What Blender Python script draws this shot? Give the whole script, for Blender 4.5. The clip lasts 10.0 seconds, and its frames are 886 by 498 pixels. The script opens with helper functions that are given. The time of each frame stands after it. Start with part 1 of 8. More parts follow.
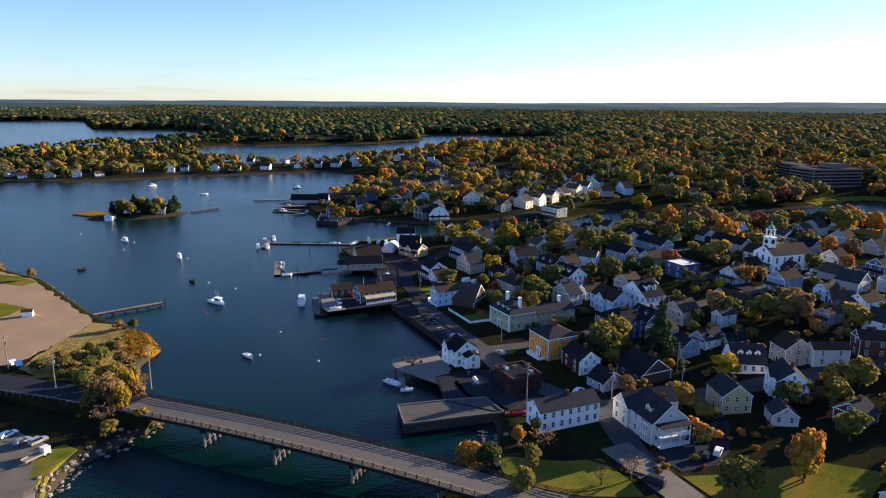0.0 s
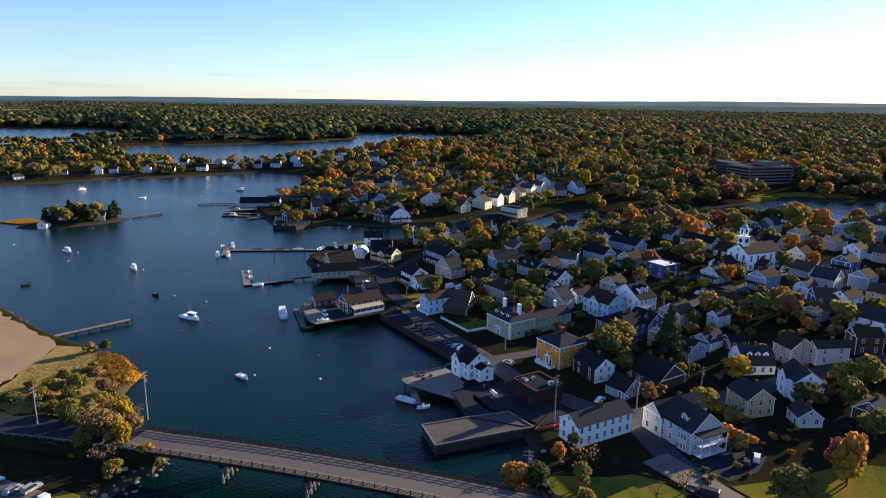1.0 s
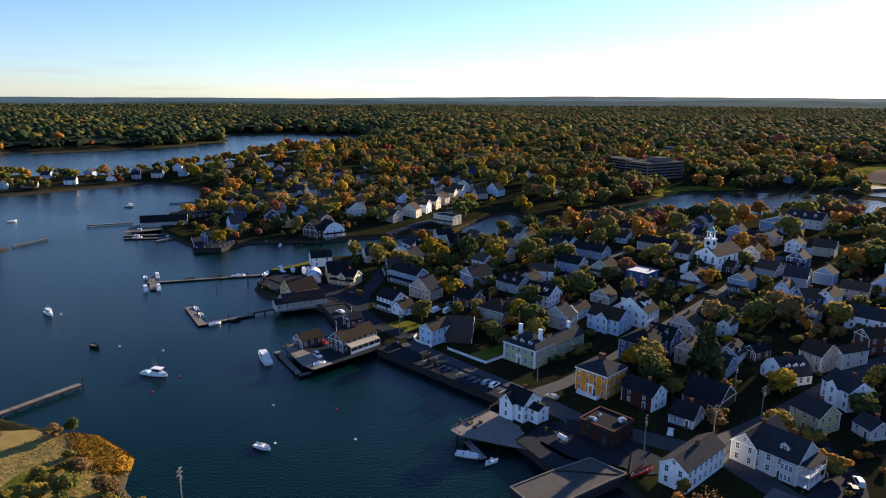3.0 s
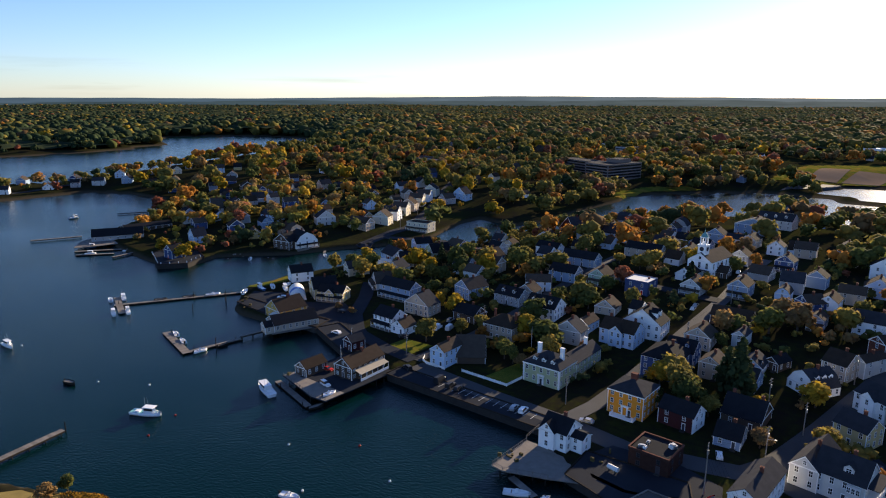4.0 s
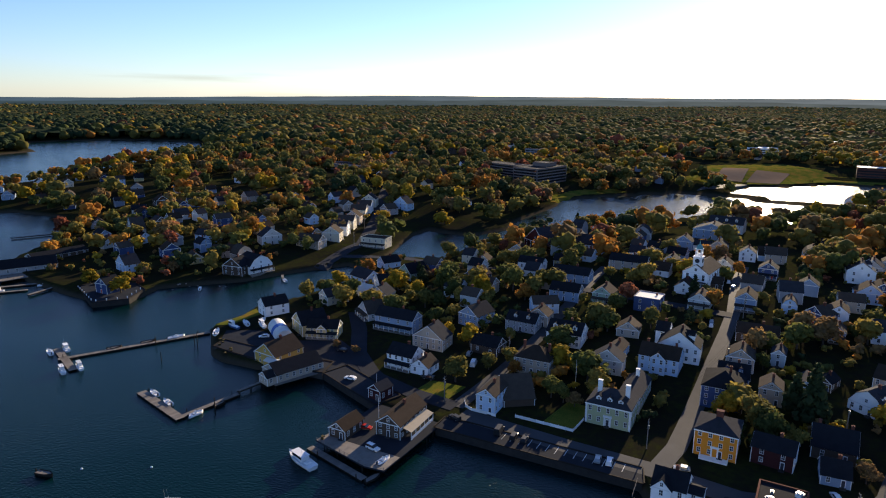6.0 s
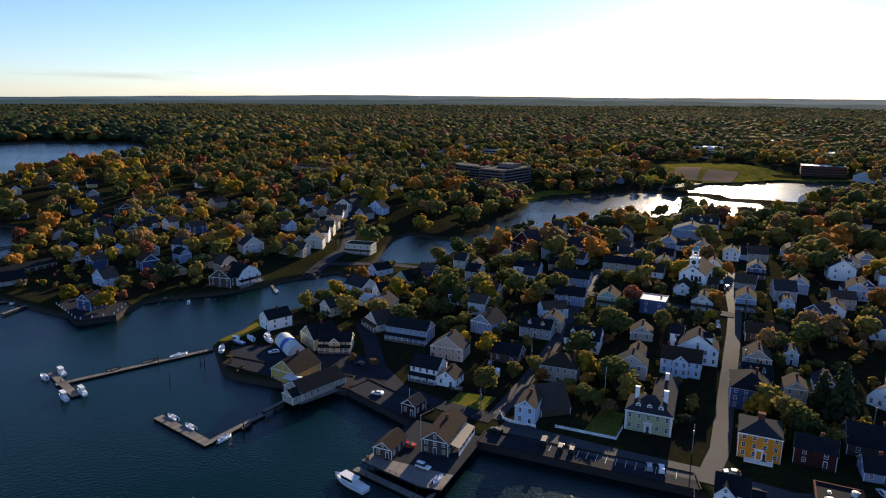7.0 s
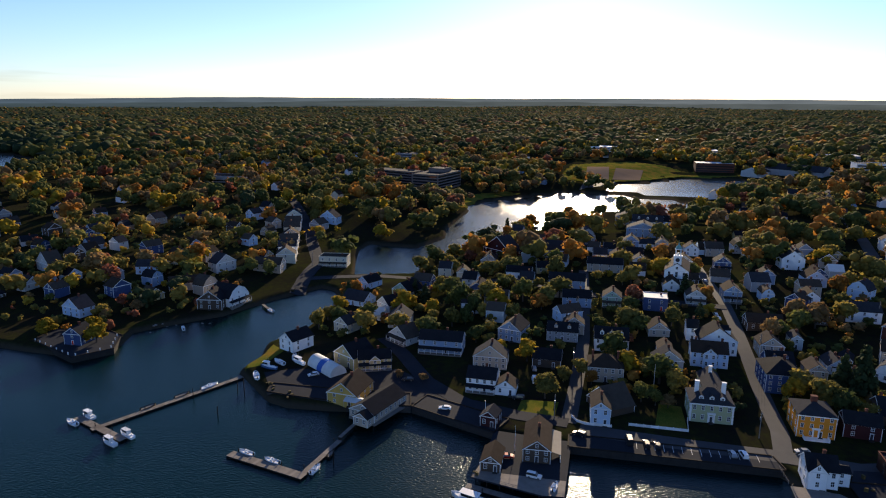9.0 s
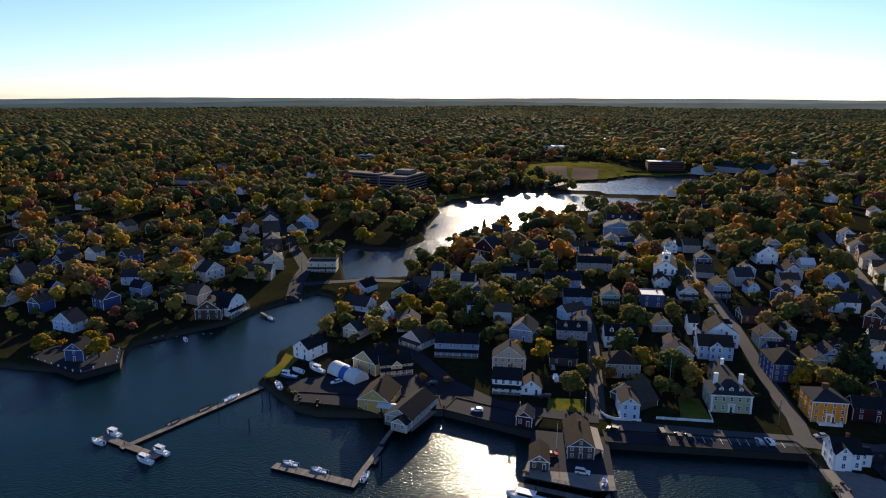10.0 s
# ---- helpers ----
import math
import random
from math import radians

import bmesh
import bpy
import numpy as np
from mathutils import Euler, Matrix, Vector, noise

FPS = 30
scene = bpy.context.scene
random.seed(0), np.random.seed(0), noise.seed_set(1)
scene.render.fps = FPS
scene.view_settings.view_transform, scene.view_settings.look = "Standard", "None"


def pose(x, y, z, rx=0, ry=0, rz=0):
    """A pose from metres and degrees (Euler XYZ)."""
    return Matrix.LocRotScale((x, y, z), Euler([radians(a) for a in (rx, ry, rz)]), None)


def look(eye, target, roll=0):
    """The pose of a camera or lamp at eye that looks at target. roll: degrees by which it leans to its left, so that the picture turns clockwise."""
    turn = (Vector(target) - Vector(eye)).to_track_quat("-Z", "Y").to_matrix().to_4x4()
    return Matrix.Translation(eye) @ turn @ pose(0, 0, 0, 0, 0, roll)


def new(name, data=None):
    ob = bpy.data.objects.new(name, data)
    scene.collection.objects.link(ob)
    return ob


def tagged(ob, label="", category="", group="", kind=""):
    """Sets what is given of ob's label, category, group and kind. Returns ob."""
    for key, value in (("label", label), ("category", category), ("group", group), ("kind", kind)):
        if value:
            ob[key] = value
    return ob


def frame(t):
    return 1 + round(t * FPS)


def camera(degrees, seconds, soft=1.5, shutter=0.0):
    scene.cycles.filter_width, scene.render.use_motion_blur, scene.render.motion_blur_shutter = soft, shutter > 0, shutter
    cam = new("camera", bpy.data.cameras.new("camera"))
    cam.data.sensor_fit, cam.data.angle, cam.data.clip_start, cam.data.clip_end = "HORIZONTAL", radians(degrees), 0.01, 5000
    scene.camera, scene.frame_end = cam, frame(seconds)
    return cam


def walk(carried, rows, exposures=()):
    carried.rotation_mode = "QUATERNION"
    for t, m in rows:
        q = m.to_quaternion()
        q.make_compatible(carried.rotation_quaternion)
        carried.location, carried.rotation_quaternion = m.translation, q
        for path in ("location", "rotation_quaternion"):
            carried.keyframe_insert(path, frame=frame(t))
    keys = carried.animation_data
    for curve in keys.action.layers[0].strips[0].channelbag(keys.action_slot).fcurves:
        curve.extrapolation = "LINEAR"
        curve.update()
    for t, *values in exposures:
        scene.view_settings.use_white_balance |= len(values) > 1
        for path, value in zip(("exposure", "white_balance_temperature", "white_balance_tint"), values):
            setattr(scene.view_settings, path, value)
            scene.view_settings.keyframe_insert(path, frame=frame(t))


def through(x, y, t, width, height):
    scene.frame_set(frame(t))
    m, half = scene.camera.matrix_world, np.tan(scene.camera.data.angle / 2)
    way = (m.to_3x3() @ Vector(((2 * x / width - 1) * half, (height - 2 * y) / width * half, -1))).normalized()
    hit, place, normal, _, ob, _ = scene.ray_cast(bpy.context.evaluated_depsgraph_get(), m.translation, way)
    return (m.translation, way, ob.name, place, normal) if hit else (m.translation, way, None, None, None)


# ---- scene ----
cam = camera(67.3, 10.0, soft=1.1)
PATH = [
    (0, (-1.557, 1.429, 93.558), (-0.67, 3.167, 93.12), 0.5),
    (0.5, (-11.507, 12.254, 93.929), (-10.525, 13.94, 93.49), 0.5),
    (1, (-21.57, 24.404, 95.017), (-20.489, 26.027, 94.574), 0.8),
    (1.5, (-30.887, 37.086, 96.178), (-29.717, 38.645, 95.732), 0.7),
    (2, (-38.498, 50.882, 97.329), (-37.246, 52.376, 96.883), 0.5),
    (2.5, (-44.635, 65.525, 98.707), (-43.306, 66.951, 98.259), 0.4),
    (4, (-56.42, 111.974, 103.106), (-54.899, 113.192, 102.655), 0.3),
    (4.5, (-58.248, 128.126, 103.893), (-56.671, 129.272, 103.445), 0.3),
    (5, (-59.144, 144.083, 105.08), (-57.518, 145.159, 104.633), 0.3),
    (5.5, (-60.579, 160.284, 106.447), (-58.906, 161.282, 105.998), 0.4),
    (7, (-73.193, 207.006, 110.92), (-71.399, 207.763, 110.466), 0.5),
    (7.5, (-79.317, 222.661, 112.057), (-77.488, 223.332, 111.605), 0.5),
    (8, (-84.755, 238.26, 113.63), (-82.897, 238.846, 113.177), 0.4),
    (8.5, (-90.431, 254.027, 115.083), (-88.548, 254.527, 114.631), 0.3),
    (9, (-95.666, 270.211, 116.167), (-93.761, 270.621, 115.717), 0.3),
    (9.5, (-100.178, 286.249, 117.634), (-98.256, 286.57, 117.182), 0.2),
    (10, (-104.07, 302.395, 118.831), (-102.136, 302.628, 118.38), 0.2),
]
walk(cam, [(t, look(eye, target, roll)) for t, eye, target, roll in PATH],
     exposures=[(0.0, 1.52, 7200, 11), (2.5, 1.36, 7200, 11), (5.0, 1.17, 7200, 11), (10.0, 0.94, 7200, 11)])

# ---- world, sun, exposure ----
SUN_AZ, SUN_EL = radians(0.8), radians(13.5)
world = bpy.data.worlds.new("sky")
scene.world = world
world.use_nodes = True
wn = world.node_tree
sky = wn.nodes.new("ShaderNodeTexSky")
sky.sky_type = "NISHITA"
sky.sun_disc = False
sky.sun_elevation = SUN_EL
sky.sun_rotation = math.pi / 2 - SUN_AZ
sky.air_density, sky.dust_density, sky.ozone_density = 0.9, 0.1, 3.5
wn.nodes["Background"].inputs["Strength"].default_value = 0.078
tint = wn.nodes.new("ShaderNodeMix")
tint.data_type, tint.blend_type = "RGBA", "MULTIPLY"
tint.inputs["Factor"].default_value = 1.0
tint.inputs["B"].default_value = (0.89, 0.98, 1.32, 1)
wn.links.new(sky.outputs[0], tint.inputs["A"])
# thin streaks of cloud low over the horizon
view = wn.nodes.new("ShaderNodeTexCoord")
squash = wn.nodes.new("ShaderNodeMapping"); squash.inputs["Scale"].default_value = (5, 5, 75)
streak = wn.nodes.new("ShaderNodeTexNoise"); streak.inputs["Scale"].default_value = 1.0; streak.inputs["Detail"].default_value = 6
wn.links.new(view.outputs["Generated"], squash.inputs["Vector"]); wn.links.new(squash.outputs[0], streak.inputs["Vector"])
thick = wn.nodes.new("ShaderNodeMapRange"); thick.inputs["From Min"].default_value, thick.inputs["From Max"].default_value = 0.55, 0.75
wn.links.new(streak.outputs["Fac"], thick.inputs["Value"])
height = wn.nodes.new("ShaderNodeSeparateXYZ"); wn.links.new(view.outputs["Generated"], height.inputs[0])
low = wn.nodes.new("ShaderNodeMapRange"); low.inputs["From Min"].default_value, low.inputs["From Max"].default_value = 0.06, 0.02
wn.links.new(height.outputs["Z"], low.inputs["Value"])
both = wn.nodes.new("ShaderNodeMath"); both.operation = "MULTIPLY"
wn.links.new(thick.outputs[0], both.inputs[0]); wn.links.new(low.outputs[0], both.inputs[1])
cloud = wn.nodes.new("ShaderNodeMix"); cloud.data_type, cloud.blend_type = "RGBA", "MULTIPLY"
cloud.inputs["B"].default_value = (0.85, 0.82, 0.79, 1)
wn.links.new(both.outputs[0], cloud.inputs["Factor"]); wn.links.new(tint.outputs["Result"], cloud.inputs["A"])
wn.links.new(cloud.outputs["Result"], wn.nodes["Background"].inputs["Color"])
sun = new("sun", bpy.data.lights.new("sun", "SUN"))
sun.data.energy, sun.data.angle, sun.data.color = 5.0, radians(0.55), (1.0, 0.84, 0.64)
sun.matrix_world = look((0, 0, 0), (-math.cos(SUN_AZ) * math.cos(SUN_EL), -math.sin(SUN_AZ) * math.cos(SUN_EL), -math.sin(SUN_EL)))


# ---- materials ----
def node_mat(name):
    m = bpy.data.materials.new(name)
    m.use_nodes = True
    nt = m.node_tree
    return m, nt, nt.nodes["Principled BSDF"]


def mat(name, color, rough=0.8, vary=0.25, scale=0.6, fine=6.0, bump=0.15, metal=0.0, per_object=0.12, spec=0.06):
    """Weathered surface: broad stains, fine grain, a little relief, and a small shift from object to object."""
    m, nt, b = node_mat(name)
    N, L = nt.nodes, nt.links
    tc = N.new("ShaderNodeNewGeometry")
    big, small = N.new("ShaderNodeTexNoise"), N.new("ShaderNodeTexNoise")
    big.inputs["Scale"].default_value, small.inputs["Scale"].default_value = scale, fine
    big.inputs["Detail"].default_value = 5
    small.inputs["Detail"].default_value = 3
    for n in (big, small):
        L.new(tc.outputs["Position"], n.inputs["Vector"])
    info = N.new("ShaderNodeObjectInfo")
    a = N.new("ShaderNodeMath"); a.operation = "MULTIPLY_ADD"
    L.new(big.outputs["Fac"], a.inputs[0]); a.inputs[1].default_value = vary * 2; a.inputs[2].default_value = 1 - vary
    c = N.new("ShaderNodeMath"); c.operation = "MULTIPLY_ADD"
    L.new(small.outputs["Fac"], c.inputs[0]); c.inputs[1].default_value = vary; c.inputs[2].default_value = 1 - vary / 2
    d = N.new("ShaderNodeMath"); d.operation = "MULTIPLY_ADD"
    L.new(info.outputs["Random"], d.inputs[0]); d.inputs[1].default_value = per_object * 2; d.inputs[2].default_value = 1 - per_object
    e = N.new("ShaderNodeMath"); e.operation = "MULTIPLY"
    L.new(a.outputs[0], e.inputs[0]); L.new(c.outputs[0], e.inputs[1])
    f = N.new("ShaderNodeMath"); f.operation = "MULTIPLY"
    L.new(e.outputs[0], f.inputs[0]); L.new(d.outputs[0], f.inputs[1])
    v = N.new("ShaderNodeVectorMath"); v.operation = "SCALE"
    v.inputs[0].default_value = color
    L.new(f.outputs[0], v.inputs["Scale"])
    L.new(v.outputs[0], b.inputs["Base Color"])
    b.inputs["Roughness"].default_value, b.inputs["Metallic"].default_value = rough, metal
    b.inputs["Specular IOR Level"].default_value = spec
    if bump:
        bp = N.new("ShaderNodeBump")
        bp.inputs["Strength"].default_value, bp.inputs["Distance"].default_value = bump, 0.05
        L.new(small.outputs["Fac"], bp.inputs["Height"])
        L.new(bp.outputs[0], b.inputs["Normal"])
    return m


def siding(name, color, rough=0.7, pitch=0.16):
    """Painted clapboard: horizontal lap lines as relief, weather stains."""
    m = mat(name, color, rough, vary=0.14, scale=0.35, fine=3.0, bump=0.0, per_object=0.05)
    nt = m.node_tree
    N, L = nt.nodes, nt.links
    geo = N.new("ShaderNodeNewGeometry")
    sep = N.new("ShaderNodeSeparateXYZ")
    L.new(geo.outputs["Position"], sep.inputs[0])
    mul = N.new("ShaderNodeMath"); mul.operation = "DIVIDE"; mul.inputs[1].default_value = pitch
    L.new(sep.outputs["Z"], mul.inputs[0])
    fr = N.new("ShaderNodeMath"); fr.operation = "FRACT"
    L.new(mul.outputs[0], fr.inputs[0])
    bp = N.new("ShaderNodeBump"); bp.inputs["Strength"].default_value, bp.inputs["Distance"].default_value = 0.5, 0.03
    bp.invert = True
    L.new(fr.outputs[0], bp.inputs["Height"])
    L.new(bp.outputs[0], N["Principled BSDF"].inputs["Normal"])
    return m


def leaf_mat(name, c1, c2, c3, through=0.4):
    """Foliage: hue shifts from tree to tree and from clump to clump, with light coming through the leaves."""
    m, nt, b = node_mat(name)
    N, L = nt.nodes, nt.links
    info, geo = N.new("ShaderNodeObjectInfo"), N.new("ShaderNodeNewGeometry")
    tex = N.new("ShaderNodeTexNoise"); tex.inputs["Scale"].default_value = 0.35
    L.new(geo.outputs["Position"], tex.inputs["Vector"])
    s1 = N.new("ShaderNodeMath"); s1.operation = "MULTIPLY_ADD"; s1.inputs[1].default_value = 0.45; s1.inputs[2].default_value = -0.02
    L.new(info.outputs["Random"], s1.inputs[0])
    s2 = N.new("ShaderNodeMath"); s2.operation = "MULTIPLY_ADD"; s2.inputs[1].default_value = 0.35
    L.new(geo.outputs["Random Per Island"], s2.inputs[0]); L.new(s1.outputs[0], s2.inputs[2])
    s3 = N.new("ShaderNodeMath"); s3.operation = "MULTIPLY_ADD"; s3.inputs[1].default_value = 0.4
    L.new(tex.outputs["Fac"], s3.inputs[0]); L.new(s2.outputs[0], s3.inputs[2])
    ramp = N.new("ShaderNodeValToRGB")
    r = ramp.color_ramp
    r.elements[0].position, r.elements[0].color = 0.15, (*c1, 1)
    r.elements[1].position, r.elements[1].color = 0.95, (*c3, 1)
    mid = r.elements.new(0.55); mid.color = (*c2, 1)
    L.new(s3.outputs[0], ramp.inputs[0])
    L.new(ramp.outputs[0], b.inputs["Base Color"])
    b.inputs["Roughness"].default_value, b.inputs["Specular IOR Level"].default_value = 0.9, 0.03
    tr, mix = N.new("ShaderNodeBsdfTranslucent"), N.new("ShaderNodeMixShader")
    L.new(ramp.outputs[0], tr.inputs["Color"])
    mix.inputs[0].default_value = through
    L.new(b.outputs[0], mix.inputs[1]); L.new(tr.outputs[0], mix.inputs[2])
    L.new(mix.outputs[0], N["Material Output"].inputs["Surface"])
    return m


def water_mat():
    m, nt, b = node_mat("harbour_water")
    N, L = nt.nodes, nt.links
    geo = N.new("ShaderNodeNewGeometry")
    mp = N.new("ShaderNodeMapping"); mp.inputs["Rotation"].default_value = (0, 0, 0.5); mp.inputs["Scale"].default_value = (1, 0.55, 1)
    L.new(geo.outputs["Position"], mp.inputs["Vector"])
    hs = []
    for scale, detail in ((1.5, 4), (0.22, 3), (0.012, 3)):
        t = N.new("ShaderNodeTexNoise"); t.inputs["Scale"].default_value = scale; t.inputs["Detail"].default_value = detail
        L.new(mp.outputs[0], t.inputs["Vector"]); hs.append(t)
    # calm and ruffled patches
    patch = N.new("ShaderNodeMapRange"); patch.inputs["From Min"].default_value, patch.inputs["From Max"].default_value = 0.35, 0.65
    patch.inputs["To Min"].default_value, patch.inputs["To Max"].default_value = 0.35, 1.0
    L.new(hs[2].outputs["Fac"], patch.inputs["Value"])
    b1, b2 = N.new("ShaderNodeBump"), N.new("ShaderNodeBump")
    b1.inputs["Distance"].default_value, b2.inputs["Distance"].default_value = 0.3, 0.25
    b2.inputs["Strength"].default_value = 0.12
    L.new(patch.outputs[0], b1.inputs["Strength"])
    L.new(hs[0].outputs["Fac"], b1.inputs["Height"]); L.new(hs[1].outputs["Fac"], b2.inputs["Height"])
    L.new(b2.outputs[0], b1.inputs["Normal"]); L.new(b1.outputs[0], b.inputs["Normal"])
    b.inputs["Base Color"].default_value = (0.0, 0.0125, 0.0125, 1)
    b.inputs["Roughness"].default_value = 0.185
    b.inputs["IOR"].default_value = 1.33
    b.inputs["Specular IOR Level"].default_value = 0.21
    b.inputs["Specular Tint"].default_value = (0.12, 0.74, 1.0, 1)
    return m


def ground_mat():
    m, nt, b = node_mat("ground_soil_and_grass")
    N, L = nt.nodes, nt.links
    geo = N.new("ShaderNodeNewGeometry")
    n1, n2, n3 = [N.new("ShaderNodeTexNoise") for _ in range(3)]
    for n, s, d in ((n1, 0.03, 4), (n2, 0.35, 5), (n3, 4.0, 3)):
        n.inputs["Scale"].default_value, n.inputs["Detail"].default_value = s, d
        L.new(geo.outputs["Position"], n.inputs["Vector"])
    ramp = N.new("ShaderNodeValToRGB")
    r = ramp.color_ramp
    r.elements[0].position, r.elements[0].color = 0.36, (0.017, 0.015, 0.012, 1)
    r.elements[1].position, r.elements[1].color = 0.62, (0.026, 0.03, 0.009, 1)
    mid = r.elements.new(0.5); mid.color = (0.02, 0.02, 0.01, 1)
    mx = N.new("ShaderNodeMath"); mx.operation = "MULTIPLY_ADD"; mx.inputs[1].default_value = 0.5
    L.new(n2.outputs["Fac"], mx.inputs[0])
    hf = N.new("ShaderNodeMath"); hf.operation = "MULTIPLY"; hf.inputs[1].default_value = 0.5
    L.new(n1.outputs["Fac"], hf.inputs[0]); L.new(hf.outputs[0], mx.inputs[2])
    L.new(mx.outputs[0], ramp.inputs[0])
    # wet mud and stones along the tide line
    sep = N.new("ShaderNodeSeparateXYZ"); L.new(geo.outputs["Position"], sep.inputs[0])
    tide = N.new("ShaderNodeMapRange"); tide.inputs["From Min"].default_value, tide.inputs["From Max"].default_value = 0.4, 1.8
    wob = N.new("ShaderNodeMath"); wob.operation = "MULTIPLY_ADD"; wob.inputs[1].default_value = -1.2
    L.new(n2.outputs["Fac"], wob.inputs[0]); L.new(sep.outputs["Z"], wob.inputs[2])
    L.new(wob.outputs[0], tide.inputs["Value"])
    mixc = N.new("ShaderNodeMix"); mixc.data_type = "RGBA"
    mixc.inputs["A"].default_value = (0.05, 0.042, 0.03, 1)
    L.new(tide.outputs[0], mixc.inputs["Factor"]); L.new(ramp.outputs[0], mixc.inputs["B"])
    L.new(mixc.outputs["Result"], b.inputs["Base Color"])
    bp = N.new("ShaderNodeBump"); bp.inputs["Strength"].default_value, bp.inputs["Distance"].default_value = 0.5, 0.15
    L.new(n3.outputs["Fac"], bp.inputs["Height"]); L.new(bp.outputs[0], b.inputs["Normal"])
    b.inputs["Roughness"].default_value, b.inputs["Specular IOR Level"].default_value = 1.0, 0.0
    return m


def lawn_mat():
    """Mown grass, green in places, bleached and strewn with fallen leaves in others."""
    m, nt, b = node_mat("lawn")
    N, L = nt.nodes, nt.links
    geo, ramp = N.new("ShaderNodeNewGeometry"), N.new("ShaderNodeValToRGB")
    broad, fine = N.new("ShaderNodeTexNoise"), N.new("ShaderNodeTexNoise")
    for n, size, detail in ((broad, 0.11, 5), (fine, 2.2, 4)):
        n.inputs["Scale"].default_value, n.inputs["Detail"].default_value = size, detail
        L.new(geo.outputs["Position"], n.inputs["Vector"])
    mix = N.new("ShaderNodeMath"); mix.operation = "MULTIPLY_ADD"; mix.inputs[1].default_value = 0.45
    half = N.new("ShaderNodeMath"); half.operation = "MULTIPLY"; half.inputs[1].default_value = 0.62
    L.new(broad.outputs["Fac"], half.inputs[0]); L.new(fine.outputs["Fac"], mix.inputs[0]); L.new(half.outputs[0], mix.inputs[2])
    r = ramp.color_ramp
    r.elements[0].position, r.elements[0].color = 0.4, (0.055, 0.085, 0.014, 1)
    r.elements[1].position, r.elements[1].color = 0.68, (0.22, 0.125, 0.03, 1)
    mid = r.elements.new(0.54); mid.color = (0.13, 0.125, 0.022, 1)
    L.new(mix.outputs[0], ramp.inputs[0]); L.new(ramp.outputs[0], b.inputs["Base Color"])
    b.inputs["Roughness"].default_value, b.inputs["Specular IOR Level"].default_value = 1.0, 0.0
    return m


WATER, GROUND = water_mat(), ground_mat()
ASPHALT = mat("asphalt", (0.027, 0.031, 0.039), 0.85, 0.3, 0.12, 5.0, 0.2, spec=0.02)
ROAD_PALE = mat("worn_pale_asphalt", (0.058, 0.06, 0.064), 0.85, 0.25, 0.15, 4.0, 0.2)
CANVAS = mat("cream_canvas", (0.4, 0.35, 0.27), 0.95, 0.15, 0.5, 5.0, 0.1, spec=0.0)
CONCRETE = mat("weathered_concrete", (0.14, 0.125, 0.11), 0.85, 0.35, 0.3, 4.0, 0.3)
BOULDER = mat("pale_granite_boulder", (0.2, 0.18, 0.155), 0.9, 0.4, 0.6, 4.0, 0.5, per_object=0.35)
BRIDGE_DECK = mat("pale_bridge_asphalt", (0.115, 0.108, 0.102), 0.85, 0.2, 0.15, 4.0, 0.2)
STONE = mat("granite_block", (0.05, 0.046, 0.043), 0.9, 0.4, 0.5, 3.0, 0.5, per_object=0.3)
PIER_PLANK = mat("worn_pier_planks", (0.085, 0.08, 0.076), 0.9, 0.4, 0.3, 4.0, 0.4)
TIMBER = mat("grey_weathered_timber", (0.19, 0.17, 0.15), 0.85, 0.35, 0.4, 5.0, 0.4, per_object=0.2)
DARK_TIMBER = mat("dark_creosoted_timber", (0.025, 0.02, 0.016), 0.85, 0.35, 0.4, 5.0, 0.4)
SAND = mat("sand_and_gravel", (0.3, 0.215, 0.14), 0.95, 0.25, 0.07, 2.5, 0.3, spec=0.0)
DRY_GRASS = mat("dry_grass", (0.27, 0.2, 0.07), 0.95, 0.45, 0.25, 4.0, 0.6, spec=0.0)
LAWN = lawn_mat()
MARSH = mat("marsh_grass", (0.22, 0.115, 0.018), 0.95, 0.45, 0.25, 4.0, 0.6, spec=0.0)
FIELD = mat("ball_field_dirt", (0.2, 0.145, 0.1), 0.95, 0.2, 0.03, 1.0, 0.1, spec=0.0)
WHITE = siding("white_clapboard", (0.86, 0.86, 0.84))
CREAM = siding("cream_clapboard", (0.62, 0.56, 0.42))
BEIGE = siding("beige_clapboard", (0.45, 0.37, 0.29))
YELLOW = siding("pale_yellow_clapboard", (0.52, 0.41, 0.2))
OCHRE = siding("ochre_yellow_boards", (0.56, 0.36, 0.1))
ORANGE = siding("ochre_orange_clapboard", (0.75, 0.27, 0.03))
SAGE = siding("sage_tan_clapboard", (0.38, 0.4, 0.24))
GREY = siding("grey_clapboard", (0.34, 0.34, 0.34))
LIGHT_GREY = siding("light_grey_clapboard", (0.52, 0.52, 0.5))
BLUE_GREY = siding("blue_grey_clapboard", (0.22, 0.31, 0.43))
PALE_BLUE = siding("pale_blue_clapboard", (0.46, 0.6, 0.74))
NAVY = siding("navy_clapboard", (0.045, 0.08, 0.18))
GREEN = siding("soft_green_clapboard", (0.3, 0.4, 0.3))
BARN_RED = siding("barn_red_boards", (0.06, 0.02, 0.02))
DARK_WOOD = siding("dark_brown_shingle", (0.085, 0.06, 0.045))
DULL_BRICK = mat("dull_brown_brick", (0.17, 0.135, 0.12), 0.9, 0.3, 0.8, 6.0, 0.3)
DARK_BRICK = mat("dark_brown_brick", (0.045, 0.024, 0.02), 0.9, 0.35, 0.8, 6.0, 0.3)
BRICK = mat("red_brick", (0.13, 0.05, 0.036), 0.9, 0.3, 0.8, 6.0, 0.3)
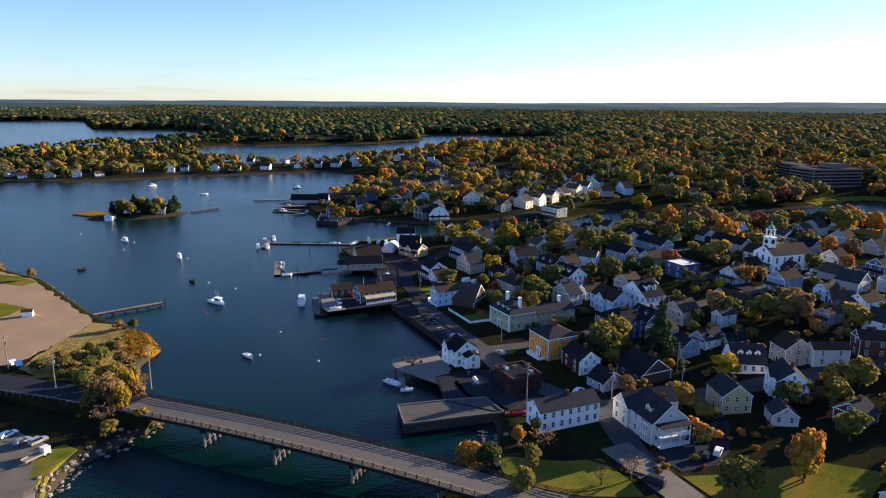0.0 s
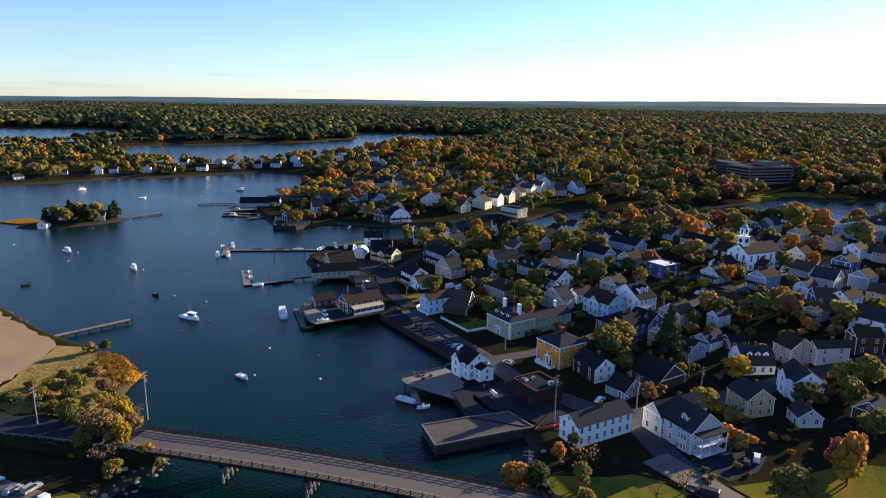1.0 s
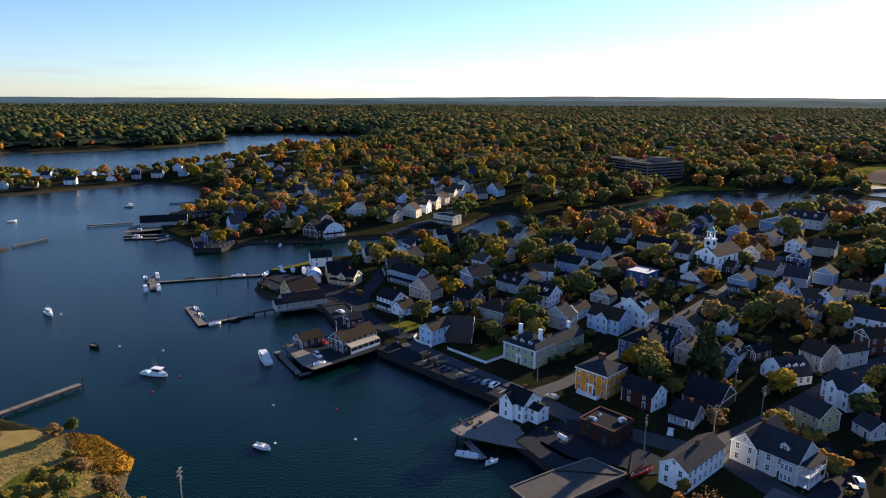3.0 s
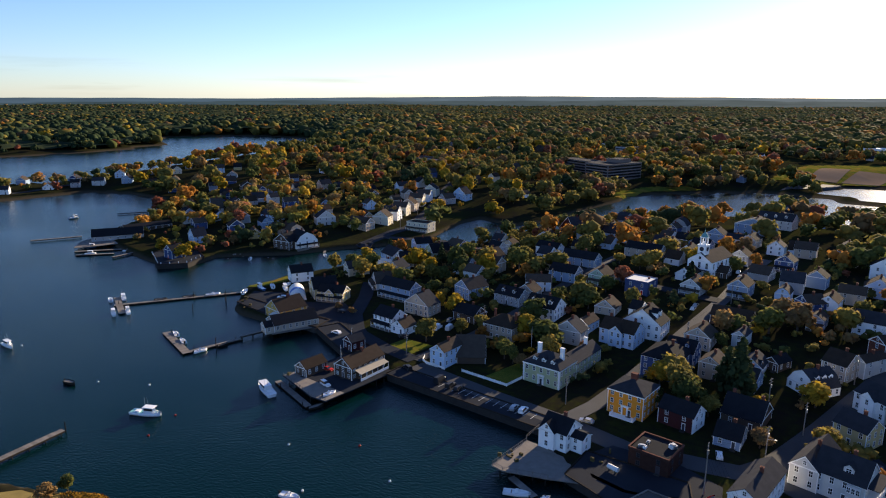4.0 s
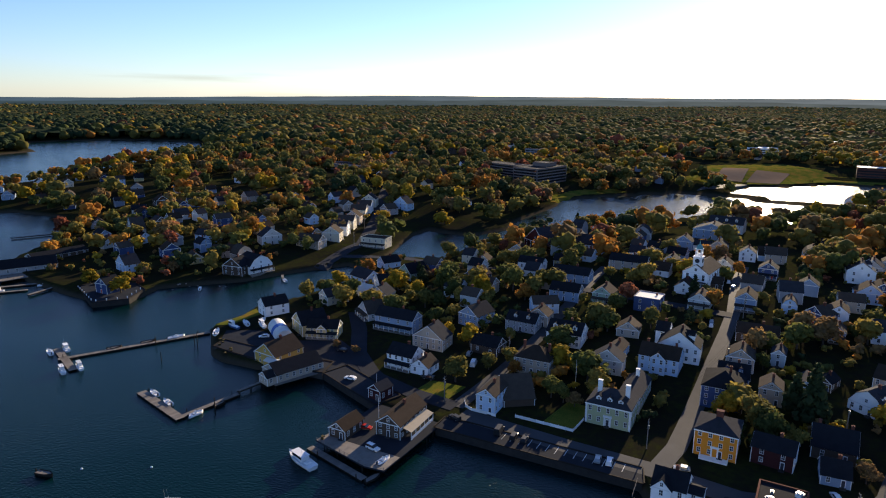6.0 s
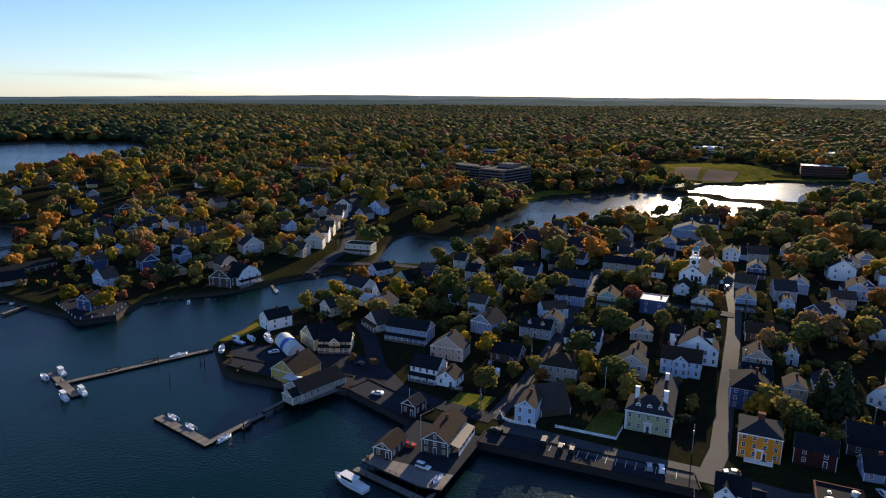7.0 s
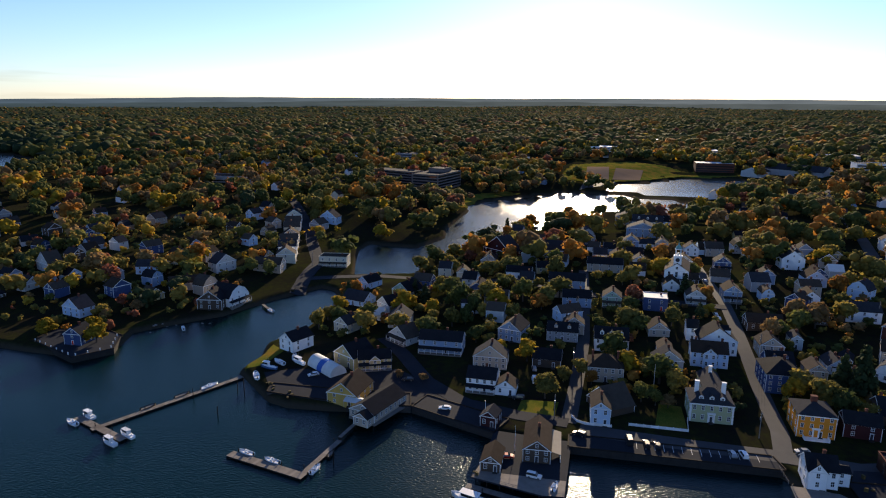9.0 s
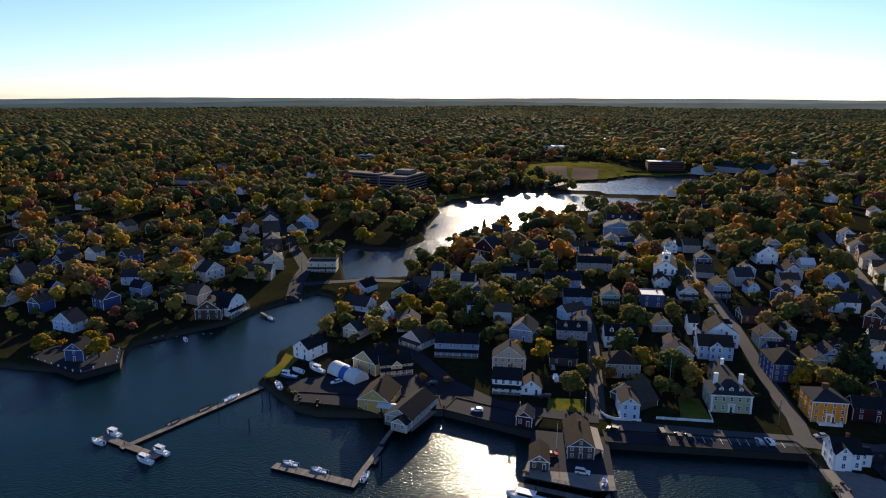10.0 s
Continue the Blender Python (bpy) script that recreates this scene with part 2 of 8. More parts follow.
TRIM = mat("white_paint_trim", (0.8, 0.8, 0.78), 0.6, 0.08, 1.0, 5.0, 0.0)
DARK_TRIM = mat("dark_paint_trim", (0.05, 0.05, 0.06), 0.6, 0.1, 1.0, 5.0, 0.0)
ROOF_GREY = mat("grey_asphalt_shingle", (0.034, 0.036, 0.042), 0.9, 0.3, 0.5, 7.0, 0.4, spec=0.02)
ROOF_DARK = mat("charcoal_asphalt_shingle", (0.016, 0.018, 0.022), 0.85, 0.3, 0.5, 7.0, 0.4, spec=0.02)
ROOF_BROWN = mat("brown_asphalt_shingle", (0.043, 0.032, 0.025), 0.9, 0.3, 0.5, 7.0, 0.4, spec=0.02)
ROOF_TAN = mat("tan_weathered_shingle", (0.062, 0.05, 0.041), 0.9, 0.3, 0.5, 7.0, 0.4, spec=0.02)
ROOF_WHITE = mat("white_membrane_roof", (0.65, 0.65, 0.62), 0.7, 0.15, 0.5, 5.0, 0.1)
WIRE = mat("black_wire", (0.015, 0.015, 0.015), 1.0, 0.1, 1.0, 4.0, 0.0, spec=0.0)
METAL = mat("galvanised_metal", (0.35, 0.36, 0.37), 0.4, 0.15, 1.0, 5.0, 0.0, metal=0.8)
BARK = mat("bark", (0.09, 0.07, 0.055), 0.95, 0.4, 1.0, 8.0, 0.6)
RUBBER = mat("black_rubber", (0.02, 0.02, 0.02), 0.8, 0.2, 1.0, 5.0, 0.0)
HULL_WHITE = mat("white_gelcoat", (0.8, 0.8, 0.79), 0.25, 0.06, 1.0, 4.0, 0.0, spec=0.5)
HULL_BLUE = mat("blue_gelcoat", (0.04, 0.1, 0.2), 0.25, 0.06, 1.0, 4.0, 0.0, spec=0.5)
HULL_TEAL = mat("teal_deck_paint", (0.2, 0.45, 0.45), 0.5, 0.1, 1.0, 4.0, 0.0)
RED_PAINT = mat("red_paint", (0.5, 0.03, 0.02), 0.4, 0.1, 1.0, 4.0, 0.0)
BLUE_PAINT = mat("blue_paint", (0.03, 0.12, 0.4), 0.4, 0.1, 1.0, 4.0, 0.0)
COPPER = mat("verdigris_copper", (0.14, 0.34, 0.33), 0.6, 0.2, 2.0, 6.0, 0.1)
glass, gnt, gb = node_mat("window_glass")
gb.inputs["Base Color"].default_value = (0.015, 0.018, 0.022, 1)
gb.inputs["Roughness"].default_value, gb.inputs["Specular IOR Level"].default_value = 0.06, 0.6
LEAF_GREEN = leaf_mat("green_leaves", (0.042, 0.056, 0.02), (0.085, 0.1, 0.03), (0.175, 0.165, 0.042))
LEAF_OLIVE = leaf_mat("turning_olive_leaves", (0.085, 0.082, 0.026), (0.185, 0.155, 0.04), (0.33, 0.23, 0.052))
LEAF_YELLOW = leaf_mat("yellow_leaves", (0.15, 0.12, 0.015), (0.35, 0.23, 0.025), (0.52, 0.34, 0.045))
LEAF_ORANGE = leaf_mat("orange_leaves", (0.2, 0.09, 0.026), (0.4, 0.175, 0.036), (0.52, 0.27, 0.055))
LEAF_RED = leaf_mat("red_leaves", (0.11, 0.045, 0.026), (0.25, 0.08, 0.045), (0.36, 0.15, 0.08))
LEAF_RUST = leaf_mat("dry_russet_leaves", (0.115, 0.072, 0.038), (0.23, 0.14, 0.058), (0.35, 0.22, 0.085))
LEAF_PINE = leaf_mat("pine_needles", (0.016, 0.028, 0.014), (0.03, 0.046, 0.02), (0.055, 0.07, 0.028), 0.15)


def canopy_mat():
    """Woodland seen from afar: a patchwork of crowns in drifts of colour."""
    m, nt, b = node_mat("distant_canopy")
    N, L = nt.nodes, nt.links
    geo = N.new("ShaderNodeNewGeometry")
    vor = N.new("ShaderNodeTexVoronoi"); vor.inputs["Scale"].default_value = 0.055
    drift = N.new("ShaderNodeTexNoise"); drift.inputs["Scale"].default_value = 0.0035; drift.inputs["Detail"].default_value = 4
    L.new(geo.outputs["Position"], vor.inputs["Vector"]); L.new(geo.outputs["Position"], drift.inputs["Vector"])
    sep = N.new("ShaderNodeSeparateColor"); L.new(vor.outputs["Color"], sep.inputs[0])
    a = N.new("ShaderNodeMath"); a.operation = "MULTIPLY_ADD"; a.inputs[1].default_value = 0.55
    L.new(sep.outputs[0], a.inputs[0])
    k = N.new("ShaderNodeMath"); k.operation = "MULTIPLY_ADD"; k.inputs[1].default_value = 1.3; k.inputs[2].default_value = -0.5
    L.new(drift.outputs["Fac"], k.inputs[0]); L.new(k.outputs[0], a.inputs[2])
    ramp = N.new("ShaderNodeValToRGB")
    r = ramp.color_ramp
    r.elements[0].position, r.elements[0].color = 0.1, (0.022, 0.032, 0.02, 1)
    r.elements[1].position, r.elements[1].color = 1.0, (0.22, 0.1, 0.045, 1)
    for p, c in ((0.35, (0.03, 0.042, 0.024, 1)), (0.55, (0.048, 0.056, 0.027, 1)), (0.72, (0.085, 0.075, 0.03, 1)), (0.86, (0.14, 0.09, 0.035, 1))):
        e = r.elements.new(p); e.color = c
    L.new(a.outputs[0], ramp.inputs[0]); L.new(ramp.outputs[0], b.inputs["Base Color"])
    b.inputs["Roughness"].default_value, b.inputs["Specular IOR Level"].default_value = 1.0, 0.0
    return m


CANOPY = canopy_mat()


# ---- terrain ----
HARBOUR = [(60, -400), (66, 60), (72, 110), (80, 135), (93, 150), (96, 157), (90, 172), (93, 185), (99, 199), (111, 206), (111, 270),
           (114, 297), (127, 330), (121, 360), (120, 377), (123, 386), (146, 411), (162, 409), (178, 414), (203, 405), (236, 402), (262, 411),
           (270, 416), (274, 426), (243, 444), (212, 457), (191, 477), (178, 487), (160, 481), (145, 492), (146, 520), (150, 560), (165, 616), (218, 652),
           (258, 700), (285, 743), (280, 800), (262, 838), (200, 848), (87, 859), (7, 850), (-104, 867), (-300, 860), (-420, 700)]
HARBOUR += [(-150, 480), (-80, 440), (-57, 425), (-34, 389), (-13, 322), (0, 292), (9, 277), (11, 261), (3, 247), (3, 226), (8, 199),
            (-2, 192), (-16, 182), (-21, 171), (-34, 120), (-60, 60), (-80, -400)]
POND = [(303, 416), (340, 428), (377, 438), (399, 437), (393, 398), (434, 383), (471, 390), (569, 387), (606, 396), (642, 373), (683, 340), (718, 303), (734, 284),
        (724, 251), (713, 213), (695, 171), (668, 151), (618, 162), (560, 190), (600, 215), (591, 250), (539, 276), (496, 298), (461, 331), (422, 345), (360, 381), (315, 377)]
UPPER_POND = [(775, 253), (827, 230), (859, 185), (894, 156), (923, 127), (920, 98), (916, 62), (887, 35), (839, 42), (746, 104), (722, 134), (726, 168), (738, 199), (752, 231)]
BACK_CHANNEL = [(150, 1040), (255, 950), (340, 975), (430, 1010), (552, 1060), (710, 1130), (857, 1130), (935, 1278), (1010, 1400), (946, 1600),
                (788, 1660), (661, 1430), (493, 1350), (367, 1345), (250, 1400), (150, 1320)]
OUTER_BAY = [(-900, 1250), (-172, 1280), (-35, 1480), (200, 1560), (270, 1700), (270, 1950), (190, 2150), (-20, 2200), (-60, 2977), (-332, 3020), (-900, 3200)]


def signed_distance(px, py, ring):
    """Metres to the ring's edge, positive outside it."""
    p = np.stack([px, py], -1)
    best = np.full(px.shape, 1e9)
    inside = np.zeros(px.shape, bool)
    r = np.array(ring, float)
    for a, b in zip(r, np.roll(r, -1, 0)):
        ab = b - a
        u = np.clip(((p - a) @ ab) / (ab @ ab), 0, 1)
        best = np.minimum(best, np.hypot(p[..., 0] - a[0] - u * ab[0], p[..., 1] - a[1] - u * ab[1]))
        if a[1] != b[1]:
            hit = ((a[1] > py) != (b[1] > py)) & (px < (b[0] - a[0]) * (py - a[1]) / (b[1] - a[1]) + a[0])
            inside ^= hit
    return np.where(inside, -best, best)


def smooth(a, b, v):
    u = np.clip((v - a) / (b - a), 0, 1)
    return u * u * (3 - 2 * u)


def shore_distance(px, py):
    return np.minimum.reduce([signed_distance(px, py, r) for r in (HARBOUR, POND, UPPER_POND, BACK_CHANNEL, OUTER_BAY)])


def relief(px, py, d):
    """Height of the land at d metres from the nearest shore."""
    h = -2.0 + 4.6 * smooth(-3.0, 2.5, d)
    r = np.hypot(px, py - 200)
    inland = smooth(5, 95, d)
    h = h + inland * 8.0 * smooth(120, 300, px) * (1 - 0.4 * smooth(500, 700, px))
    h = h + inland * (4 * smooth(400, 900, r) + 20 * smooth(0, 1, (r - 1000) / 4200) * (1 - 0.4 * smooth(500, 2500, py)))
    isl = np.hypot((px - 20) / 38, (py - 582) / 14)
    h = np.where(isl < 1.3, np.maximum(h, -1 + 3.2 * (1 - smooth(0.6, 1.25, isl))), h)
    bumps = np.sin(px * 0.011 + 1.3) * np.cos(py * 0.013) * 1.0 + np.sin(px * 0.0031) * np.sin(py * 0.0027 + 1) * 6 * smooth(900, 2500, r)
    return h + bumps * inland


def ground_z(x, y):
    a, b = np.array([float(x)]), np.array([float(y)])
    return float(relief(a, b, shore_distance(a, b))[0])


def spread(lo, a, b, hi, near, far):
    """Grid lines: even steps between a and b, growing steps beyond."""
    xs = list(np.arange(a, b, near))
    s, v = near, a
    while v > lo:
        s = min(s * 1.12, far); v -= s; xs.insert(0, v)
    s, v = near, b
    while v < hi:
        xs.append(v); s = min(s * 1.06, far); v += s
    return np.array(xs)


def grid_mesh(name, gx, gy, z):
    me = bpy.data.meshes.new(name)
    X, Y = np.meshgrid(gx, gy, indexing="ij")
    v = np.stack([X, Y, z], -1).reshape(-1, 3)
    n, m = len(gx), len(gy)
    i = (np.arange(n - 1)[:, None] * m + np.arange(m - 1)[None, :]).ravel()
    f = np.stack([i, i + m, i + m + 1, i + 1], -1)
    me.vertices.add(len(v)); me.vertices.foreach_set("co", v.ravel())
    me.loops.add(f.size); me.loops.foreach_set("vertex_index", f.ravel())
    me.polygons.add(len(f)); me.polygons.foreach_set("loop_start", np.arange(0, f.size, 4))
    me.polygons.foreach_set("use_smooth", np.ones(len(f), bool))
    me.update(calc_edges=True)
    return me


gx, gy = spread(-1500, -60, 330, 5200, 2.5, 60), spread(-3500, 100, 520, 5200, 2.5, 60)
GX, GY = np.meshgrid(gx, gy, indexing="ij")
ground = new("ground", grid_mesh("ground", gx, gy, relief(GX, GY, shore_distance(GX, GY))))
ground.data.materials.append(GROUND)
tagged(ground, "low coastal land of dark soil and dry grass beside the harbour", "ground", kind="structure")
water = new("water", grid_mesh("water", np.linspace(-2500, 5200, 12), np.linspace(-3500, 5200, 12), np.zeros((12, 12))))
water.data.materials.append(WATER)
tagged(water, "dark blue rippled harbour water with glitter", "water", kind="structure")


# ---- making parts ----
def mesh_of(bm, name, *materials, smooth_faces=False):
    me = bpy.data.meshes.new(name)
    bm.normal_update()
    if smooth_faces:
        for f in bm.faces:
            f.smooth = True
    bm.to_mesh(me); bm.free()
    for m in materials:
        me.materials.append(m)
    return me


def part(name, bm, material, parent, label="", m=None):
    """One mesh under a thing or a part. bm may be a ready mesh that alike parts share."""
    me = mesh_of(bm, name, material) if isinstance(bm, bmesh.types.BMesh) else bm
    ob = new(name, me)
    ob.parent = parent
    if m is not None:
        ob.matrix_basis = m
    if label:
        ob["label"] = label
    return ob


def thing(name, m, label, category, group="", kind=""):
    return tagged(place(new(name), m), label, category, group, kind)


def place(ob, m):
    ob.matrix_basis = m
    return ob


def box(bm, x0, x1, y0, y1, z0, z1, mi=0):
    vs = [bm.verts.new(c) for c in ((x0, y0, z0), (x1, y0, z0), (x1, y1, z0), (x0, y1, z0), (x0, y0, z1), (x1, y0, z1), (x1, y1, z1), (x0, y1, z1))]
    for q in ((3, 2, 1, 0), (4, 5, 6, 7), (0, 1, 5, 4), (1, 2, 6, 5), (2, 3, 7, 6), (3, 0, 4, 7)):
        bm.faces.new([vs[i] for i in q]).material_index = mi
    return vs


def boxes(*dims):
    bm = bmesh.new()
    for d in dims:
        box(bm, *d)
    return bm


def prism(bm, ring, z0, z1):
    """A solid with the ring of (x, y) as its outline."""
    a = [bm.verts.new((x, y, z0)) for x, y in ring]
    b = [bm.verts.new((x, y, z1)) for x, y in ring]
    bm.faces.new(b); bm.faces.new(a[::-1])
    for i in range(len(ring)):
        j = (i + 1) % len(ring)
        bm.faces.new((a[i], a[j], b[j], b[i]))
    bmesh.ops.recalc_face_normals(bm, faces=bm.faces)
    return bm


def tube(bm, a, b, r0, r1, n=6):
    a, b = Vector(a), Vector(b)
    q = (b - a).to_track_quat("Z", "Y")
    ra = [bm.verts.new(a + q @ Vector((r0 * math.cos(k * math.tau / n), r0 * math.sin(k * math.tau / n), 0))) for k in range(n)]
    rb = [bm.verts.new(b + q @ Vector((r1 * math.cos(k * math.tau / n), r1 * math.sin(k * math.tau / n), 0))) for k in range(n)]
    for k in range(n):
        bm.faces.new((ra[k], ra[(k + 1) % n], rb[(k + 1) % n], rb[k]))
    bm.faces.new(ra[::-1]); bm.faces.new(rb)
    return bm


def cord(bm, pts, r, n=4):
    """One unbroken round strand through the points."""
    rings = []
    for i, p in enumerate(pts):
        q = (pts[min(i + 1, len(pts) - 1)] - pts[max(i - 1, 0)]).to_track_quat("Z", "Y")
        rings.append([bm.verts.new(p + q @ Vector((r * math.cos(k * math.tau / n), r * math.sin(k * math.tau / n), 0))) for k in range(n)])
    for a, b in zip(rings, rings[1:]):
        for k in range(n):
            bm.faces.new((a[k], a[(k + 1) % n], b[(k + 1) % n], b[k]))
    bm.faces.new(rings[0][::-1]); bm.faces.new(rings[-1])
    return bm


def sheet(bm, quads, thick):
    """Flat slabs: each quad pushed down by its thickness."""
    for q in quads:
        top = [bm.verts.new(p) for p in q]
        low = [bm.verts.new((p[0], p[1], p[2] - thick)) for p in q]
        n = len(q)
        bm.faces.new(top); bm.faces.new(low[::-1])
        for i in range(n):
            bm.faces.new((top[i], low[i], low[(i + 1) % n], top[(i + 1) % n]))
    bmesh.ops.recalc_face_normals(bm, faces=bm.faces)
    return bm


# ---- houses ----
_shared = {}


def shared(key, make):
    if key not in _shared:
        _shared[key] = make()
    return _shared[key]


def window_meshes(w, h, frame_mat, pane=True):
    """A sash window that stands 6 cm proud of the wall: frame with meeting rail, and its glass."""
    def frame_():
        t = 0.11
        xs, zs = (-w / 2 - t, -w / 2, -0.03, 0.03, w / 2, w / 2 + t), (-t, 0, h / 2 - 0.04, h / 2 + 0.04, h, h + t)
        bm = bmesh.new()
        vs = [[bm.verts.new((x, 0.05, z)) for z in zs] for x in xs]
        fs = [bm.faces.new((vs[i][j], vs[i + 1][j], vs[i + 1][j + 1], vs[i][j + 1])) for i in range(5) for j in range(5) if not (i in (1, 3) and j in (1, 3))]
        out = bmesh.ops.extrude_face_region(bm, geom=fs)
        for v in out["geom"]:
            if isinstance(v, bmesh.types.BMVert):
                v.co.y = -0.06
        bmesh.ops.recalc_face_normals(bm, faces=bm.faces)
        if not pane:
            q = [bm.verts.new(c) for c in ((-w / 2, -0.01, 0), (w / 2, -0.01, 0), (w / 2, -0.01, h), (-w / 2, -0.01, h))]
            bm.faces.new(q).material_index = 1
        return mesh_of(bm, "window", frame_mat, glass)

    def pane_():
        return mesh_of(boxes((-w / 2, w / 2, -0.02, 0.03, 0, h)), "pane", glass)
    return shared(("wf", w, h, frame_mat.name, pane), frame_), shared(("wp", w, h), pane_)


def add_window(parent, m, w=0.85, h=1.45, frame_mat=None, pane=True):
    f, p = window_meshes(w, h, frame_mat or TRIM, pane)
    ob = part("window", f, None, parent, m=m)
    if pane:
        part("pane", p, None, ob)
    return ob


def roof_quads(style, w, d, eave, rise, over):
    """Roof planes over a w x d block whose front runs along x at y = 0."""
    x0, x1, y0, y1, o = -w / 2, w / 2, 0.0, d, over
    top = eave + rise
    if style == "side":  # ridge parallel to the front
        s = rise / (d / 2)
        e = eave - s * o
        return [[(x0 - o, y0 - o, e), (x1 + o, y0 - o, e), (x1 + o, d / 2, top), (x0 - o, d / 2, top)],
                [(x1 + o, y1 + o, e), (x0 - o, y1 + o, e), (x0 - o, d / 2, top), (x1 + o, d / 2, top)]]
    if style == "front":  # gable to the front
        s = rise / (w / 2)
        e = eave - s * o
        return [[(x0 - o, y1 + o, e), (x0 - o, y0 - o, e), (0, y0 - o, top), (0, y1 + o, top)],
                [(x1 + o, y0 - o, e), (x1 + o, y1 + o, e), (0, y1 + o, top), (0, y0 - o, top)]]
    if style in ("gambrel_front", "gambrel_side"):
        q = []
        half, length = (w / 2, d) if style == "gambrel_front" else (d / 2, w)
        kx, kz = half * 0.62, eave + rise * 0.62
        for sgn in (-1, 1):
            for (a, az), (b, bz) in (((half + o * 0.5, eave - o * 0.5), (kx, kz)), ((kx, kz), (0, top))):
                if style == "gambrel_front":
                    q.append([(sgn * a, -o, az), (sgn * a, length + o, az), (sgn * b, length + o, bz), (sgn * b, -o, bz)])
                else:
                    q.append([(x0 - o, d / 2 + sgn * a, az), (x1 + o, d / 2 + sgn * a, az), (x1 + o, d / 2 + sgn * b, bz), (x0 - o, d / 2 + sgn * b, bz)])
        return q
    if style == "hip":
        k = min(w, d) / 2 * 0.98
        e = eave - 0.1
        a, b, c, f = (x0 - o, y0 - o, e), (x1 + o, y0 - o, e), (x1 + o, y1 + o, e), (x0 - o, y1 + o, e)
        if w >= d:
            r0, r1 = (x0 + k, d / 2, top), (x1 - k, d / 2, top)
            return [[a, b, r1, r0], [c, f, r0, r1], [f, a, r0], [b, c, r1]]
        r0, r1 = (0, y0 + k, top), (0, y1 - k, top)
        return [[f, a, r0, r1], [b, c, r1, r0], [a, b, r0], [c, f, r1]]
    return [[(x0 - o, y0 - o, eave + 0.25), (x1 + o, y0 - o, eave + 0.25), (x1 + o, y1 + o, eave + 0.25), (x0 - o, y1 + o, eave + 0.25)]]


def wall_body(style, w, d, eave, rise, base):
    """Closed wall block with its gables."""
    bm = bmesh.new()
    if style == "side":
        ring = [(0, -base), (d, -base), (d, eave), (d / 2, eave + rise), (0, eave)]
        vs = [[bm.verts.new((x, y, z)) for y, z in ring] for x in (-w / 2, w / 2)]
    elif style == "front":
        ring = [(-w / 2, -base), (w / 2, -base), (w / 2, eave), (0, eave + rise), (-w / 2, eave)]
        vs = [[bm.verts.new((x, y, z)) for x, z in ring] for y in (0, d)]
    elif style == "gambrel_front":
        ring = [(-w / 2, -base), (w / 2, -base), (w / 2, eave), (w / 2 * 0.62, eave + rise * 0.62), (0, eave + rise), (-w / 2 * 0.62, eave + rise * 0.62), (-w / 2, eave)]
        vs = [[bm.verts.new((x, y, z)) for x, z in ring] for y in (0, d)]
    elif style == "gambrel_side":
        ring = [(0, -base), (d, -base), (d, eave), (d / 2 * 1.62, eave + rise * 0.62), (d / 2, eave + rise), (d / 2 * 0.38, eave + rise * 0.62), (0, eave)]
        vs = [[bm.verts.new((x, y, z)) for y, z in ring] for x in (-w / 2, w / 2)]
    else:
        box(bm, -w / 2, w / 2, 0, d, -base, eave)
        return bm
    a, b = vs
    n = len(a)
    bm.faces.new(a); bm.faces.new(b[::-1])
    for i in range(n):
        j = (i + 1) % n
        bm.faces.new((a[j], a[i], b[i], b[j]))
    bmesh.ops.recalc_face_normals(bm, faces=bm.faces)
    return bm


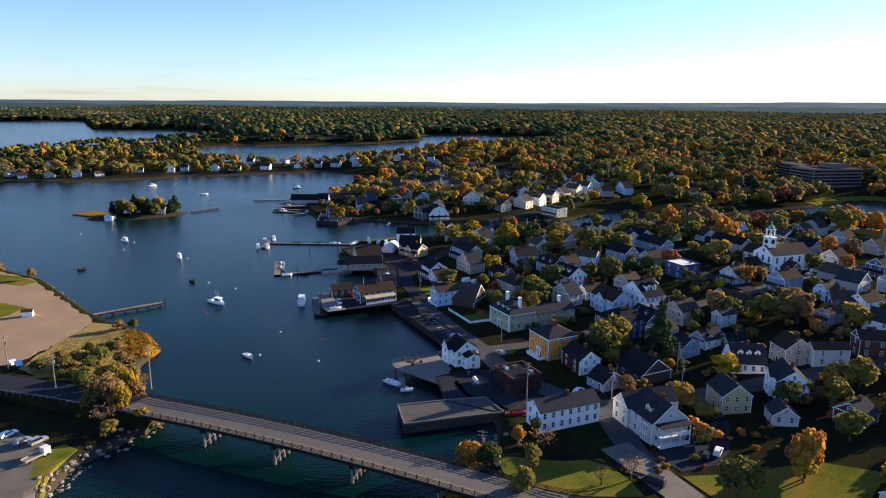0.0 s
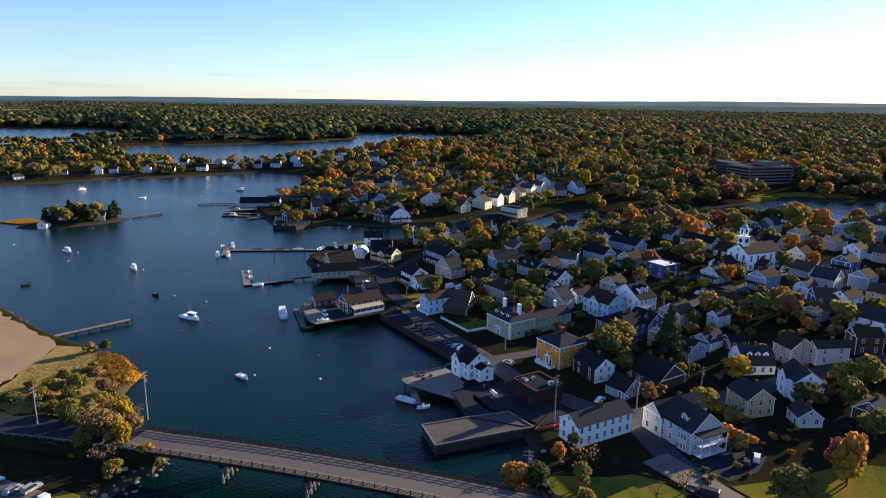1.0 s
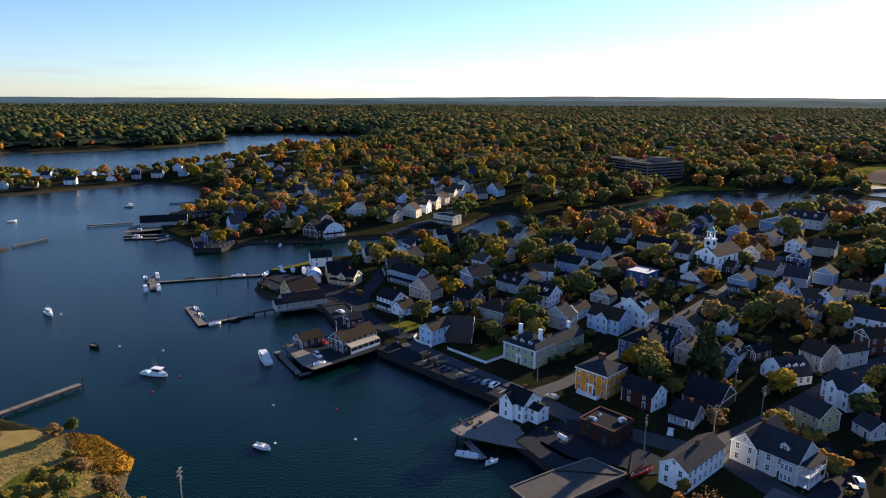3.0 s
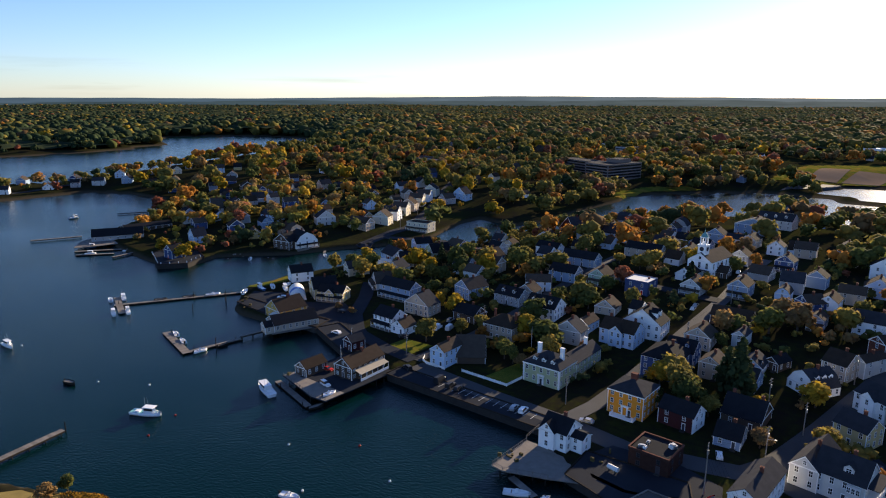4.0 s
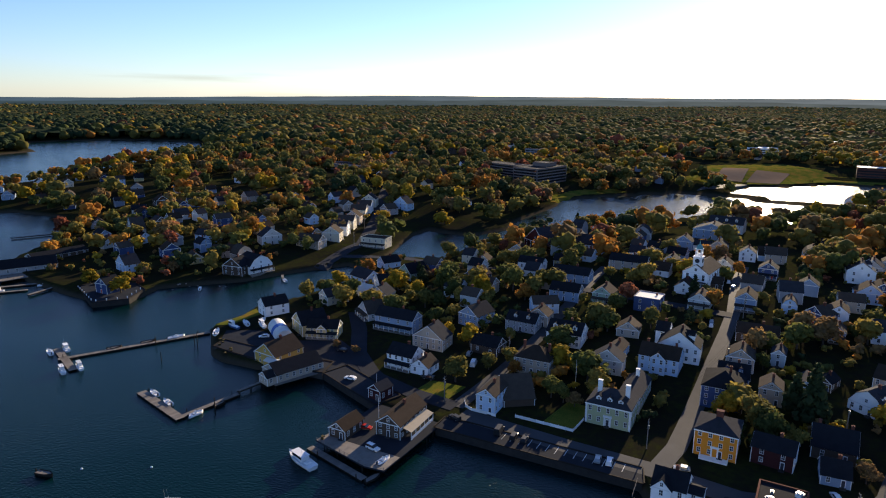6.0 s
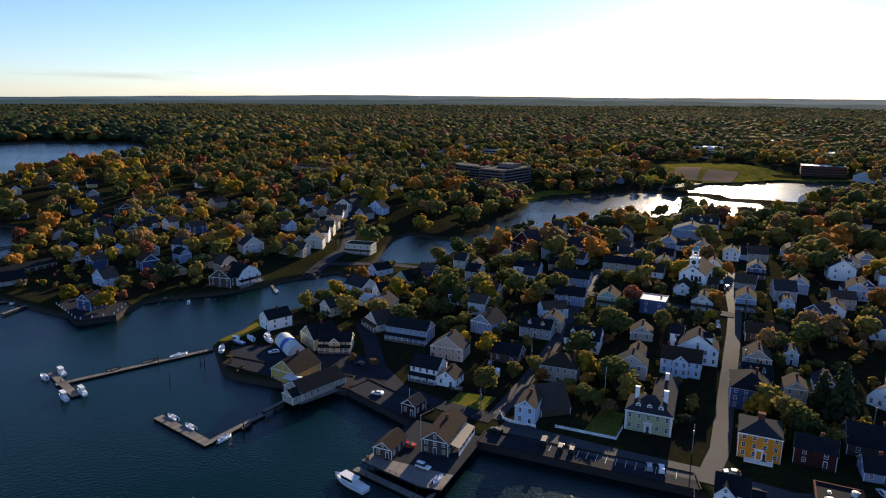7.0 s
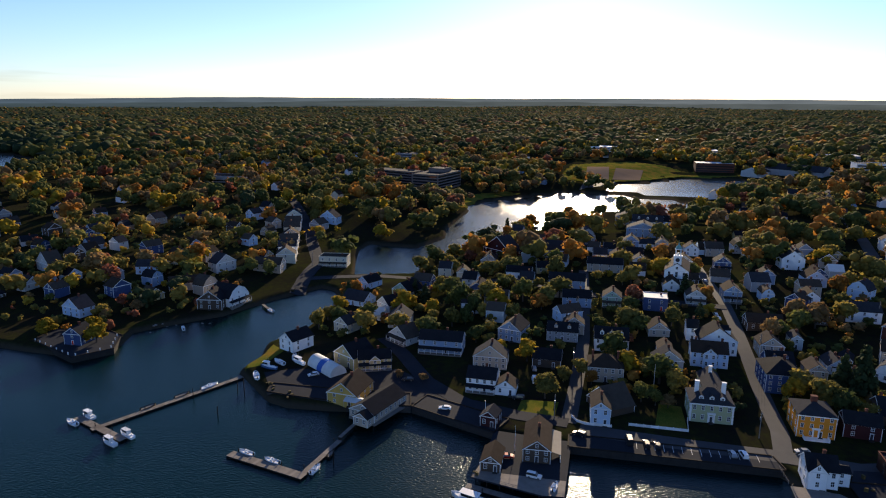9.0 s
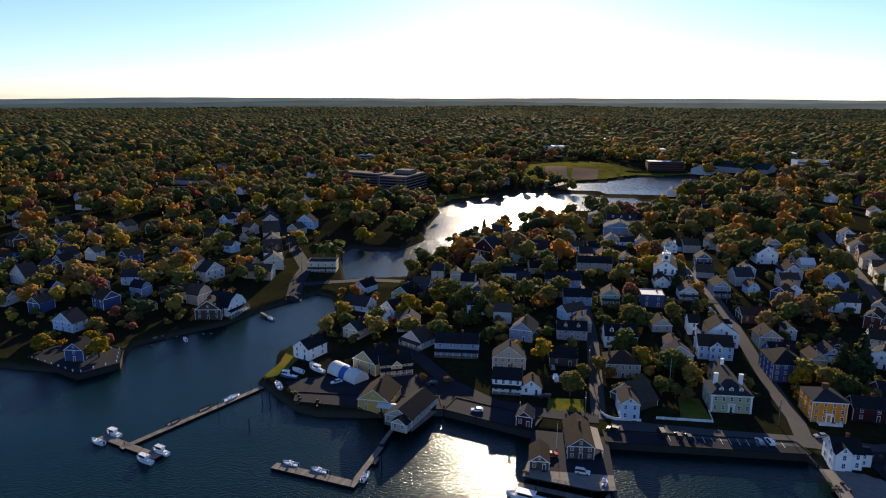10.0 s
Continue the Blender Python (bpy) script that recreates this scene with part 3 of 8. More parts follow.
def block(parent, w, d, eave, style, rise, wall, roofm, at=(0, 0, 0), turn=0, base=1.0, detail=3, door=True, chimneys=1, trim=None, sides="flr", name="wall"):
    """One block of a house with its roof, windows, door and chimneys, under the house. Its front runs along x."""
    m = pose(*at, 0, 0, turn)
    trim = trim or TRIM
    body = part(name, wall_body(style, w, d, eave, rise, base), wall, parent, m=m)
    over = 0.1 if style == "flat" else 0.32
    rq = [[(x, y, z + 0.16) for x, y, z in q] for q in roof_quads(style, w, d, eave, rise, over)]
    part("roof", sheet(bmesh.new(), rq, 0.15), roofm, parent, m=m)
    if style == "flat":
        part("parapet", boxes((-w / 2 - 0.1, w / 2 + 0.1, -0.14, 0.16, eave, eave + 0.75), (-w / 2 - 0.1, w / 2 + 0.1, d - 0.16, d + 0.14, eave, eave + 0.75),
                              (-w / 2 - 0.14, -w / 2 + 0.16, 0.16, d - 0.16, eave, eave + 0.75), (w / 2 - 0.16, w / 2 + 0.14, 0.16, d - 0.16, eave, eave + 0.75)), wall, parent, m=m)
    elif detail >= 2:
        # corner boards and frieze
        board = shared(("board", round(eave, 1), trim.name), lambda: mesh_of(boxes((-0.09, 0.09, -0.09, 0.09, -0.2, eave - 0.02)), "corner_board", trim))
        for bx, by in ((-w / 2, 0), (w / 2, 0), (w / 2, d))[:2 + (detail > 1)]:
            part("corner_board", board, None, parent, m=m @ pose(bx, by, 0))
        part("frieze", boxes((-w / 2 + 0.1, w / 2 - 0.1, -0.05, 0.1, eave - 0.32, eave - 0.04)), trim, parent, m=m)
    if detail == 1 and style in ("front", "side", "gambrel_front"):
        # white edging: corner boards, eaves and rakes in one piece
        e = 0.14
        tb = boxes((-w / 2 - 0.06, -w / 2 + e, -0.06, e, -0.3, eave), (w / 2 - e, w / 2 + 0.06, -0.06, e, -0.3, eave), (w / 2 - e, w / 2 + 0.06, d - e, d + 0.06, -0.3, eave), (-w / 2 - 0.06, -w / 2 + e, d - e, d + 0.06, -0.3, eave),
                   (-w / 2 + e, w / 2 - e, -0.08, 0.02, eave - 0.34, eave - 0.02), (w / 2 - 0.02, w / 2 + 0.08, e, d - e, eave - 0.34, eave - 0.02), (-w / 2 - 0.08, -w / 2 + 0.02, e, d - e, eave - 0.34, eave - 0.02))
        ends = [(lambda u, z: (u, -0.36, z), w / 2), (lambda u, z: (u, d + 0.3, z), w / 2)] if style == "front" else [(lambda u, z: (-w / 2 - 0.36, d / 2 + u, z), d / 2), (lambda u, z: (w / 2 + 0.3, d / 2 + u, z), d / 2)]
        for at_, half in (ends if style != "gambrel_front" else ()):
            for sgn in (-1, 1):
                pts_ = [(sgn * (half + 0.3), eave - 0.3 * rise / half), (0, eave + rise), (0, eave + rise - 0.38), (sgn * (half + 0.3), eave - 0.3 * rise / half - 0.34)]
                near_ = [tb.verts.new(at_(u, z)) for u, z in pts_]
                back_ = [tb.verts.new(v.co + Vector((0, 0.06, 0) if style == "front" else (0.06, 0, 0))) for v in near_]
                tb.faces.new(near_); tb.faces.new(back_[::-1])
                for i in range(4):
                    tb.faces.new((near_[i], back_[i], back_[(i + 1) % 4], near_[(i + 1) % 4]))
        bmesh.ops.recalc_face_normals(tb, faces=tb.faces)
        part("edging", tb, trim, parent, m=m)
    for k in range(chimneys):
        if style in ("front", "gambrel_front"):
            cx, cy = 0.35 * (-1) ** k, d * (0.55 if chimneys == 1 else 0.25 + 0.55 * k)
        elif style == "flat":
            cx, cy = w * 0.25, d * 0.7
        else:
            cx, cy = (w * 0.12 if chimneys == 1 else w * (-0.36 + 0.72 * k)), d / 2 + 0.5
        ht = eave + rise + 1.1
        ch = part("chimney", boxes((-0.42, 0.42, -0.42, 0.42, eave, ht), (-0.5, 0.5, -0.5, 0.5, ht, ht + 0.14), (-0.2, 0.2, -0.2, 0.2, ht + 0.14, ht + 0.3)), BRICK, parent, m=m @ pose(cx, cy, 0))
    floors = max(1, int(round(eave / 2.85)))
    fh = eave / floors
    ww, wh = 0.9, min(1.55, fh * 0.54)
    if detail >= 1:
        runs = []
        if "f" in sides:
            runs.append((w, pose(0, 0, 0), "f"))
        if "l" in sides:
            runs.append((d, pose(-w / 2, d / 2, 0, 0, 0, -90), "l"))
        if "r" in sides:
            runs.append((d, pose(w / 2, d / 2, 0, 0, 0, 90), "r"))
        if "b" in sides:
            runs.append((w, pose(0, d, 0, 0, 0, 180), "b"))
        for length, side, key in runs:
            n = max(1, int(length / ((2.7 if key != "l" else 3.6) if detail > 1 else (4.5 if key != "l" else 8.0))))
            for fl in range(floors):
                for i in range(n):
                    x = (i + 0.5) / n * length - length / 2
                    if key == "f" and door and fl == 0 and i == n // 2:
                        dm = m @ side @ pose(x, 0, 0)
                        dr = part("door", boxes((-0.45, 0.45, -0.05, 0.04, 0.15, 2.2)), DARK_TRIM if wall is not NAVY else RED_PAINT, parent, m=dm)
                        part("door_frame", boxes((-0.6, -0.45, -0.08, 0.05, 0.1, 2.35), (0.45, 0.6, -0.08, 0.05, 0.1, 2.35), (-0.6, 0.6, -0.1, 0.05, 2.2, 2.42)), trim, dr)
                        part("step", boxes((-0.8, 0.8, -0.9, -0.05, -base, 0.12), (-0.8, 0.8, -1.25, -0.9, -base, -0.06)), STONE, parent, m=dm)
                        continue
                    add_window(parent, m @ side @ pose(x, 0, fl * fh + fh * 0.3), ww, round(wh, 1), trim, detail > 2)
            gable = (style in ("front", "gambrel_front") and key in "fb") or (style in ("side", "gambrel_side") and key in "lr")
            if gable and rise > 2.2:
                add_window(parent, m @ side @ pose(0, 0, eave + rise * 0.22), 0.75, 1.05, trim, detail > 2)
            if gable and detail > 1:
                # rake boards along the gable
                half = length / 2
                bmr = bmesh.new()
                if style in ("front", "side"):
                    for sgn in (-1, 1):
                        pts = [(sgn * (half + 0.3), eave - 0.3 * rise / half), (0, eave + rise), (0, eave + rise - 0.3), (sgn * (half + 0.3), eave - 0.3 * rise / half - 0.3)]
                        fr = [bmr.verts.new((x, -0.34, z)) for x, z in pts]; bk = [bmr.verts.new((x, -0.28, z)) for x, z in pts]
                        bmr.faces.new(fr); bmr.faces.new(bk[::-1])
                        for i in range(4):
                            bmr.faces.new((fr[i], bk[i], bk[(i + 1) % 4], fr[(i + 1) % 4]))
                    bmesh.ops.recalc_face_normals(bmr, faces=bmr.faces)
                    part("rake_board", bmr, trim, parent, m=m @ side)
                else:
                    bmr.free()
    return body


def dormer(parent, x, y, z, w=1.5, h=1.5, depth=2.4, wall=None, roofm=None, turn=0):
    """A small gabled dormer; its face stands at y and it runs back into the roof."""
    m = pose(x, y, z, 0, 0, turn)
    d = part("dormer", wall_body("front", w, depth, h, w * 0.4, 0.1), wall or TRIM, parent, m=m)
    q = [[(a, b, c + 0.08) for a, b, c in f] for f in roof_quads("front", w, depth, h, w * 0.4, 0.15)]
    part("dormer_roof", sheet(bmesh.new(), q, 0.08), roofm or ROOF_DARK, d)
    add_window(d, pose(0, 0, 0.25), w * 0.5, h * 0.72)
    return d


def site(x, y, yaw, z=None):
    return pose(x, y, ground_z(x, y) + 0.25 if z is None else z, 0, 0, yaw)


def house(x, y, yaw, w, d, eave, style, wall, roofm, label, rise=None, chimneys=1, detail=0, z=None, door=True, name="house", sides="flr", category="house", group="", trim=None, porch=False, dormers=0, cross=0.0):
    """A house whose front wall is centred on (x, y); it faces -y before it is turned by yaw."""
    h = thing(name, site(x, y, yaw, z), label, category, group)
    detail = max(0, detail or (3 if x < 160 and y < 180 else 2 if x < 200 and y < 330 else 1))
    if rise is None:
        span = {"side": d, "front": w, "hip": min(w, d), "gambrel_front": w, "gambrel_side": d}.get(style, 0)
        rise = span * (0.36 if style != "hip" else 0.3)
        rise = span * 0.45 if "gambrel" in style else rise
    block(h, w, d, eave, style, rise, wall, roofm, chimneys=chimneys, detail=detail, door=door, base=1.6, sides=sides, trim=trim)
    if cross:
        block(h, cross, 2.0 + d / 2, eave, "front", cross * 0.42, wall, roofm, at=(0, -1.2, 0), chimneys=0, detail=detail, door=False, base=1.6, sides="f", trim=trim, name="front_gable")
    for k in range(dormers):
        dx = (k + 0.5) / dormers * w * 0.86 - w * 0.43
        if style == "side":
            dormer(h, dx, d * 0.16, eave + rise * 0.3, 1.7, rise * 0.42, d * 0.3, wall, roofm)
        else:
            dormer(h, w * 0.34, d * (k + 1) / (dormers + 1), eave + rise * 0.3, 1.8, rise * 0.42, w * 0.28, wall, roofm, 90)
    if porch:
        part("porch_floor", boxes((-w / 2, w / 2, -2.1, 0, -1.6, 0.1)), TIMBER, h)
        part("porch_roof", sheet(bmesh.new(), [[(-w / 2 - 0.2, -2.3, 2.45), (w / 2 + 0.2, -2.3, 2.45), (w / 2 + 0.2, -0.02, 3.05), (-w / 2 - 0.2, -0.02, 3.05)]], 0.15), roofm, h)
        post = shared(("porch_post",), lambda: mesh_of(boxes((-0.09, 0.09, -0.09, 0.09, 0.1, 2.3)), "porch_post", TRIM))
        n = max(3, int(w / 2.6))
        for k in range(n + 1):
            part("porch_post", post, None, h, m=pose(-w / 2 + 0.15 + k * (w - 0.3) / n, -1.95, 0))
        part("porch_rail", boxes((-w / 2 + 0.2, w / 2 - 0.2, -2.0, -1.92, 0.85, 0.95)), TRIM, h)
    return h


# ---- trees ----
def leaf_cloud(rng, lobes, count, size, flat=0.75):
    """Small leaf clumps scattered near the surface of several lobes."""
    lo = np.array(lobes, float)
    wts = lo[:, 3] ** 2
    pick = rng.choice(len(lo), count, p=wts / wts.sum())
    dirs = rng.normal(size=(count, 3)); dirs /= np.linalg.norm(dirs, axis=1)[:, None]
    rad = lo[pick, 3] * (0.55 + 0.5 * rng.random(count) ** 0.6)
    c = lo[pick, :3] + dirs * rad[:, None] * np.array([1, 1, flat])
    nrm = dirs + rng.normal(size=(count, 3)) * 0.55 + np.array([0, 0, 0.35])
    nrm /= np.linalg.norm(nrm, axis=1)[:, None]
    t1 = np.cross(nrm, rng.normal(size=(count, 3))); t1 /= np.linalg.norm(t1, axis=1)[:, None]
    t2 = np.cross(nrm, t1)
    s = size * (0.6 + 0.8 * rng.random(count))[:, None]
    # bent five-cornered sprays
    ring = [c + t1 * s * math.cos(a) * k + t2 * s * math.sin(a) * k - nrm * s * 0.25 for a, k in ((0, 1), (1.3, 0.8), (2.5, 1.05), (3.8, 0.85), (5.0, 1.0))]
    v = np.stack([c + nrm * s * 0.15] + ring, 1).reshape(-1, 3)
    i = np.arange(count)[:, None] * 6
    f = np.concatenate([np.concatenate([i, i + a, i + b], 1) for a, b in ((1, 2), (2, 3), (3, 4), (4, 5), (5, 1))])
    return v, f


def crown_core(rng, lobes, sub, fill, flat=0.8):
    """The dense inside of a crown: one rough lump for each lobe."""
    bv, bf = ico(sub)
    lo = np.array(lobes, float)
    v = bv[None] * (lo[:, 3] * fill)[:, None, None] * (1 + rng.normal(size=(len(lo), len(bv), 1)) * 0.13) * np.array([1, 1, flat]) + lo[:, None, :3]
    f = bf[None] + (np.arange(len(lo)) * len(bv))[:, None, None]
    return v.reshape(-1, 3), f.reshape(-1, 3)


def with_core(cloud, core):
    return np.concatenate([cloud[0], core[0]]), np.concatenate([cloud[1], core[1] + len(cloud[0])])


def ico(sub):
    bm = bmesh.new()
    bmesh.ops.create_icosphere(bm, subdivisions=sub, radius=1)
    v = np.array([q.co[:] for q in bm.verts]); f = np.array([[q.index for q in t.verts] for t in bm.faces])
    bm.free()
    return v, f


def tri_mesh(name, v, f, *mats):
    me = bpy.data.meshes.new(name)
    me.vertices.add(len(v)); me.vertices.foreach_set("co", np.asarray(v, float).ravel())
    me.loops.add(f.size); me.loops.foreach_set("vertex_index", f.astype(np.int32).ravel())
    me.polygons.add(len(f)); me.polygons.foreach_set("loop_start", np.arange(0, f.size, 3))
    me.update(calc_edges=True)
    for m in mats:
        me.materials.append(m)
    return me


def broadleaf_meshes(seed, material, leafy=True, count=420, size=0.6):
    """Trunk with limbs, and crown, of a tree about 10 m high."""
    rng = np.random.default_rng(seed)
    bm = bmesh.new()
    tube(bm, (0, 0, -0.6), (0.1, 0, 3.2), 0.32, 0.22, 7)
    lobes = [(0, 0, 6.6, 2.7), (0, 0, 4.6, 2.6)]
    for k in range(9):
        a = k * 0.78 + rng.random() * 0.6
        r, z = 1.7 + rng.random() * 1.1, 3.4 + rng.random() * 4.2
        r *= 1.15 if z < 6 else 0.8
        tip = (r * math.cos(a), r * math.sin(a), z)
        tube(bm, (0.1, 0, 1.8 + 0.15 * k), tip, 0.13, 0.05, 5)
        if not leafy:
            for j in range(6):
                b = rng.normal(size=3) * (0.9, 0.9, 0.6)
                tube(bm, tip, (tip[0] * 1.1 + b[0], tip[1] * 1.1 + b[1], tip[2] + 0.9 + b[2]), 0.05, 0.015, 3)
        lobes.append((*tip, 1.3 + rng.random() * 0.8))
    trunk = mesh_of(bm, "trunk", BARK)
    v, f = leaf_cloud(rng, lobes, count if leafy else 90, size if leafy else 0.3, 0.92)
    if leafy:
        v, f = with_core((v, f), crown_core(rng, lobes, 2, 0.66, 0.9))
    return trunk, tri_mesh("crown", v, f, material)


def conifer_meshes(seed, material, count=520):
    rng = np.random.default_rng(seed)
    bm = bmesh.new()
    tube(bm, (0, 0, -0.6), (0, 0, 9.6), 0.28, 0.05, 7)
    lobes = []
    for k in range(26):
        z = 1.6 + k * 0.31
        a = k * 2.4
        r = (10.2 - z) * 0.33 * (0.7 + 0.5 * rng.random())
        tube(bm, (0, 0, z), (r * math.cos(a), r * math.sin(a), z - 0.2), 0.05, 0.015, 4)
        lobes.append((r * 0.62 * math.cos(a), r * 0.62 * math.sin(a), z, 0.35 + r * 0.42))
    v, f = with_core(leaf_cloud(rng, lobes, count, 0.5, 0.6), crown_core(rng, lobes, 1, 0.6, 0.5))
    return mesh_of(bm, "trunk", BARK), tri_mesh("crown", v, f, material)


TREE_KINDS = {"green": (LEAF_GREEN, "green broadleaf tree in early autumn leaf"), "olive": (LEAF_OLIVE, "broadleaf tree turning from green to gold"),
              "yellow": (LEAF_YELLOW, "broadleaf tree in bright yellow autumn leaf"), "orange": (LEAF_ORANGE, "broadleaf tree in orange autumn leaf"),
              "red": (LEAF_RED, "maple in red autumn leaf"), "rust": (LEAF_RUST, "broadleaf tree with dry russet leaves")}


def tree_set(kind, variant, near=False):
    if kind == "pine":
        return shared(("tree", kind, variant), lambda: conifer_meshes(70 + variant, LEAF_PINE))
    if kind == "bare":
        return shared(("tree", kind, variant), lambda: broadleaf_meshes(90 + variant, LEAF_RUST, False))
    if near:
        return shared(("tree", kind, variant, near), lambda: broadleaf_meshes(7 * variant + len(kind), TREE_KINDS[kind][0], True, 720, 0.46))
    return shared(("tree", kind, variant), lambda: broadleaf_meshes(7 * variant + len(kind), TREE_KINDS[kind][0]))


_tree_n = [0]


def tree(x, y, kind, height=10.0, wide=1.0, z=None, label=""):
    _tree_n[0] += 1
    n = _tree_n[0]
    t, c = tree_set(kind, n % 4, x < 165 and y < 300)
    text = label or {"pine": "tall dark green conifer with layered boughs", "bare": "nearly bare tree with grey-brown twigs"}.get(kind) or TREE_KINDS[kind][1]
    s = height / 10.0
    ob = new("tree")
    place(ob, Matrix.Translation((x, y, ground_z(x, y) if z is None else z)) @ pose(0, 0, 0, 0, 0, n * 77 % 360) @ Matrix.Diagonal((s * wide, s * wide, s, 1)))
    tagged(ob, text, "tree", "trees of the town")
    part("trunk", t, None, ob)
    part("crown", c, None, ob)
    return ob


def shrub_set(kind, variant):
    return shared(("shrub", kind, variant), lambda: broadleaf_meshes(40 + variant, TREE_KINDS[kind][0], True, 110))


def shrub(x, y, kind, height=2.0, wide=1.3, label="rounded garden shrub in autumn colour"):
    t, c = shrub_set(kind, int(abs(x * 3 + y)) % 2)
    s = height / 8.0
    ob = place(new("shrub"), Matrix.Translation((x, y, ground_z(x, y) - 2.2 * s)) @ Matrix.Diagonal((s * wide, s * wide, s, 1)))
    tagged(ob, label, "shrub", "shrubs along the shore")
    part("stems", t, None, ob)
    part("leaves", c, None, ob)
    return ob

# ---- town houses ----
house(100.7, 144.4, -94, 7.5, 19.7, 6.0, "front", WHITE, ROOF_GREY, "long white clapboard house with a grey shingle roof", rise=2.4)
house(156.4, 130.0, -112, 9.6, 9.0, 5.8, "side", YELLOW, ROOF_GREY, "pale yellow clapboard house with grey hipped-end roof")
house(178.8, 127.8, -126, 11.4, 9.0, 6.2, "side", WHITE, ROOF_GREY, "white clapboard house with a cross gable and back porch", cross=5.0)
house(163.3, 116.5, -125, 6.5, 7.0, 3.2, "side", LIGHT_GREY, ROOF_GREY, "low pale grey wing with shingle roof")
house(183.1, 148.1, -124, 11.5, 11.0, 3.2, "gambrel_front", WHITE, ROOF_GREY, "white gambrel-roofed house with a long dormer", dormers=3)
house(199.3, 141.2, -109, 8.3, 9.9, 6.2, "side", BEIGE, ROOF_BROWN, "grey-beige gabled house with brown roof")
house(206.9, 134.8, -116, 5.0, 12.4, 6.0, "front", LIGHT_GREY, ROOF_BROWN, "pale grey gabled house with brown shingle roof")
house(226.6, 131.6, -126, 7.1, 9.6, 6.5, "front", BRICK, ROOF_BROWN, "narrow brick house with a steep gable")
house(187.5, 165.0, -88, 5.0, 6.0, 3.0, "side", WHITE, ROOF_DARK, "small white clapboard garage on a lawn")
house(195.4, 160.3, -112, 5.5, 7.7, 3.2, "front", DARK_WOOD, ROOF_DARK, "small dark gabled shed with white trim")
house(148.3, 157.9, -91, 11.9, 12.7, 3.6, "side", DARK_WOOD, ROOF_DARK, "weathered dark shingled building with brick chimneys", chimneys=2, detail=1, rise=4.6, sides="f")
house(134.0, 157.7, -87, 7.4, 9.0, 2.8, "side", BLUE_GREY, ROOF_DARK, "low blue-grey cottage with white trim")
house(166.8, 191.0, -89, 13.4, 16.0, 7.6, "hip", NAVY, ROOF_DARK, "dark navy house with white trim and bays", cross=0.0)
house(180.5, 188.9, -88, 10.5, 10.0, 6.0, "side", NAVY, ROOF_DARK, "navy-grey house with a dark slate roof", dormers=2)
house(176.4, 176.4, -89, 7.4, 9.0, 6.0, "front", BEIGE, ROOF_TAN, "beige shingled house with brick chimney")
house(187.6, 165.4, -89, 7.9, 10.0, 3.4, "front", PALE_BLUE, ROOF_GREY, "pale blue gabled cottage with grey roof")
house(174.2, 163.8, -92, 7.0, 9.0, 4.0, "side", BLUE_GREY, ROOF_GREY, "grey cottage with skylights")
house(198.3, 188.1, -88, 9.8, 10.0, 5.5, "front", BEIGE, ROOF_TAN, "beige gabled house with tan roof")
house(227.3, 184.1, -88, 16.1, 9.0, 4.0, "side", DARK_WOOD, ROOF_BROWN, "low dark brown row with brown roof")
house(208.8, 175.5, -92, 5.0, 8.0, 5.0, "front", LIGHT_GREY, ROOF_GREY, "small pale grey house behind the street")
house(184.8, 215.6, -92, 14.7, 10.0, 6.2, "side", PALE_BLUE, ROOF_BROWN, "pale house with front gable and brown roof", cross=5.5, chimneys=2)
house(197.0, 210.3, -88, 15.8, 11.0, 6.5, "front", WHITE, ROOF_DARK, "white gabled house with large windows", dormers=2)
house(210.1, 219.1, -91, 5.0, 8.0, 6.0, "side", WHITE, ROOF_DARK, "white clapboard wing with dark roof")
house(163.0, 258.5, -88, 14.0, 12.0, 6.2, "hip", BEIGE, ROOF_BROWN, "pinkish beige house with hipped brown roof", chimneys=2)
house(126.5, 261.0, -89, 6.7, 12.0, 6.4, "front", PALE_BLUE, ROOF_TAN, "pale blue clapboard house with gable to the street")
house(137.0, 252.8, -53, 10.9, 14.0, 2.6, "side", DARK_WOOD, ROOF_TAN, "dark brown barn with worn brown shingles", detail=1, rise=6.4, sides="", door=False, chimneys=0)
house(144.3, 306.4, -92, 11.5, 9.0, 5.4, "side", WHITE, ROOF_DARK, "white clapboard house with dark roof and red door", porch=True, cross=0.0)
house(143.2, 296.7, -91, 8.0, 8.0, 3.2, "front", WHITE, ROOF_TAN, "white single-storey wing with three windows")
house(177.3, 330.0, -89, 19.5, 9.0, 6.0, "side", BLUE_GREY, ROOF_DARK, "long blue-grey house with white trim", porch=True)
house(185.2, 351.9, -125, 12.8, 9.0, 3.2, "front", LIGHT_GREY, ROOF_TAN, "small grey gabled house with porch", porch=True)
house(155.9, 367.5, -120, 12.9, 12.2, 5.0, "front", YELLOW, ROOF_DARK, "pale yellow gabled house with dark roof")
house(155.8, 353.5, -69, 13.7, 8.0, 4.5, "side", YELLOW, ROOF_DARK, "pale yellow wing with white trim and porch", porch=True, cross=4.5)
house(122.8, 356.0, -97, 12.4, 14.5, 4.6, "front", OCHRE, ROOF_BROWN, "yellow boatyard barn with brown roof", name='barn')
house(167.3, 399.3, -116, 9.3, 12.0, 5.2, "front", WHITE, ROOF_DARK, "white house with black roof on the point")
house(195.0, 383.6, -115, 9.2, 12.0, 4.5, "front", CREAM, ROOF_GREY, "cream gabled house beside the creek")
house(237.8, 392.8, -108, 14.7, 11.4, 3.0, "side", PALE_BLUE, ROOF_GREY, "low pale blue boathouse")
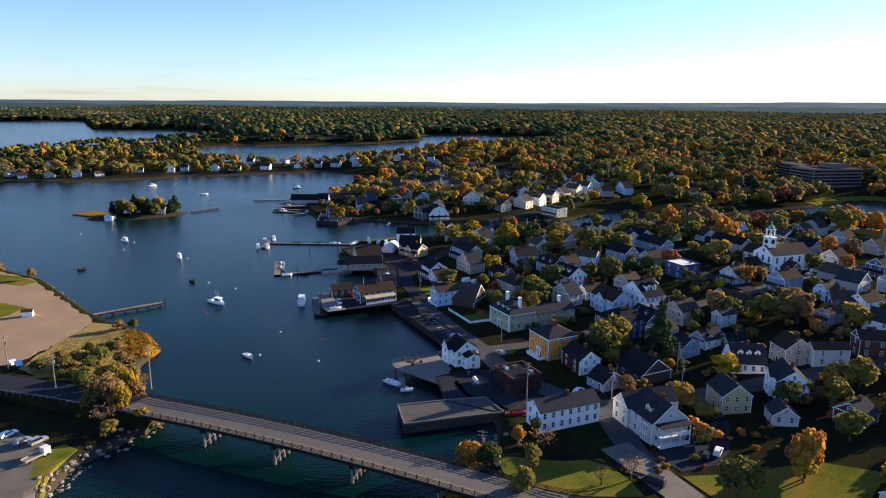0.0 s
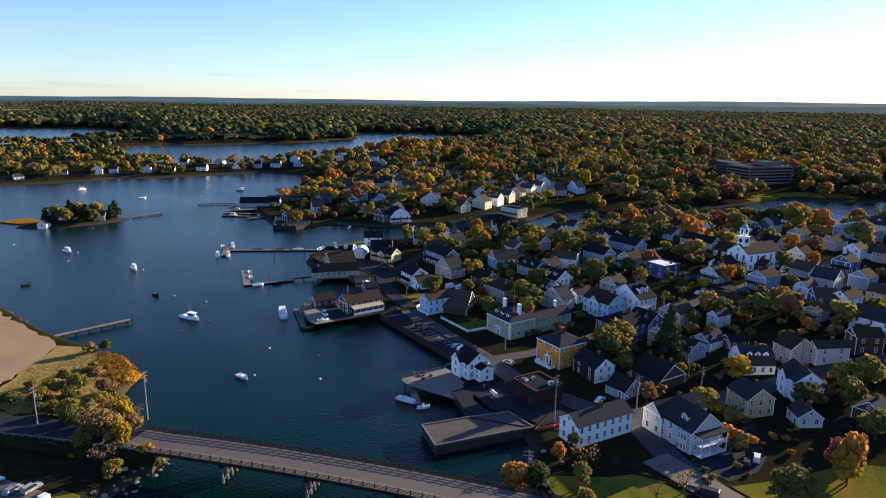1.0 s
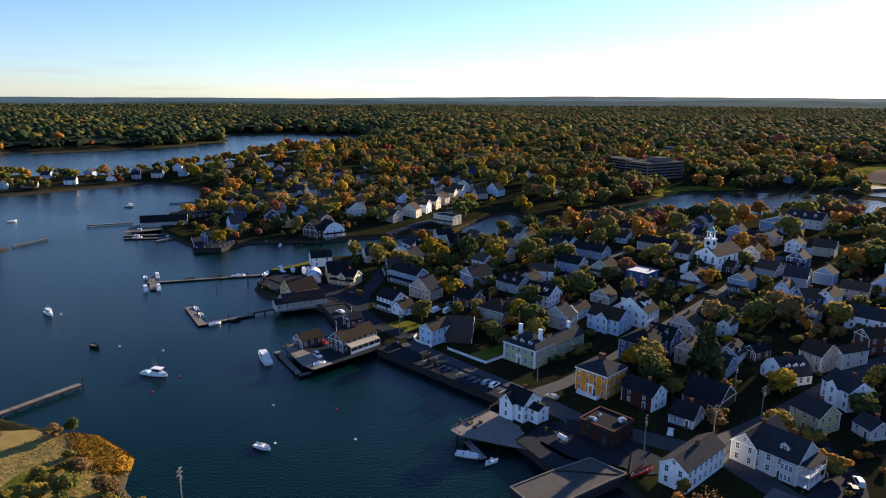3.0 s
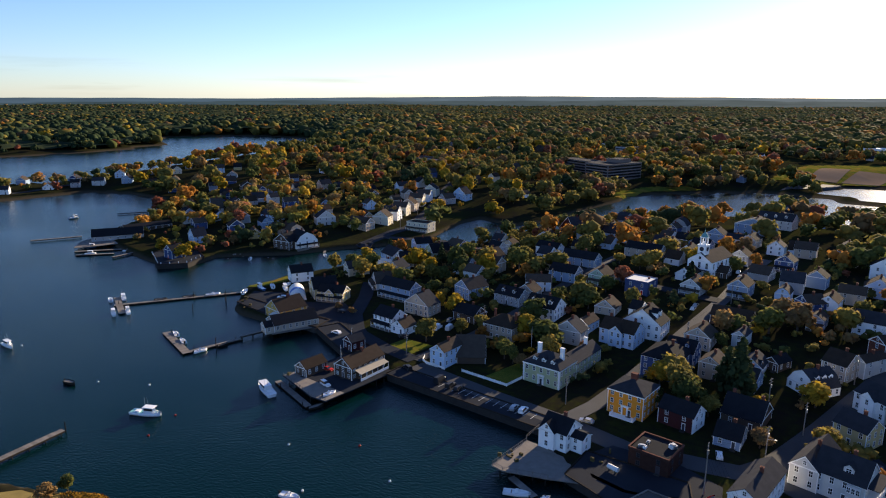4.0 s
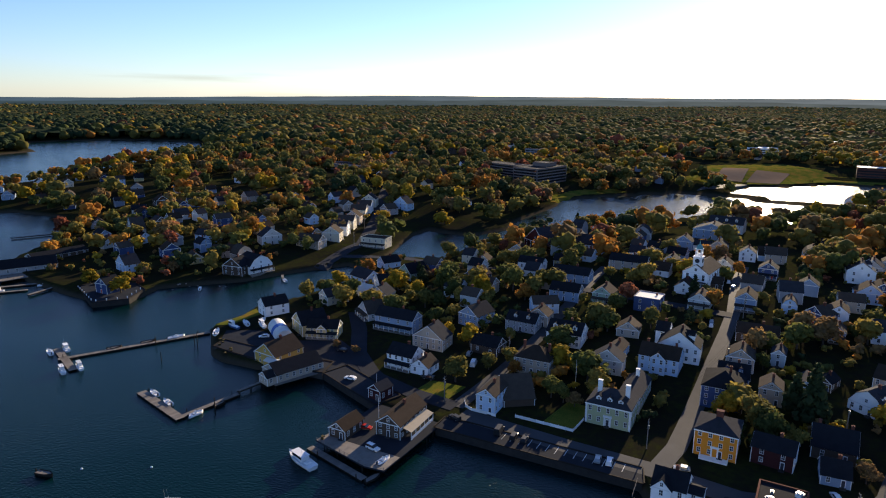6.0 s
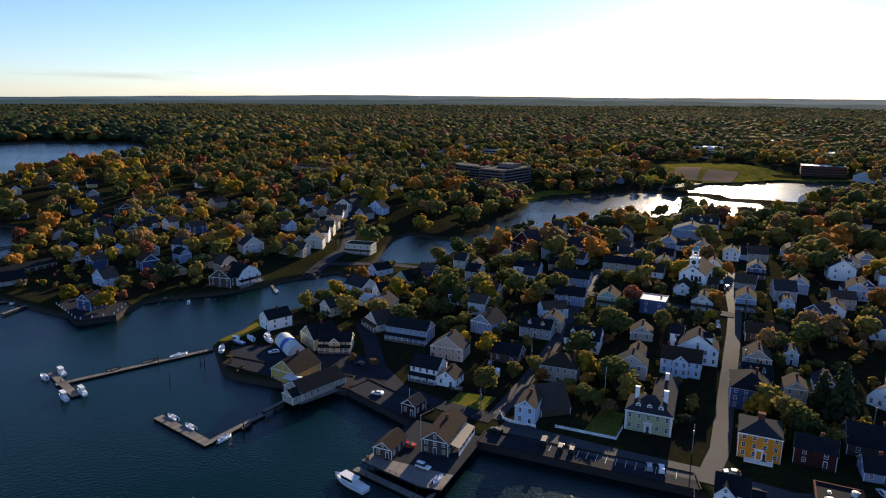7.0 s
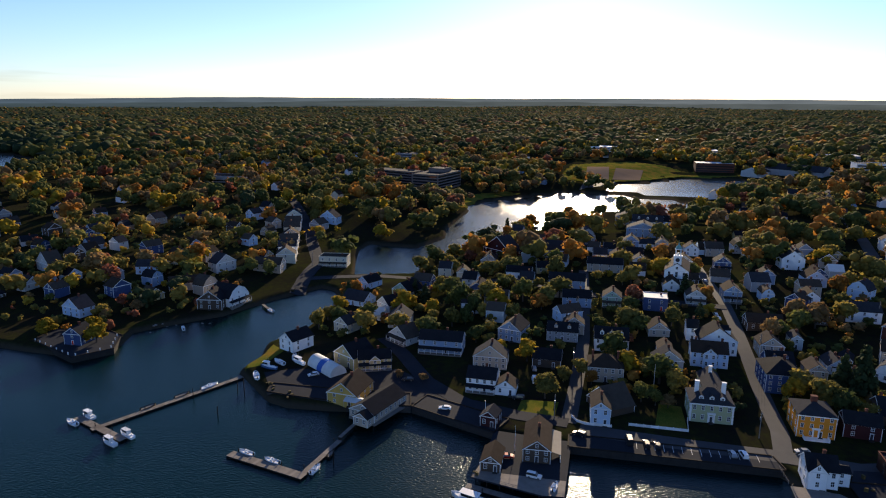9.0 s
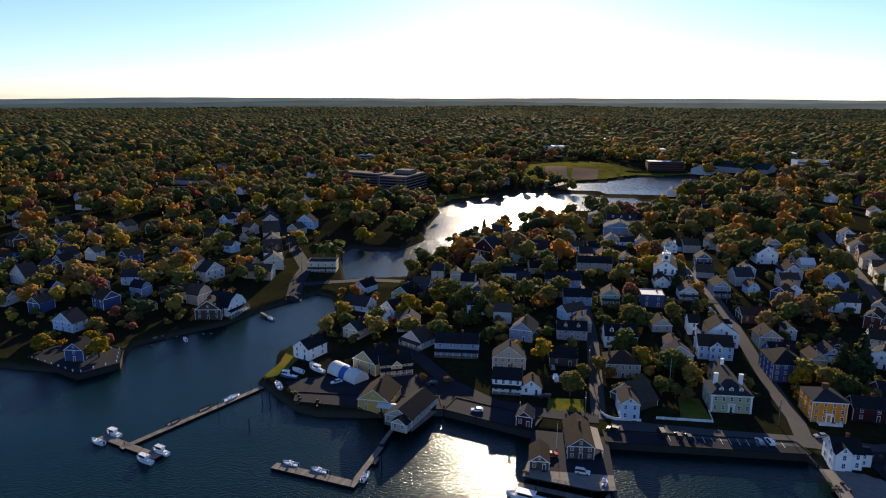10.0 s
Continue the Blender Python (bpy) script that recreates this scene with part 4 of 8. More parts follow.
house(226.4, 371.8, -129, 11.1, 13.1, 5.0, "front", LIGHT_GREY, ROOF_DARK, "pale grey gabled house with dark roof")
house(250.8, 369.1, -116, 12.8, 12.4, 4.5, "front", GREEN, ROOF_DARK, "soft green gabled house with dark roof")
house(269.7, 397.9, -118, 9.4, 11.4, 4.0, "front", PALE_BLUE, ROOF_DARK, "pale blue gabled cottage with dark roof")
house(214.2, 374.9, -92, 12.7, 8.0, 3.0, "side", TRIM, ROOF_WHITE, "low white shed with flat pale roof", detail=1)
house(166.3, 306.1, -89, 14.1, 9.0, 5.2, "front", BEIGE, ROOF_GREY, "grey-beige gabled house with grey roof")
house(195.0, 301.3, -104, 10.9, 12.6, 5.5, "front", BLUE_GREY, ROOF_TAN, "blue-grey gabled house with tan roof")
house(198.4, 277.3, -91, 13.9, 9.0, 4.6, "side", GREY, ROOF_DARK, "grey house with dark roof and dormers", dormers=2)
house(206.7, 272.3, -88, 9.4, 8.0, 5.0, "front", BEIGE, ROOF_TAN, "tan gabled house with tan roof")
house(171.9, 282.7, -92, 11.8, 9.0, 3.6, "side", DARK_WOOD, ROOF_DARK, "low dark garage with dark roof", detail=1)
house(192.0, 255.5, -89, 14.6, 11.0, 5.6, "side", WHITE, ROOF_DARK, "white house with shed dormer and flat wing", dormers=3)
house(188.3, 233.1, -92, 6.3, 10.0, 4.2, "front", PALE_BLUE, ROOF_TAN, "pale blue cottage with steep gable")
house(245.5, 254.0, -92, 9.4, 10.0, 5.0, "front", GREEN, ROOF_TAN, "soft green house with white gable trim", porch=True)
house(270.5, 277.9, -90, 20.0, 9.0, 4.5, "side", BLUE_GREY, ROOF_DARK, "long blue-grey house with dark roof")
house(241.3, 271.7, -88, 14.5, 9.0, 5.0, "side", BLUE_GREY, ROOF_DARK, "blue-grey house with dark roof")
house(221.5, 273.6, -56, 12.1, 8.0, 5.0, "side", PALE_BLUE, ROOF_TAN, "pale blue house by the street")
house(243.6, 232.5, -92, 11.8, 11.0, 6.0, "flat", NAVY, ROOF_WHITE, "navy house with flat white roof and white balconies")
house(256.7, 211.1, -92, 9.5, 10.0, 4.6, "front", LIGHT_GREY, ROOF_TAN, "pale grey gabled house with chimney", porch=True)
house(328.1, 185.5, -92, 9.4, 9.0, 5.6, "front", NAVY, ROOF_DARK, "blue gabled house with white trim", porch=True)
house(264.5, 191.7, -90, 8.9, 12.0, 5.8, "front", BLUE_GREY, ROOF_BROWN, "blue-grey gabled house with bay window", porch=True)
house(268.8, 173.4, -88, 6.3, 9.0, 4.5, "gambrel_front", PALE_BLUE, ROOF_TAN, "pale blue house with curved gambrel roof")
house(259.5, 163.6, -132, 8.8, 9.0, 5.6, "front", NAVY, ROOF_TAN, "blue gabled house with white trim")
house(263.4, 154.2, -92, 7.8, 11.0, 6.2, "front", WHITE, ROOF_BROWN, "white gabled house with brown roof")
house(243.1, 155.0, -92, 6.1, 9.0, 4.6, "front", BLUE_GREY, ROOF_TAN, "grey gabled house with tan roof", porch=True)
house(344.0, 141.3, -88, 13.4, 12.0, 7.0, "front", WHITE, ROOF_GREY, "large white house with grey roofs", dormers=2)
house(329.7, 121.0, -92, 8.1, 9.0, 4.0, "side", LIGHT_GREY, ROOF_WHITE, "pale grey flat-topped house")
house(292.6, 209.9, -88, 10.8, 8.0, 2.8, "side", DARK_WOOD, ROOF_BROWN, "low brown shed beside the churchyard", detail=1)
house(321.1, 235.4, -92, 7.6, 9.0, 5.5, "front", WHITE, ROOF_DARK, "white gabled house beside the meeting house")
house(307.9, 256.4, -91, 21.0, 9.0, 5.0, "side", BEIGE, ROOF_DARK, "long low beige house with dark roof")
house(285.5, 306.5, -92, 14.7, 8.0, 4.2, "side", WHITE, ROOF_DARK, "white house under the maples")
house(352.5, 328.5, -127, 26.0, 12.0, 5.0, "front", BARN_RED, ROOF_GREY, "dark red house with pale gable")
house(341.1, 289.1, -92, 18.7, 14.0, 5.0, "side", PALE_BLUE, ROOF_GREY, "pale blue gabled hall with grey roof")
house(248.3, 134.8, -91, 15.4, 10.0, 5.6, "side", WHITE, ROOF_GREY, "long white clapboard house")
house(243.3, 120.8, -127, 6.5, 9.0, 6.0, "front", BEIGE, ROOF_TAN, "beige house in the street row")
house(284.2, 125.7, -133, 10.5, 9.0, 5.6, "gambrel_front", PALE_BLUE, ROOF_GREY, "pale blue gambrel-roofed house with grey roof")
house(226.5, 455.2, -14, 15.6, 15.0, 4.6, "gambrel_front", WHITE, ROOF_DARK, "large white gambrel house above the creek", porch=True, rise=6.0)
house(213.1, 465.4, -82, 13.6, 10.0, 5.4, "front", DARK_WOOD, ROOF_DARK, "dark shingled gabled house with white trim")
house(284.0, 467.3, -85, 17.9, 10.0, 5.0, "side", BEIGE, ROOF_TAN, "beige shopfront house on the bridge street")
house(315.0, 434.6, -83, 18.9, 11.0, 6.0, "flat", CREAM, ROOF_TAN, "cream flat-roofed inn with porches", porch=True)
house(251.6, 529.6, -77, 15.1, 9.0, 5.0, "side", PALE_BLUE, ROOF_GREY, "pale blue cottage on the north bank")
house(151.3, 497.9, -89, 8.8, 9.0, 5.4, "front", NAVY, ROOF_DARK, "dark blue house behind the sea wall")
house(274.7, 490.2, -26, 14.2, 9.0, 6.0, "front", LIGHT_GREY, ROOF_GREY, "pale grey gabled house above the creek")
house(247.8, 601.7, -117, 20.0, 9.0, 5.0, "front", LIGHT_GREY, ROOF_TAN, "grey gabled house with tan roof")
house(229.9, 574.3, -104, 17.0, 9.0, 4.5, "side", PALE_BLUE, ROOF_DARK, "pale blue cottage with dark roof")
house(185.3, 528.0, -105, 13.6, 9.0, 4.6, "front", PALE_BLUE, ROOF_GREY, "pale blue cottage with steep roof")
house(236.4, 495.5, -59, 16.4, 9.0, 4.4, "side", GREY, ROOF_BROWN, "grey cottage with brown roof")
house(290.5, 509.2, -8, 13.2, 9.0, 5.0, "side", BEIGE, ROOF_BROWN, "tan house half hidden among trees")
for k, (wall_, roof_, eave_) in enumerate(((CREAM, ROOF_TAN, 6.6), (WHITE, ROOF_GREY, 7.2), (CREAM, ROOF_TAN, 7.0), (BEIGE, ROOF_BROWN, 6.4), (CREAM, ROOF_TAN, 7.2), (WHITE, ROOF_TAN, 6.4), (CREAM, ROOF_GREY, 6.8))):
    house(314 + 19.0 * k, 461 + 7.6 * k, 21.5, 10.5, 12.5, eave_, "front" if k % 3 else "side", wall_, roof_, ("cream", "white", "cream", "beige", "cream", "white", "cream")[k] + " gabled house in the row up the hill street", group="row houses on the hill street")
# sunlit row on the far side of the main street
for k, (wall_, word_) in enumerate(((BEIGE, "beige"), (LIGHT_GREY, "pale grey"), (CREAM, "cream"), (WHITE, "white"), (BEIGE, "beige"), (BRICK, "brick"), (LIGHT_GREY, "pale grey"), (CREAM, "cream"), (WHITE, "white"))):
    hx_ = 268 + 19.5 * k
    house(hx_, 97.5 - 0.245 * (hx_ - 285) - 1.5 * (k % 2), 167, 9.6, 11.0, 6.2 + 0.5 * (k % 3), "front" if k % 2 else "side", wall_, ROOF_TAN, word_ + " house with tan roof along the main street", group="houses along the main street")
house(433.8, 485.5, -99, 15.8, 9.0, 5.6, "front", PALE_BLUE, ROOF_GREY, "pale blue house on the hill street")


barn = house(136.4, 173.9, -97, 11.4, 8.2, 5.0, "side", BARN_RED, ROOF_DARK, "dark red barn-like house with white gable end", detail=1, sides="f")
clad = bmesh.new()
lo_, hi_ = [[clad.verts.new((x_, y_, z_)) for y_, z_ in ((0.05, -1.2), (8.15, -1.2), (8.15, 4.95), (4.1, 7.85), (0.05, 4.95))] for x_ in (5.68, 5.78)]
clad.faces.new(lo_[::-1]); clad.faces.new(hi_)
for k in range(5):
    clad.faces.new((lo_[k], lo_[(k + 1) % 5], hi_[(k + 1) % 5], hi_[k]))
gable_ = part("gable_cladding", clad, WHITE, barn, "white clapboard gable end")
for y_, z_ in ((2.4, 0.8), (5.8, 0.8), (2.4, 3.4), (5.8, 3.4), (4.1, 5.4)):
    add_window(gable_, pose(5.8, y_, z_, 0, 0, 90), 0.85, 1.3)


# houses along the far shore
for x_, y_, yaw_, w_, d_, eave_, style_, wall_, roof_, word_ in ((-84, 884, 5, 9, 8, 3.2, "side", WHITE, ROOF_GREY, "white"), (-58, 880, -8, 11, 8, 3.4, "front", LIGHT_GREY, ROOF_BROWN, "pale grey"), (-30, 876, 0, 10, 8, 5.2, "front", WHITE, ROOF_GREY, "white"),
                                                                 (-6, 872, 10, 9, 8, 3.2, "side", WHITE, ROOF_TAN, "white"), (34, 892, -10, 14, 9, 3.2, "side", LIGHT_GREY, ROOF_GREY, "pale grey"), (70, 884, -12, 12, 10, 5.6, "front", WHITE, ROOF_GREY, "white"), (88, 888, -12, 9, 9, 5.2, "side", BLUE_GREY, ROOF_DARK, "blue-grey"),
                                                                 (122, 879, -25, 8, 9, 5.8, "front", PALE_BLUE, ROOF_GREY, "pale blue"), (146, 876, -25, 15, 9, 3.4, "side", BEIGE, ROOF_BROWN, "tan"), (184, 872, -30, 12, 9, 5.0, "side", WHITE, ROOF_GREY, "white"), (226, 870, -30, 10, 8, 3.2, "front", WHITE, ROOF_DARK, "white"),
                                                                 (252, 866, -30, 9, 9, 5.4, "side", GREY, ROOF_DARK, "grey"), (274, 862, -40, 12, 9, 5.4, "side", LIGHT_GREY, ROOF_GREY, "pale grey"), (298, 846, -45, 10, 9, 5.2, "front", BLUE_GREY, ROOF_DARK, "blue-grey")):
    house(x_, y_, yaw_, w_, d_, eave_, style_, wall_, roof_, word_ + " cottage standing along the far shore", detail=1, sides="f", group="cottages along the far shore")


# ---- roads, lots and lawns ----
def dense(ring, step=3.0):
    out = []
    for a, b in zip(ring, ring[1:] + ring[:1]):
        n = max(1, int(math.dist(a, b) / step))
        out += [(a[0] + (b[0] - a[0]) * k / n, a[1] + (b[1] - a[1]) * k / n) for k in range(n)]
    return out


def ground_many(pts):
    a = np.array(pts, float)
    return relief(a[:, 0], a[:, 1], shore_distance(a[:, 0], a[:, 1]))


def patch(name, ring, material, label, lift=0.1, wobble=0.0, level=None, category="ground"):
    """A sheet draped over the ground inside a ring that bulges round its centre, with a skirt down into the soil."""
    rim = dense(ring)
    cx, cy = sum(p[0] for p in rim) / len(rim), sum(p[1] for p in rim) / len(rim)
    rng = random.Random(len(rim))
    if wobble:
        rim = [(x + rng.uniform(-wobble, wobble), y + rng.uniform(-wobble, wobble)) for x, y in rim]
    steps = 9
    pts = [(cx + (x - cx) * k / steps, cy + (y - cy) * k / steps) for k in range(steps, 0, -1) for x, y in rim] + [(cx, cy)]
    zs = ground_many(pts) + lift if level is None else np.full(len(pts), level)
    n = len(rim)
    bm = bmesh.new()
    vs = [bm.verts.new((x, y, z)) for (x, y), z in zip(pts, zs)]
    low = [bm.verts.new((x, y, z - 0.6)) for (x, y), z in zip(pts[:n], zs[:n])]
    for i in range(n):
        j = (i + 1) % n
        bm.faces.new((low[i], low[j], vs[j], vs[i]))
        for k in range(steps - 1):
            bm.faces.new((vs[k * n + i], vs[k * n + j], vs[(k + 1) * n + j], vs[(k + 1) * n + i]))
        bm.faces.new((vs[(steps - 1) * n + i], vs[(steps - 1) * n + j], vs[-1]))
    bmesh.ops.recalc_face_normals(bm, faces=bm.faces)
    return tagged(new(name, mesh_of(bm, name, material)), label, category, kind="structure")


def along(line, step=4.0):
    out = []
    for a, b in zip(line, line[1:]):
        n = max(1, int(math.dist(a, b) / step))
        out += [Vector(a).lerp(Vector(b), k / n) for k in range(n)]
    return out + [Vector(line[-1])]


def ribbon(name, line, width, material, label, lift=0.16, level=None, shift=0.0, thick=0.5, category="road"):
    pts = along([(p[0], p[1], 0) for p in line], 4.0)
    bm = bmesh.new()
    rows = []
    for i, p in enumerate(pts):
        t = (pts[min(i + 1, len(pts) - 1)] - pts[max(i - 1, 0)]).normalized()
        nrm = Vector((-t.y, t.x, 0))
        row = []
        for o in (-width / 2, 0, width / 2):
            q = p + nrm * (o + shift)
            z = ground_z(q.x, q.y) + lift if level is None else level
            row.append(bm.verts.new((q.x, q.y, z)))
        zt = max(v.co.z for v in row) if level is None else level
        for v in row:
            v.co.z = 0.5 * (v.co.z + zt)
        lo = [bm.verts.new((v.co.x, v.co.y, v.co.z - thick)) for v in (row[0], row[2])]
        rows.append((row, lo))
    for (a, la), (b, lb) in zip(rows, rows[1:]):
        for k in range(2):
            bm.faces.new((a[k], b[k], b[k + 1], a[k + 1]))
        bm.faces.new((la[0], lb[0], b[0], a[0])); bm.faces.new((a[2], b[2], lb[1], la[1]))
    bmesh.ops.recalc_face_normals(bm, faces=bm.faces)
    return tagged(new(name, mesh_of(bm, name, material)), label, category, kind="structure")


ribbon("road_1", [(118, 203), (135, 200), (233, 196.5), (260, 196), (310, 199), (351, 199)], 6.0, ROAD_PALE, "narrow sunlit town street of worn asphalt")
ribbon("road_2", [(126, 272), (165, 269.5), (202, 267.5), (264, 268), (310, 269)], 5.6, ROAD_PALE, "narrow sunlit lane running up from the wharf")
ribbon("road_3", [(122, 268), (119, 230), (118, 203), (115, 180), (120, 160), (125, 141), (117, 121), (113, 100), (104, 60), (90, -60)], 8.0, ROAD_PALE, "dark asphalt waterfront street")
ribbon("road_4", [(121, 150), (133, 144), (163, 137), (191, 131), (216, 125), (250, 113), (285, 104), (356, 85.6), (398, 76), (448, 64.5), (520, 50)], 8.0, ROAD_PALE, "dark asphalt main street between houses")
ribbon("road_5", [(256, 434), (282, 441), (320, 447), (408, 492), (545, 571), (664, 612)], 9.0, ASPHALT, "asphalt street climbing away beyond the creek")
ribbon("road_6", [(282, 441), (292, 420), (300, 400), (296, 360), (285, 320), (262, 268), (256, 196)], 7.0, ASPHALT, "asphalt street that crosses the mill dam", level=None)
ribbon("road_7", [(126, 272), (128, 290), (134, 312), (150, 330), (172, 345), (190, 360)], 7.0, ASPHALT, "dark lane past the boatyard")
ribbon("road_8", [(255, 880), (200, 872), (90, 885), (-60, 890)], 7.0, ASPHALT, "shore road along the far bank", lift=0.2)
# sunlit stretch of the lane: sunlight put into a paler overlaid strip
ribbon("road_9", [(114.5, 126), (114, 114), (113.5, 103), (112.5, 92), (110, 70)], 9.0, CONCRETE, "lane past the porch house, its sunlight painted as a paler surface", lift=0.24)
patch("pavement_wharf", [(111.5, 208), (111.5, 270), (117, 271), (120, 240), (118, 208)], ASPHALT, "dark asphalt wharf car park", 0.12)
patch("pavement_yard", [(122, 334), (127, 312), (131, 300), (139, 312), (150, 330), (158, 345), (148, 362), (150, 385), (143, 398), (128, 388), (124, 362)], ASPHALT, "dark boatyard ground of worn asphalt", 0.1)
patch("pavement_works", [(97, 156), (92, 172), (94, 186), (104, 188), (114, 184), (116, 165), (112, 152), (104, 150)], ASPHALT, "dark yard between the workshop and the pier", 0.2)
patch("pavement_lot", [(120.5, 119), (123, 118.5), (139, 122), (150, 127), (154, 122), (140, 110), (131, 107), (121, 108.5)], ASPHALT, "small asphalt parking yard", 0.11)
patch("lawn_mansion", [(129.5, 242), (129.5, 231), (148, 231), (149, 239)], LAWN, "mown green lawn behind a white fence", 0.12, category="lawn")
patch("lawn_point", [(144, 407.5), (150, 409.5), (160, 407.6), (173, 408.5), (167, 400.5), (150, 402)], LAWN, "bright green lawn on the point", 0.15, category="lawn")
patch("lawn_bridge", [(80, 126), (83, 136), (97, 126), (107, 122.5), (106.5, 111), (105, 104.5), (88, 113)], LAWN, "green verge with fallen leaves beside the bridge", 0.12, category="lawn")
patch("lawn_lane", [(129, 291), (130, 277), (142, 276), (141, 290)], LAWN, "small green garden lawn by the lane", 0.12, category="lawn")
patch("lawn_garden", [(189, 160), (188, 170), (199, 173), (199, 164)], LAWN, "small green garden lawn between houses", 0.12, category="lawn")
patch("lawn_corner", [(119.5, 107), (127, 104), (139, 100), (155, 96), (165, 84), (140, 76), (118.5, 80)], LAWN, "green lawn below autumn trees", 0.12, category="lawn")
patch("lawn_shore", [(-24, 190), (-18, 192), (-14.8, 187), (-20, 178), (-22, 168), (-24.5, 176)], LAWN, "strip of rough grass above the boulders", 0.14, 0.4, category="lawn")
patch("lawn_sand", [(-70, 352), (-46, 345), (-37, 332), (-46, 322), (-70, 326)], LAWN, "worn grass on the edge of the sand lot", 0.2, 0.8, category="lawn")
patch("lawn_beach", [(-62, 410), (-47, 398), (-36, 380), (-42, 374), (-60, 392)], LAWN, "grass strip above the beach", 0.2, 0.8, category="lawn")
patch("lawn_bank", [(-26, 262), (-17, 268), (-8, 272), (-6, 264), (-18, 257)], LAWN, "green verge beside the sand lot", 0.2, 0.5, category="lawn")
patch("sand", [(-120, 425), (-63, 422), (-39, 387), (-18, 322), (-11, 301), (-19, 284), (-36, 262), (-60, 262), (-120, 290)], SAND, "pale gravel and sand car park by the shore", 0.1, 1.0)
patch("dry_grass", [(-20, 285), (-11, 299), (-5, 294), (-1, 288), (6, 276), (4, 262), (0, 245), (-8, 232), (-24, 240), (-34, 257)], DRY_GRASS, "rough golden dry grass on the bank", 0.13, 0.8)
patch("marsh_grass", [(3, 283), (11, 276), (13, 268), (14, 261), (8, 255), (2, 252), (0, 268)], MARSH, "orange salt-marsh grass at the tide line", 0.3, 0.7)
patch("marsh_grass_island", [(-27, 611), (-12, 621), (0, 605), (2, 582), (-13, 594)], MARSH, "golden salt-marsh grass on the islet", 0.9, 0.8, level=0.8)
# grass slope whose shade is put into the colour: dark GROUND instead of LAWN
patch("lawn_island", [(-60, 232), (-24, 236), (-14, 218), (-4, 198), (-20, 188), (-36, 200)], GROUND, "grass slope below the road, its shade painted as dark ground", 0.05)
patch("pavement_island", [(-60, 208), (-30, 206), (-22, 194), (-23, 182), (-23, 160), (-60, 150)], CONCRETE, "pale asphalt lot by the bridge", 0.14)
ribbon("road_island", [(-120, 268), (-60, 248), (-38, 241), (-16, 222), (2, 203)], 10.0, ASPHALT, "asphalt road leading to the bridge", 0.3)
patch("court_1", [(929, 270), (842, 271), (848, 240), (936, 238)], FIELD, "reddish dirt playing court by the pond", 0.75)
patch("court_2", [(850, 235), (929, 228), (938, 188), (858, 198)], FIELD, "reddish dirt playing court in the park", 0.75)
patch("pavement_park", [(742, 278), (822, 272), (828, 232), (800, 226), (778, 256)], ROAD_PALE, "pale car park beside the courts", 0.7)
patch("lawn_field", [(800, 300), (870, 299), (960, 292), (1040, 204), (960, 125), (945, 40), (922, 99), (926, 129), (898, 160), (864, 188), (838, 232)], LAWN, "green park around the playing field", 0.4, 4.0, category="lawn")
patch("lawn_pond", [(575, 393), (612, 400), (650, 378), (690, 346), (700, 362), (660, 398), (600, 412)], LAWN, "green bank along the mill pond", 0.3, 3.0, category="lawn")
patch("field_far", [(-150, 3150), (-60, 3060), (120, 3300), (40, 3500)], FIELD, "pale brown marsh across the bay", 14)


def tufts(name, ring, count, material, h, label, seed):
    """Standing grass: bent three-cornered blades in one mesh."""
    rng = np.random.default_rng(seed)
    r = np.array(ring, float)
    px = rng.uniform(r[:, 0].min(), r[:, 0].max(), count * 2); py = rng.uniform(r[:, 1].min(), r[:, 1].max(), count * 2)
    keep = signed_distance(px, py, ring) < 0
    px, py = px[keep], py[keep]
    pz = relief(px, py, shore_distance(px, py))
    a = rng.uniform(0, math.tau, len(px)); s = h * rng.uniform(0.5, 1.3, len(px))
    dx, dy = np.cos(a), np.sin(a)
    w = s * 0.45
    v = np.stack([np.stack([px - dx * w, py - dy * w, pz - 0.05], 1), np.stack([px + dx * w, py + dy * w, pz - 0.05], 1),
                  np.stack([px + dy * s * 0.4 + dx * w * 0.6, py - dx * s * 0.4 + dy * w * 0.6, pz + s], 1), np.stack([px + dy * s * 0.5 - dx * w * 0.6, py - dx * s * 0.5 - dy * w * 0.6, pz + s * 0.9], 1)], 1).reshape(-1, 3)
    i = np.arange(len(px))[:, None] * 4
    f = np.concatenate([np.concatenate([i, i + 1, i + 2], 1), np.concatenate([i, i + 2, i + 3], 1)])
    return tagged(new(name, tri_mesh(name, v, f, material)), label, "grass", kind="stuff")


tufts("marsh_tufts", [(1, 284), (11, 277), (14, 268), (14, 260), (8, 253), (1, 250), (-2, 268)], 2600, MARSH, 0.45, "standing orange salt-marsh grass", 1)
tufts("bank_tufts", [(-19, 285), (-2, 289), (6, 276), (4, 262), (2, 245), (4, 228), (-8, 228), (-24, 240), (-32, 256)], 6000, DRY_GRASS, 0.3, "long golden grass on the bank", 2)
tufts("verge_tufts", [(80, 126), (83, 136), (97, 126), (107, 122.5), (106.5, 111), (105, 104.5), (88, 113)], 1500, LAWN, 0.1, "uneven grass of the verge", 4)


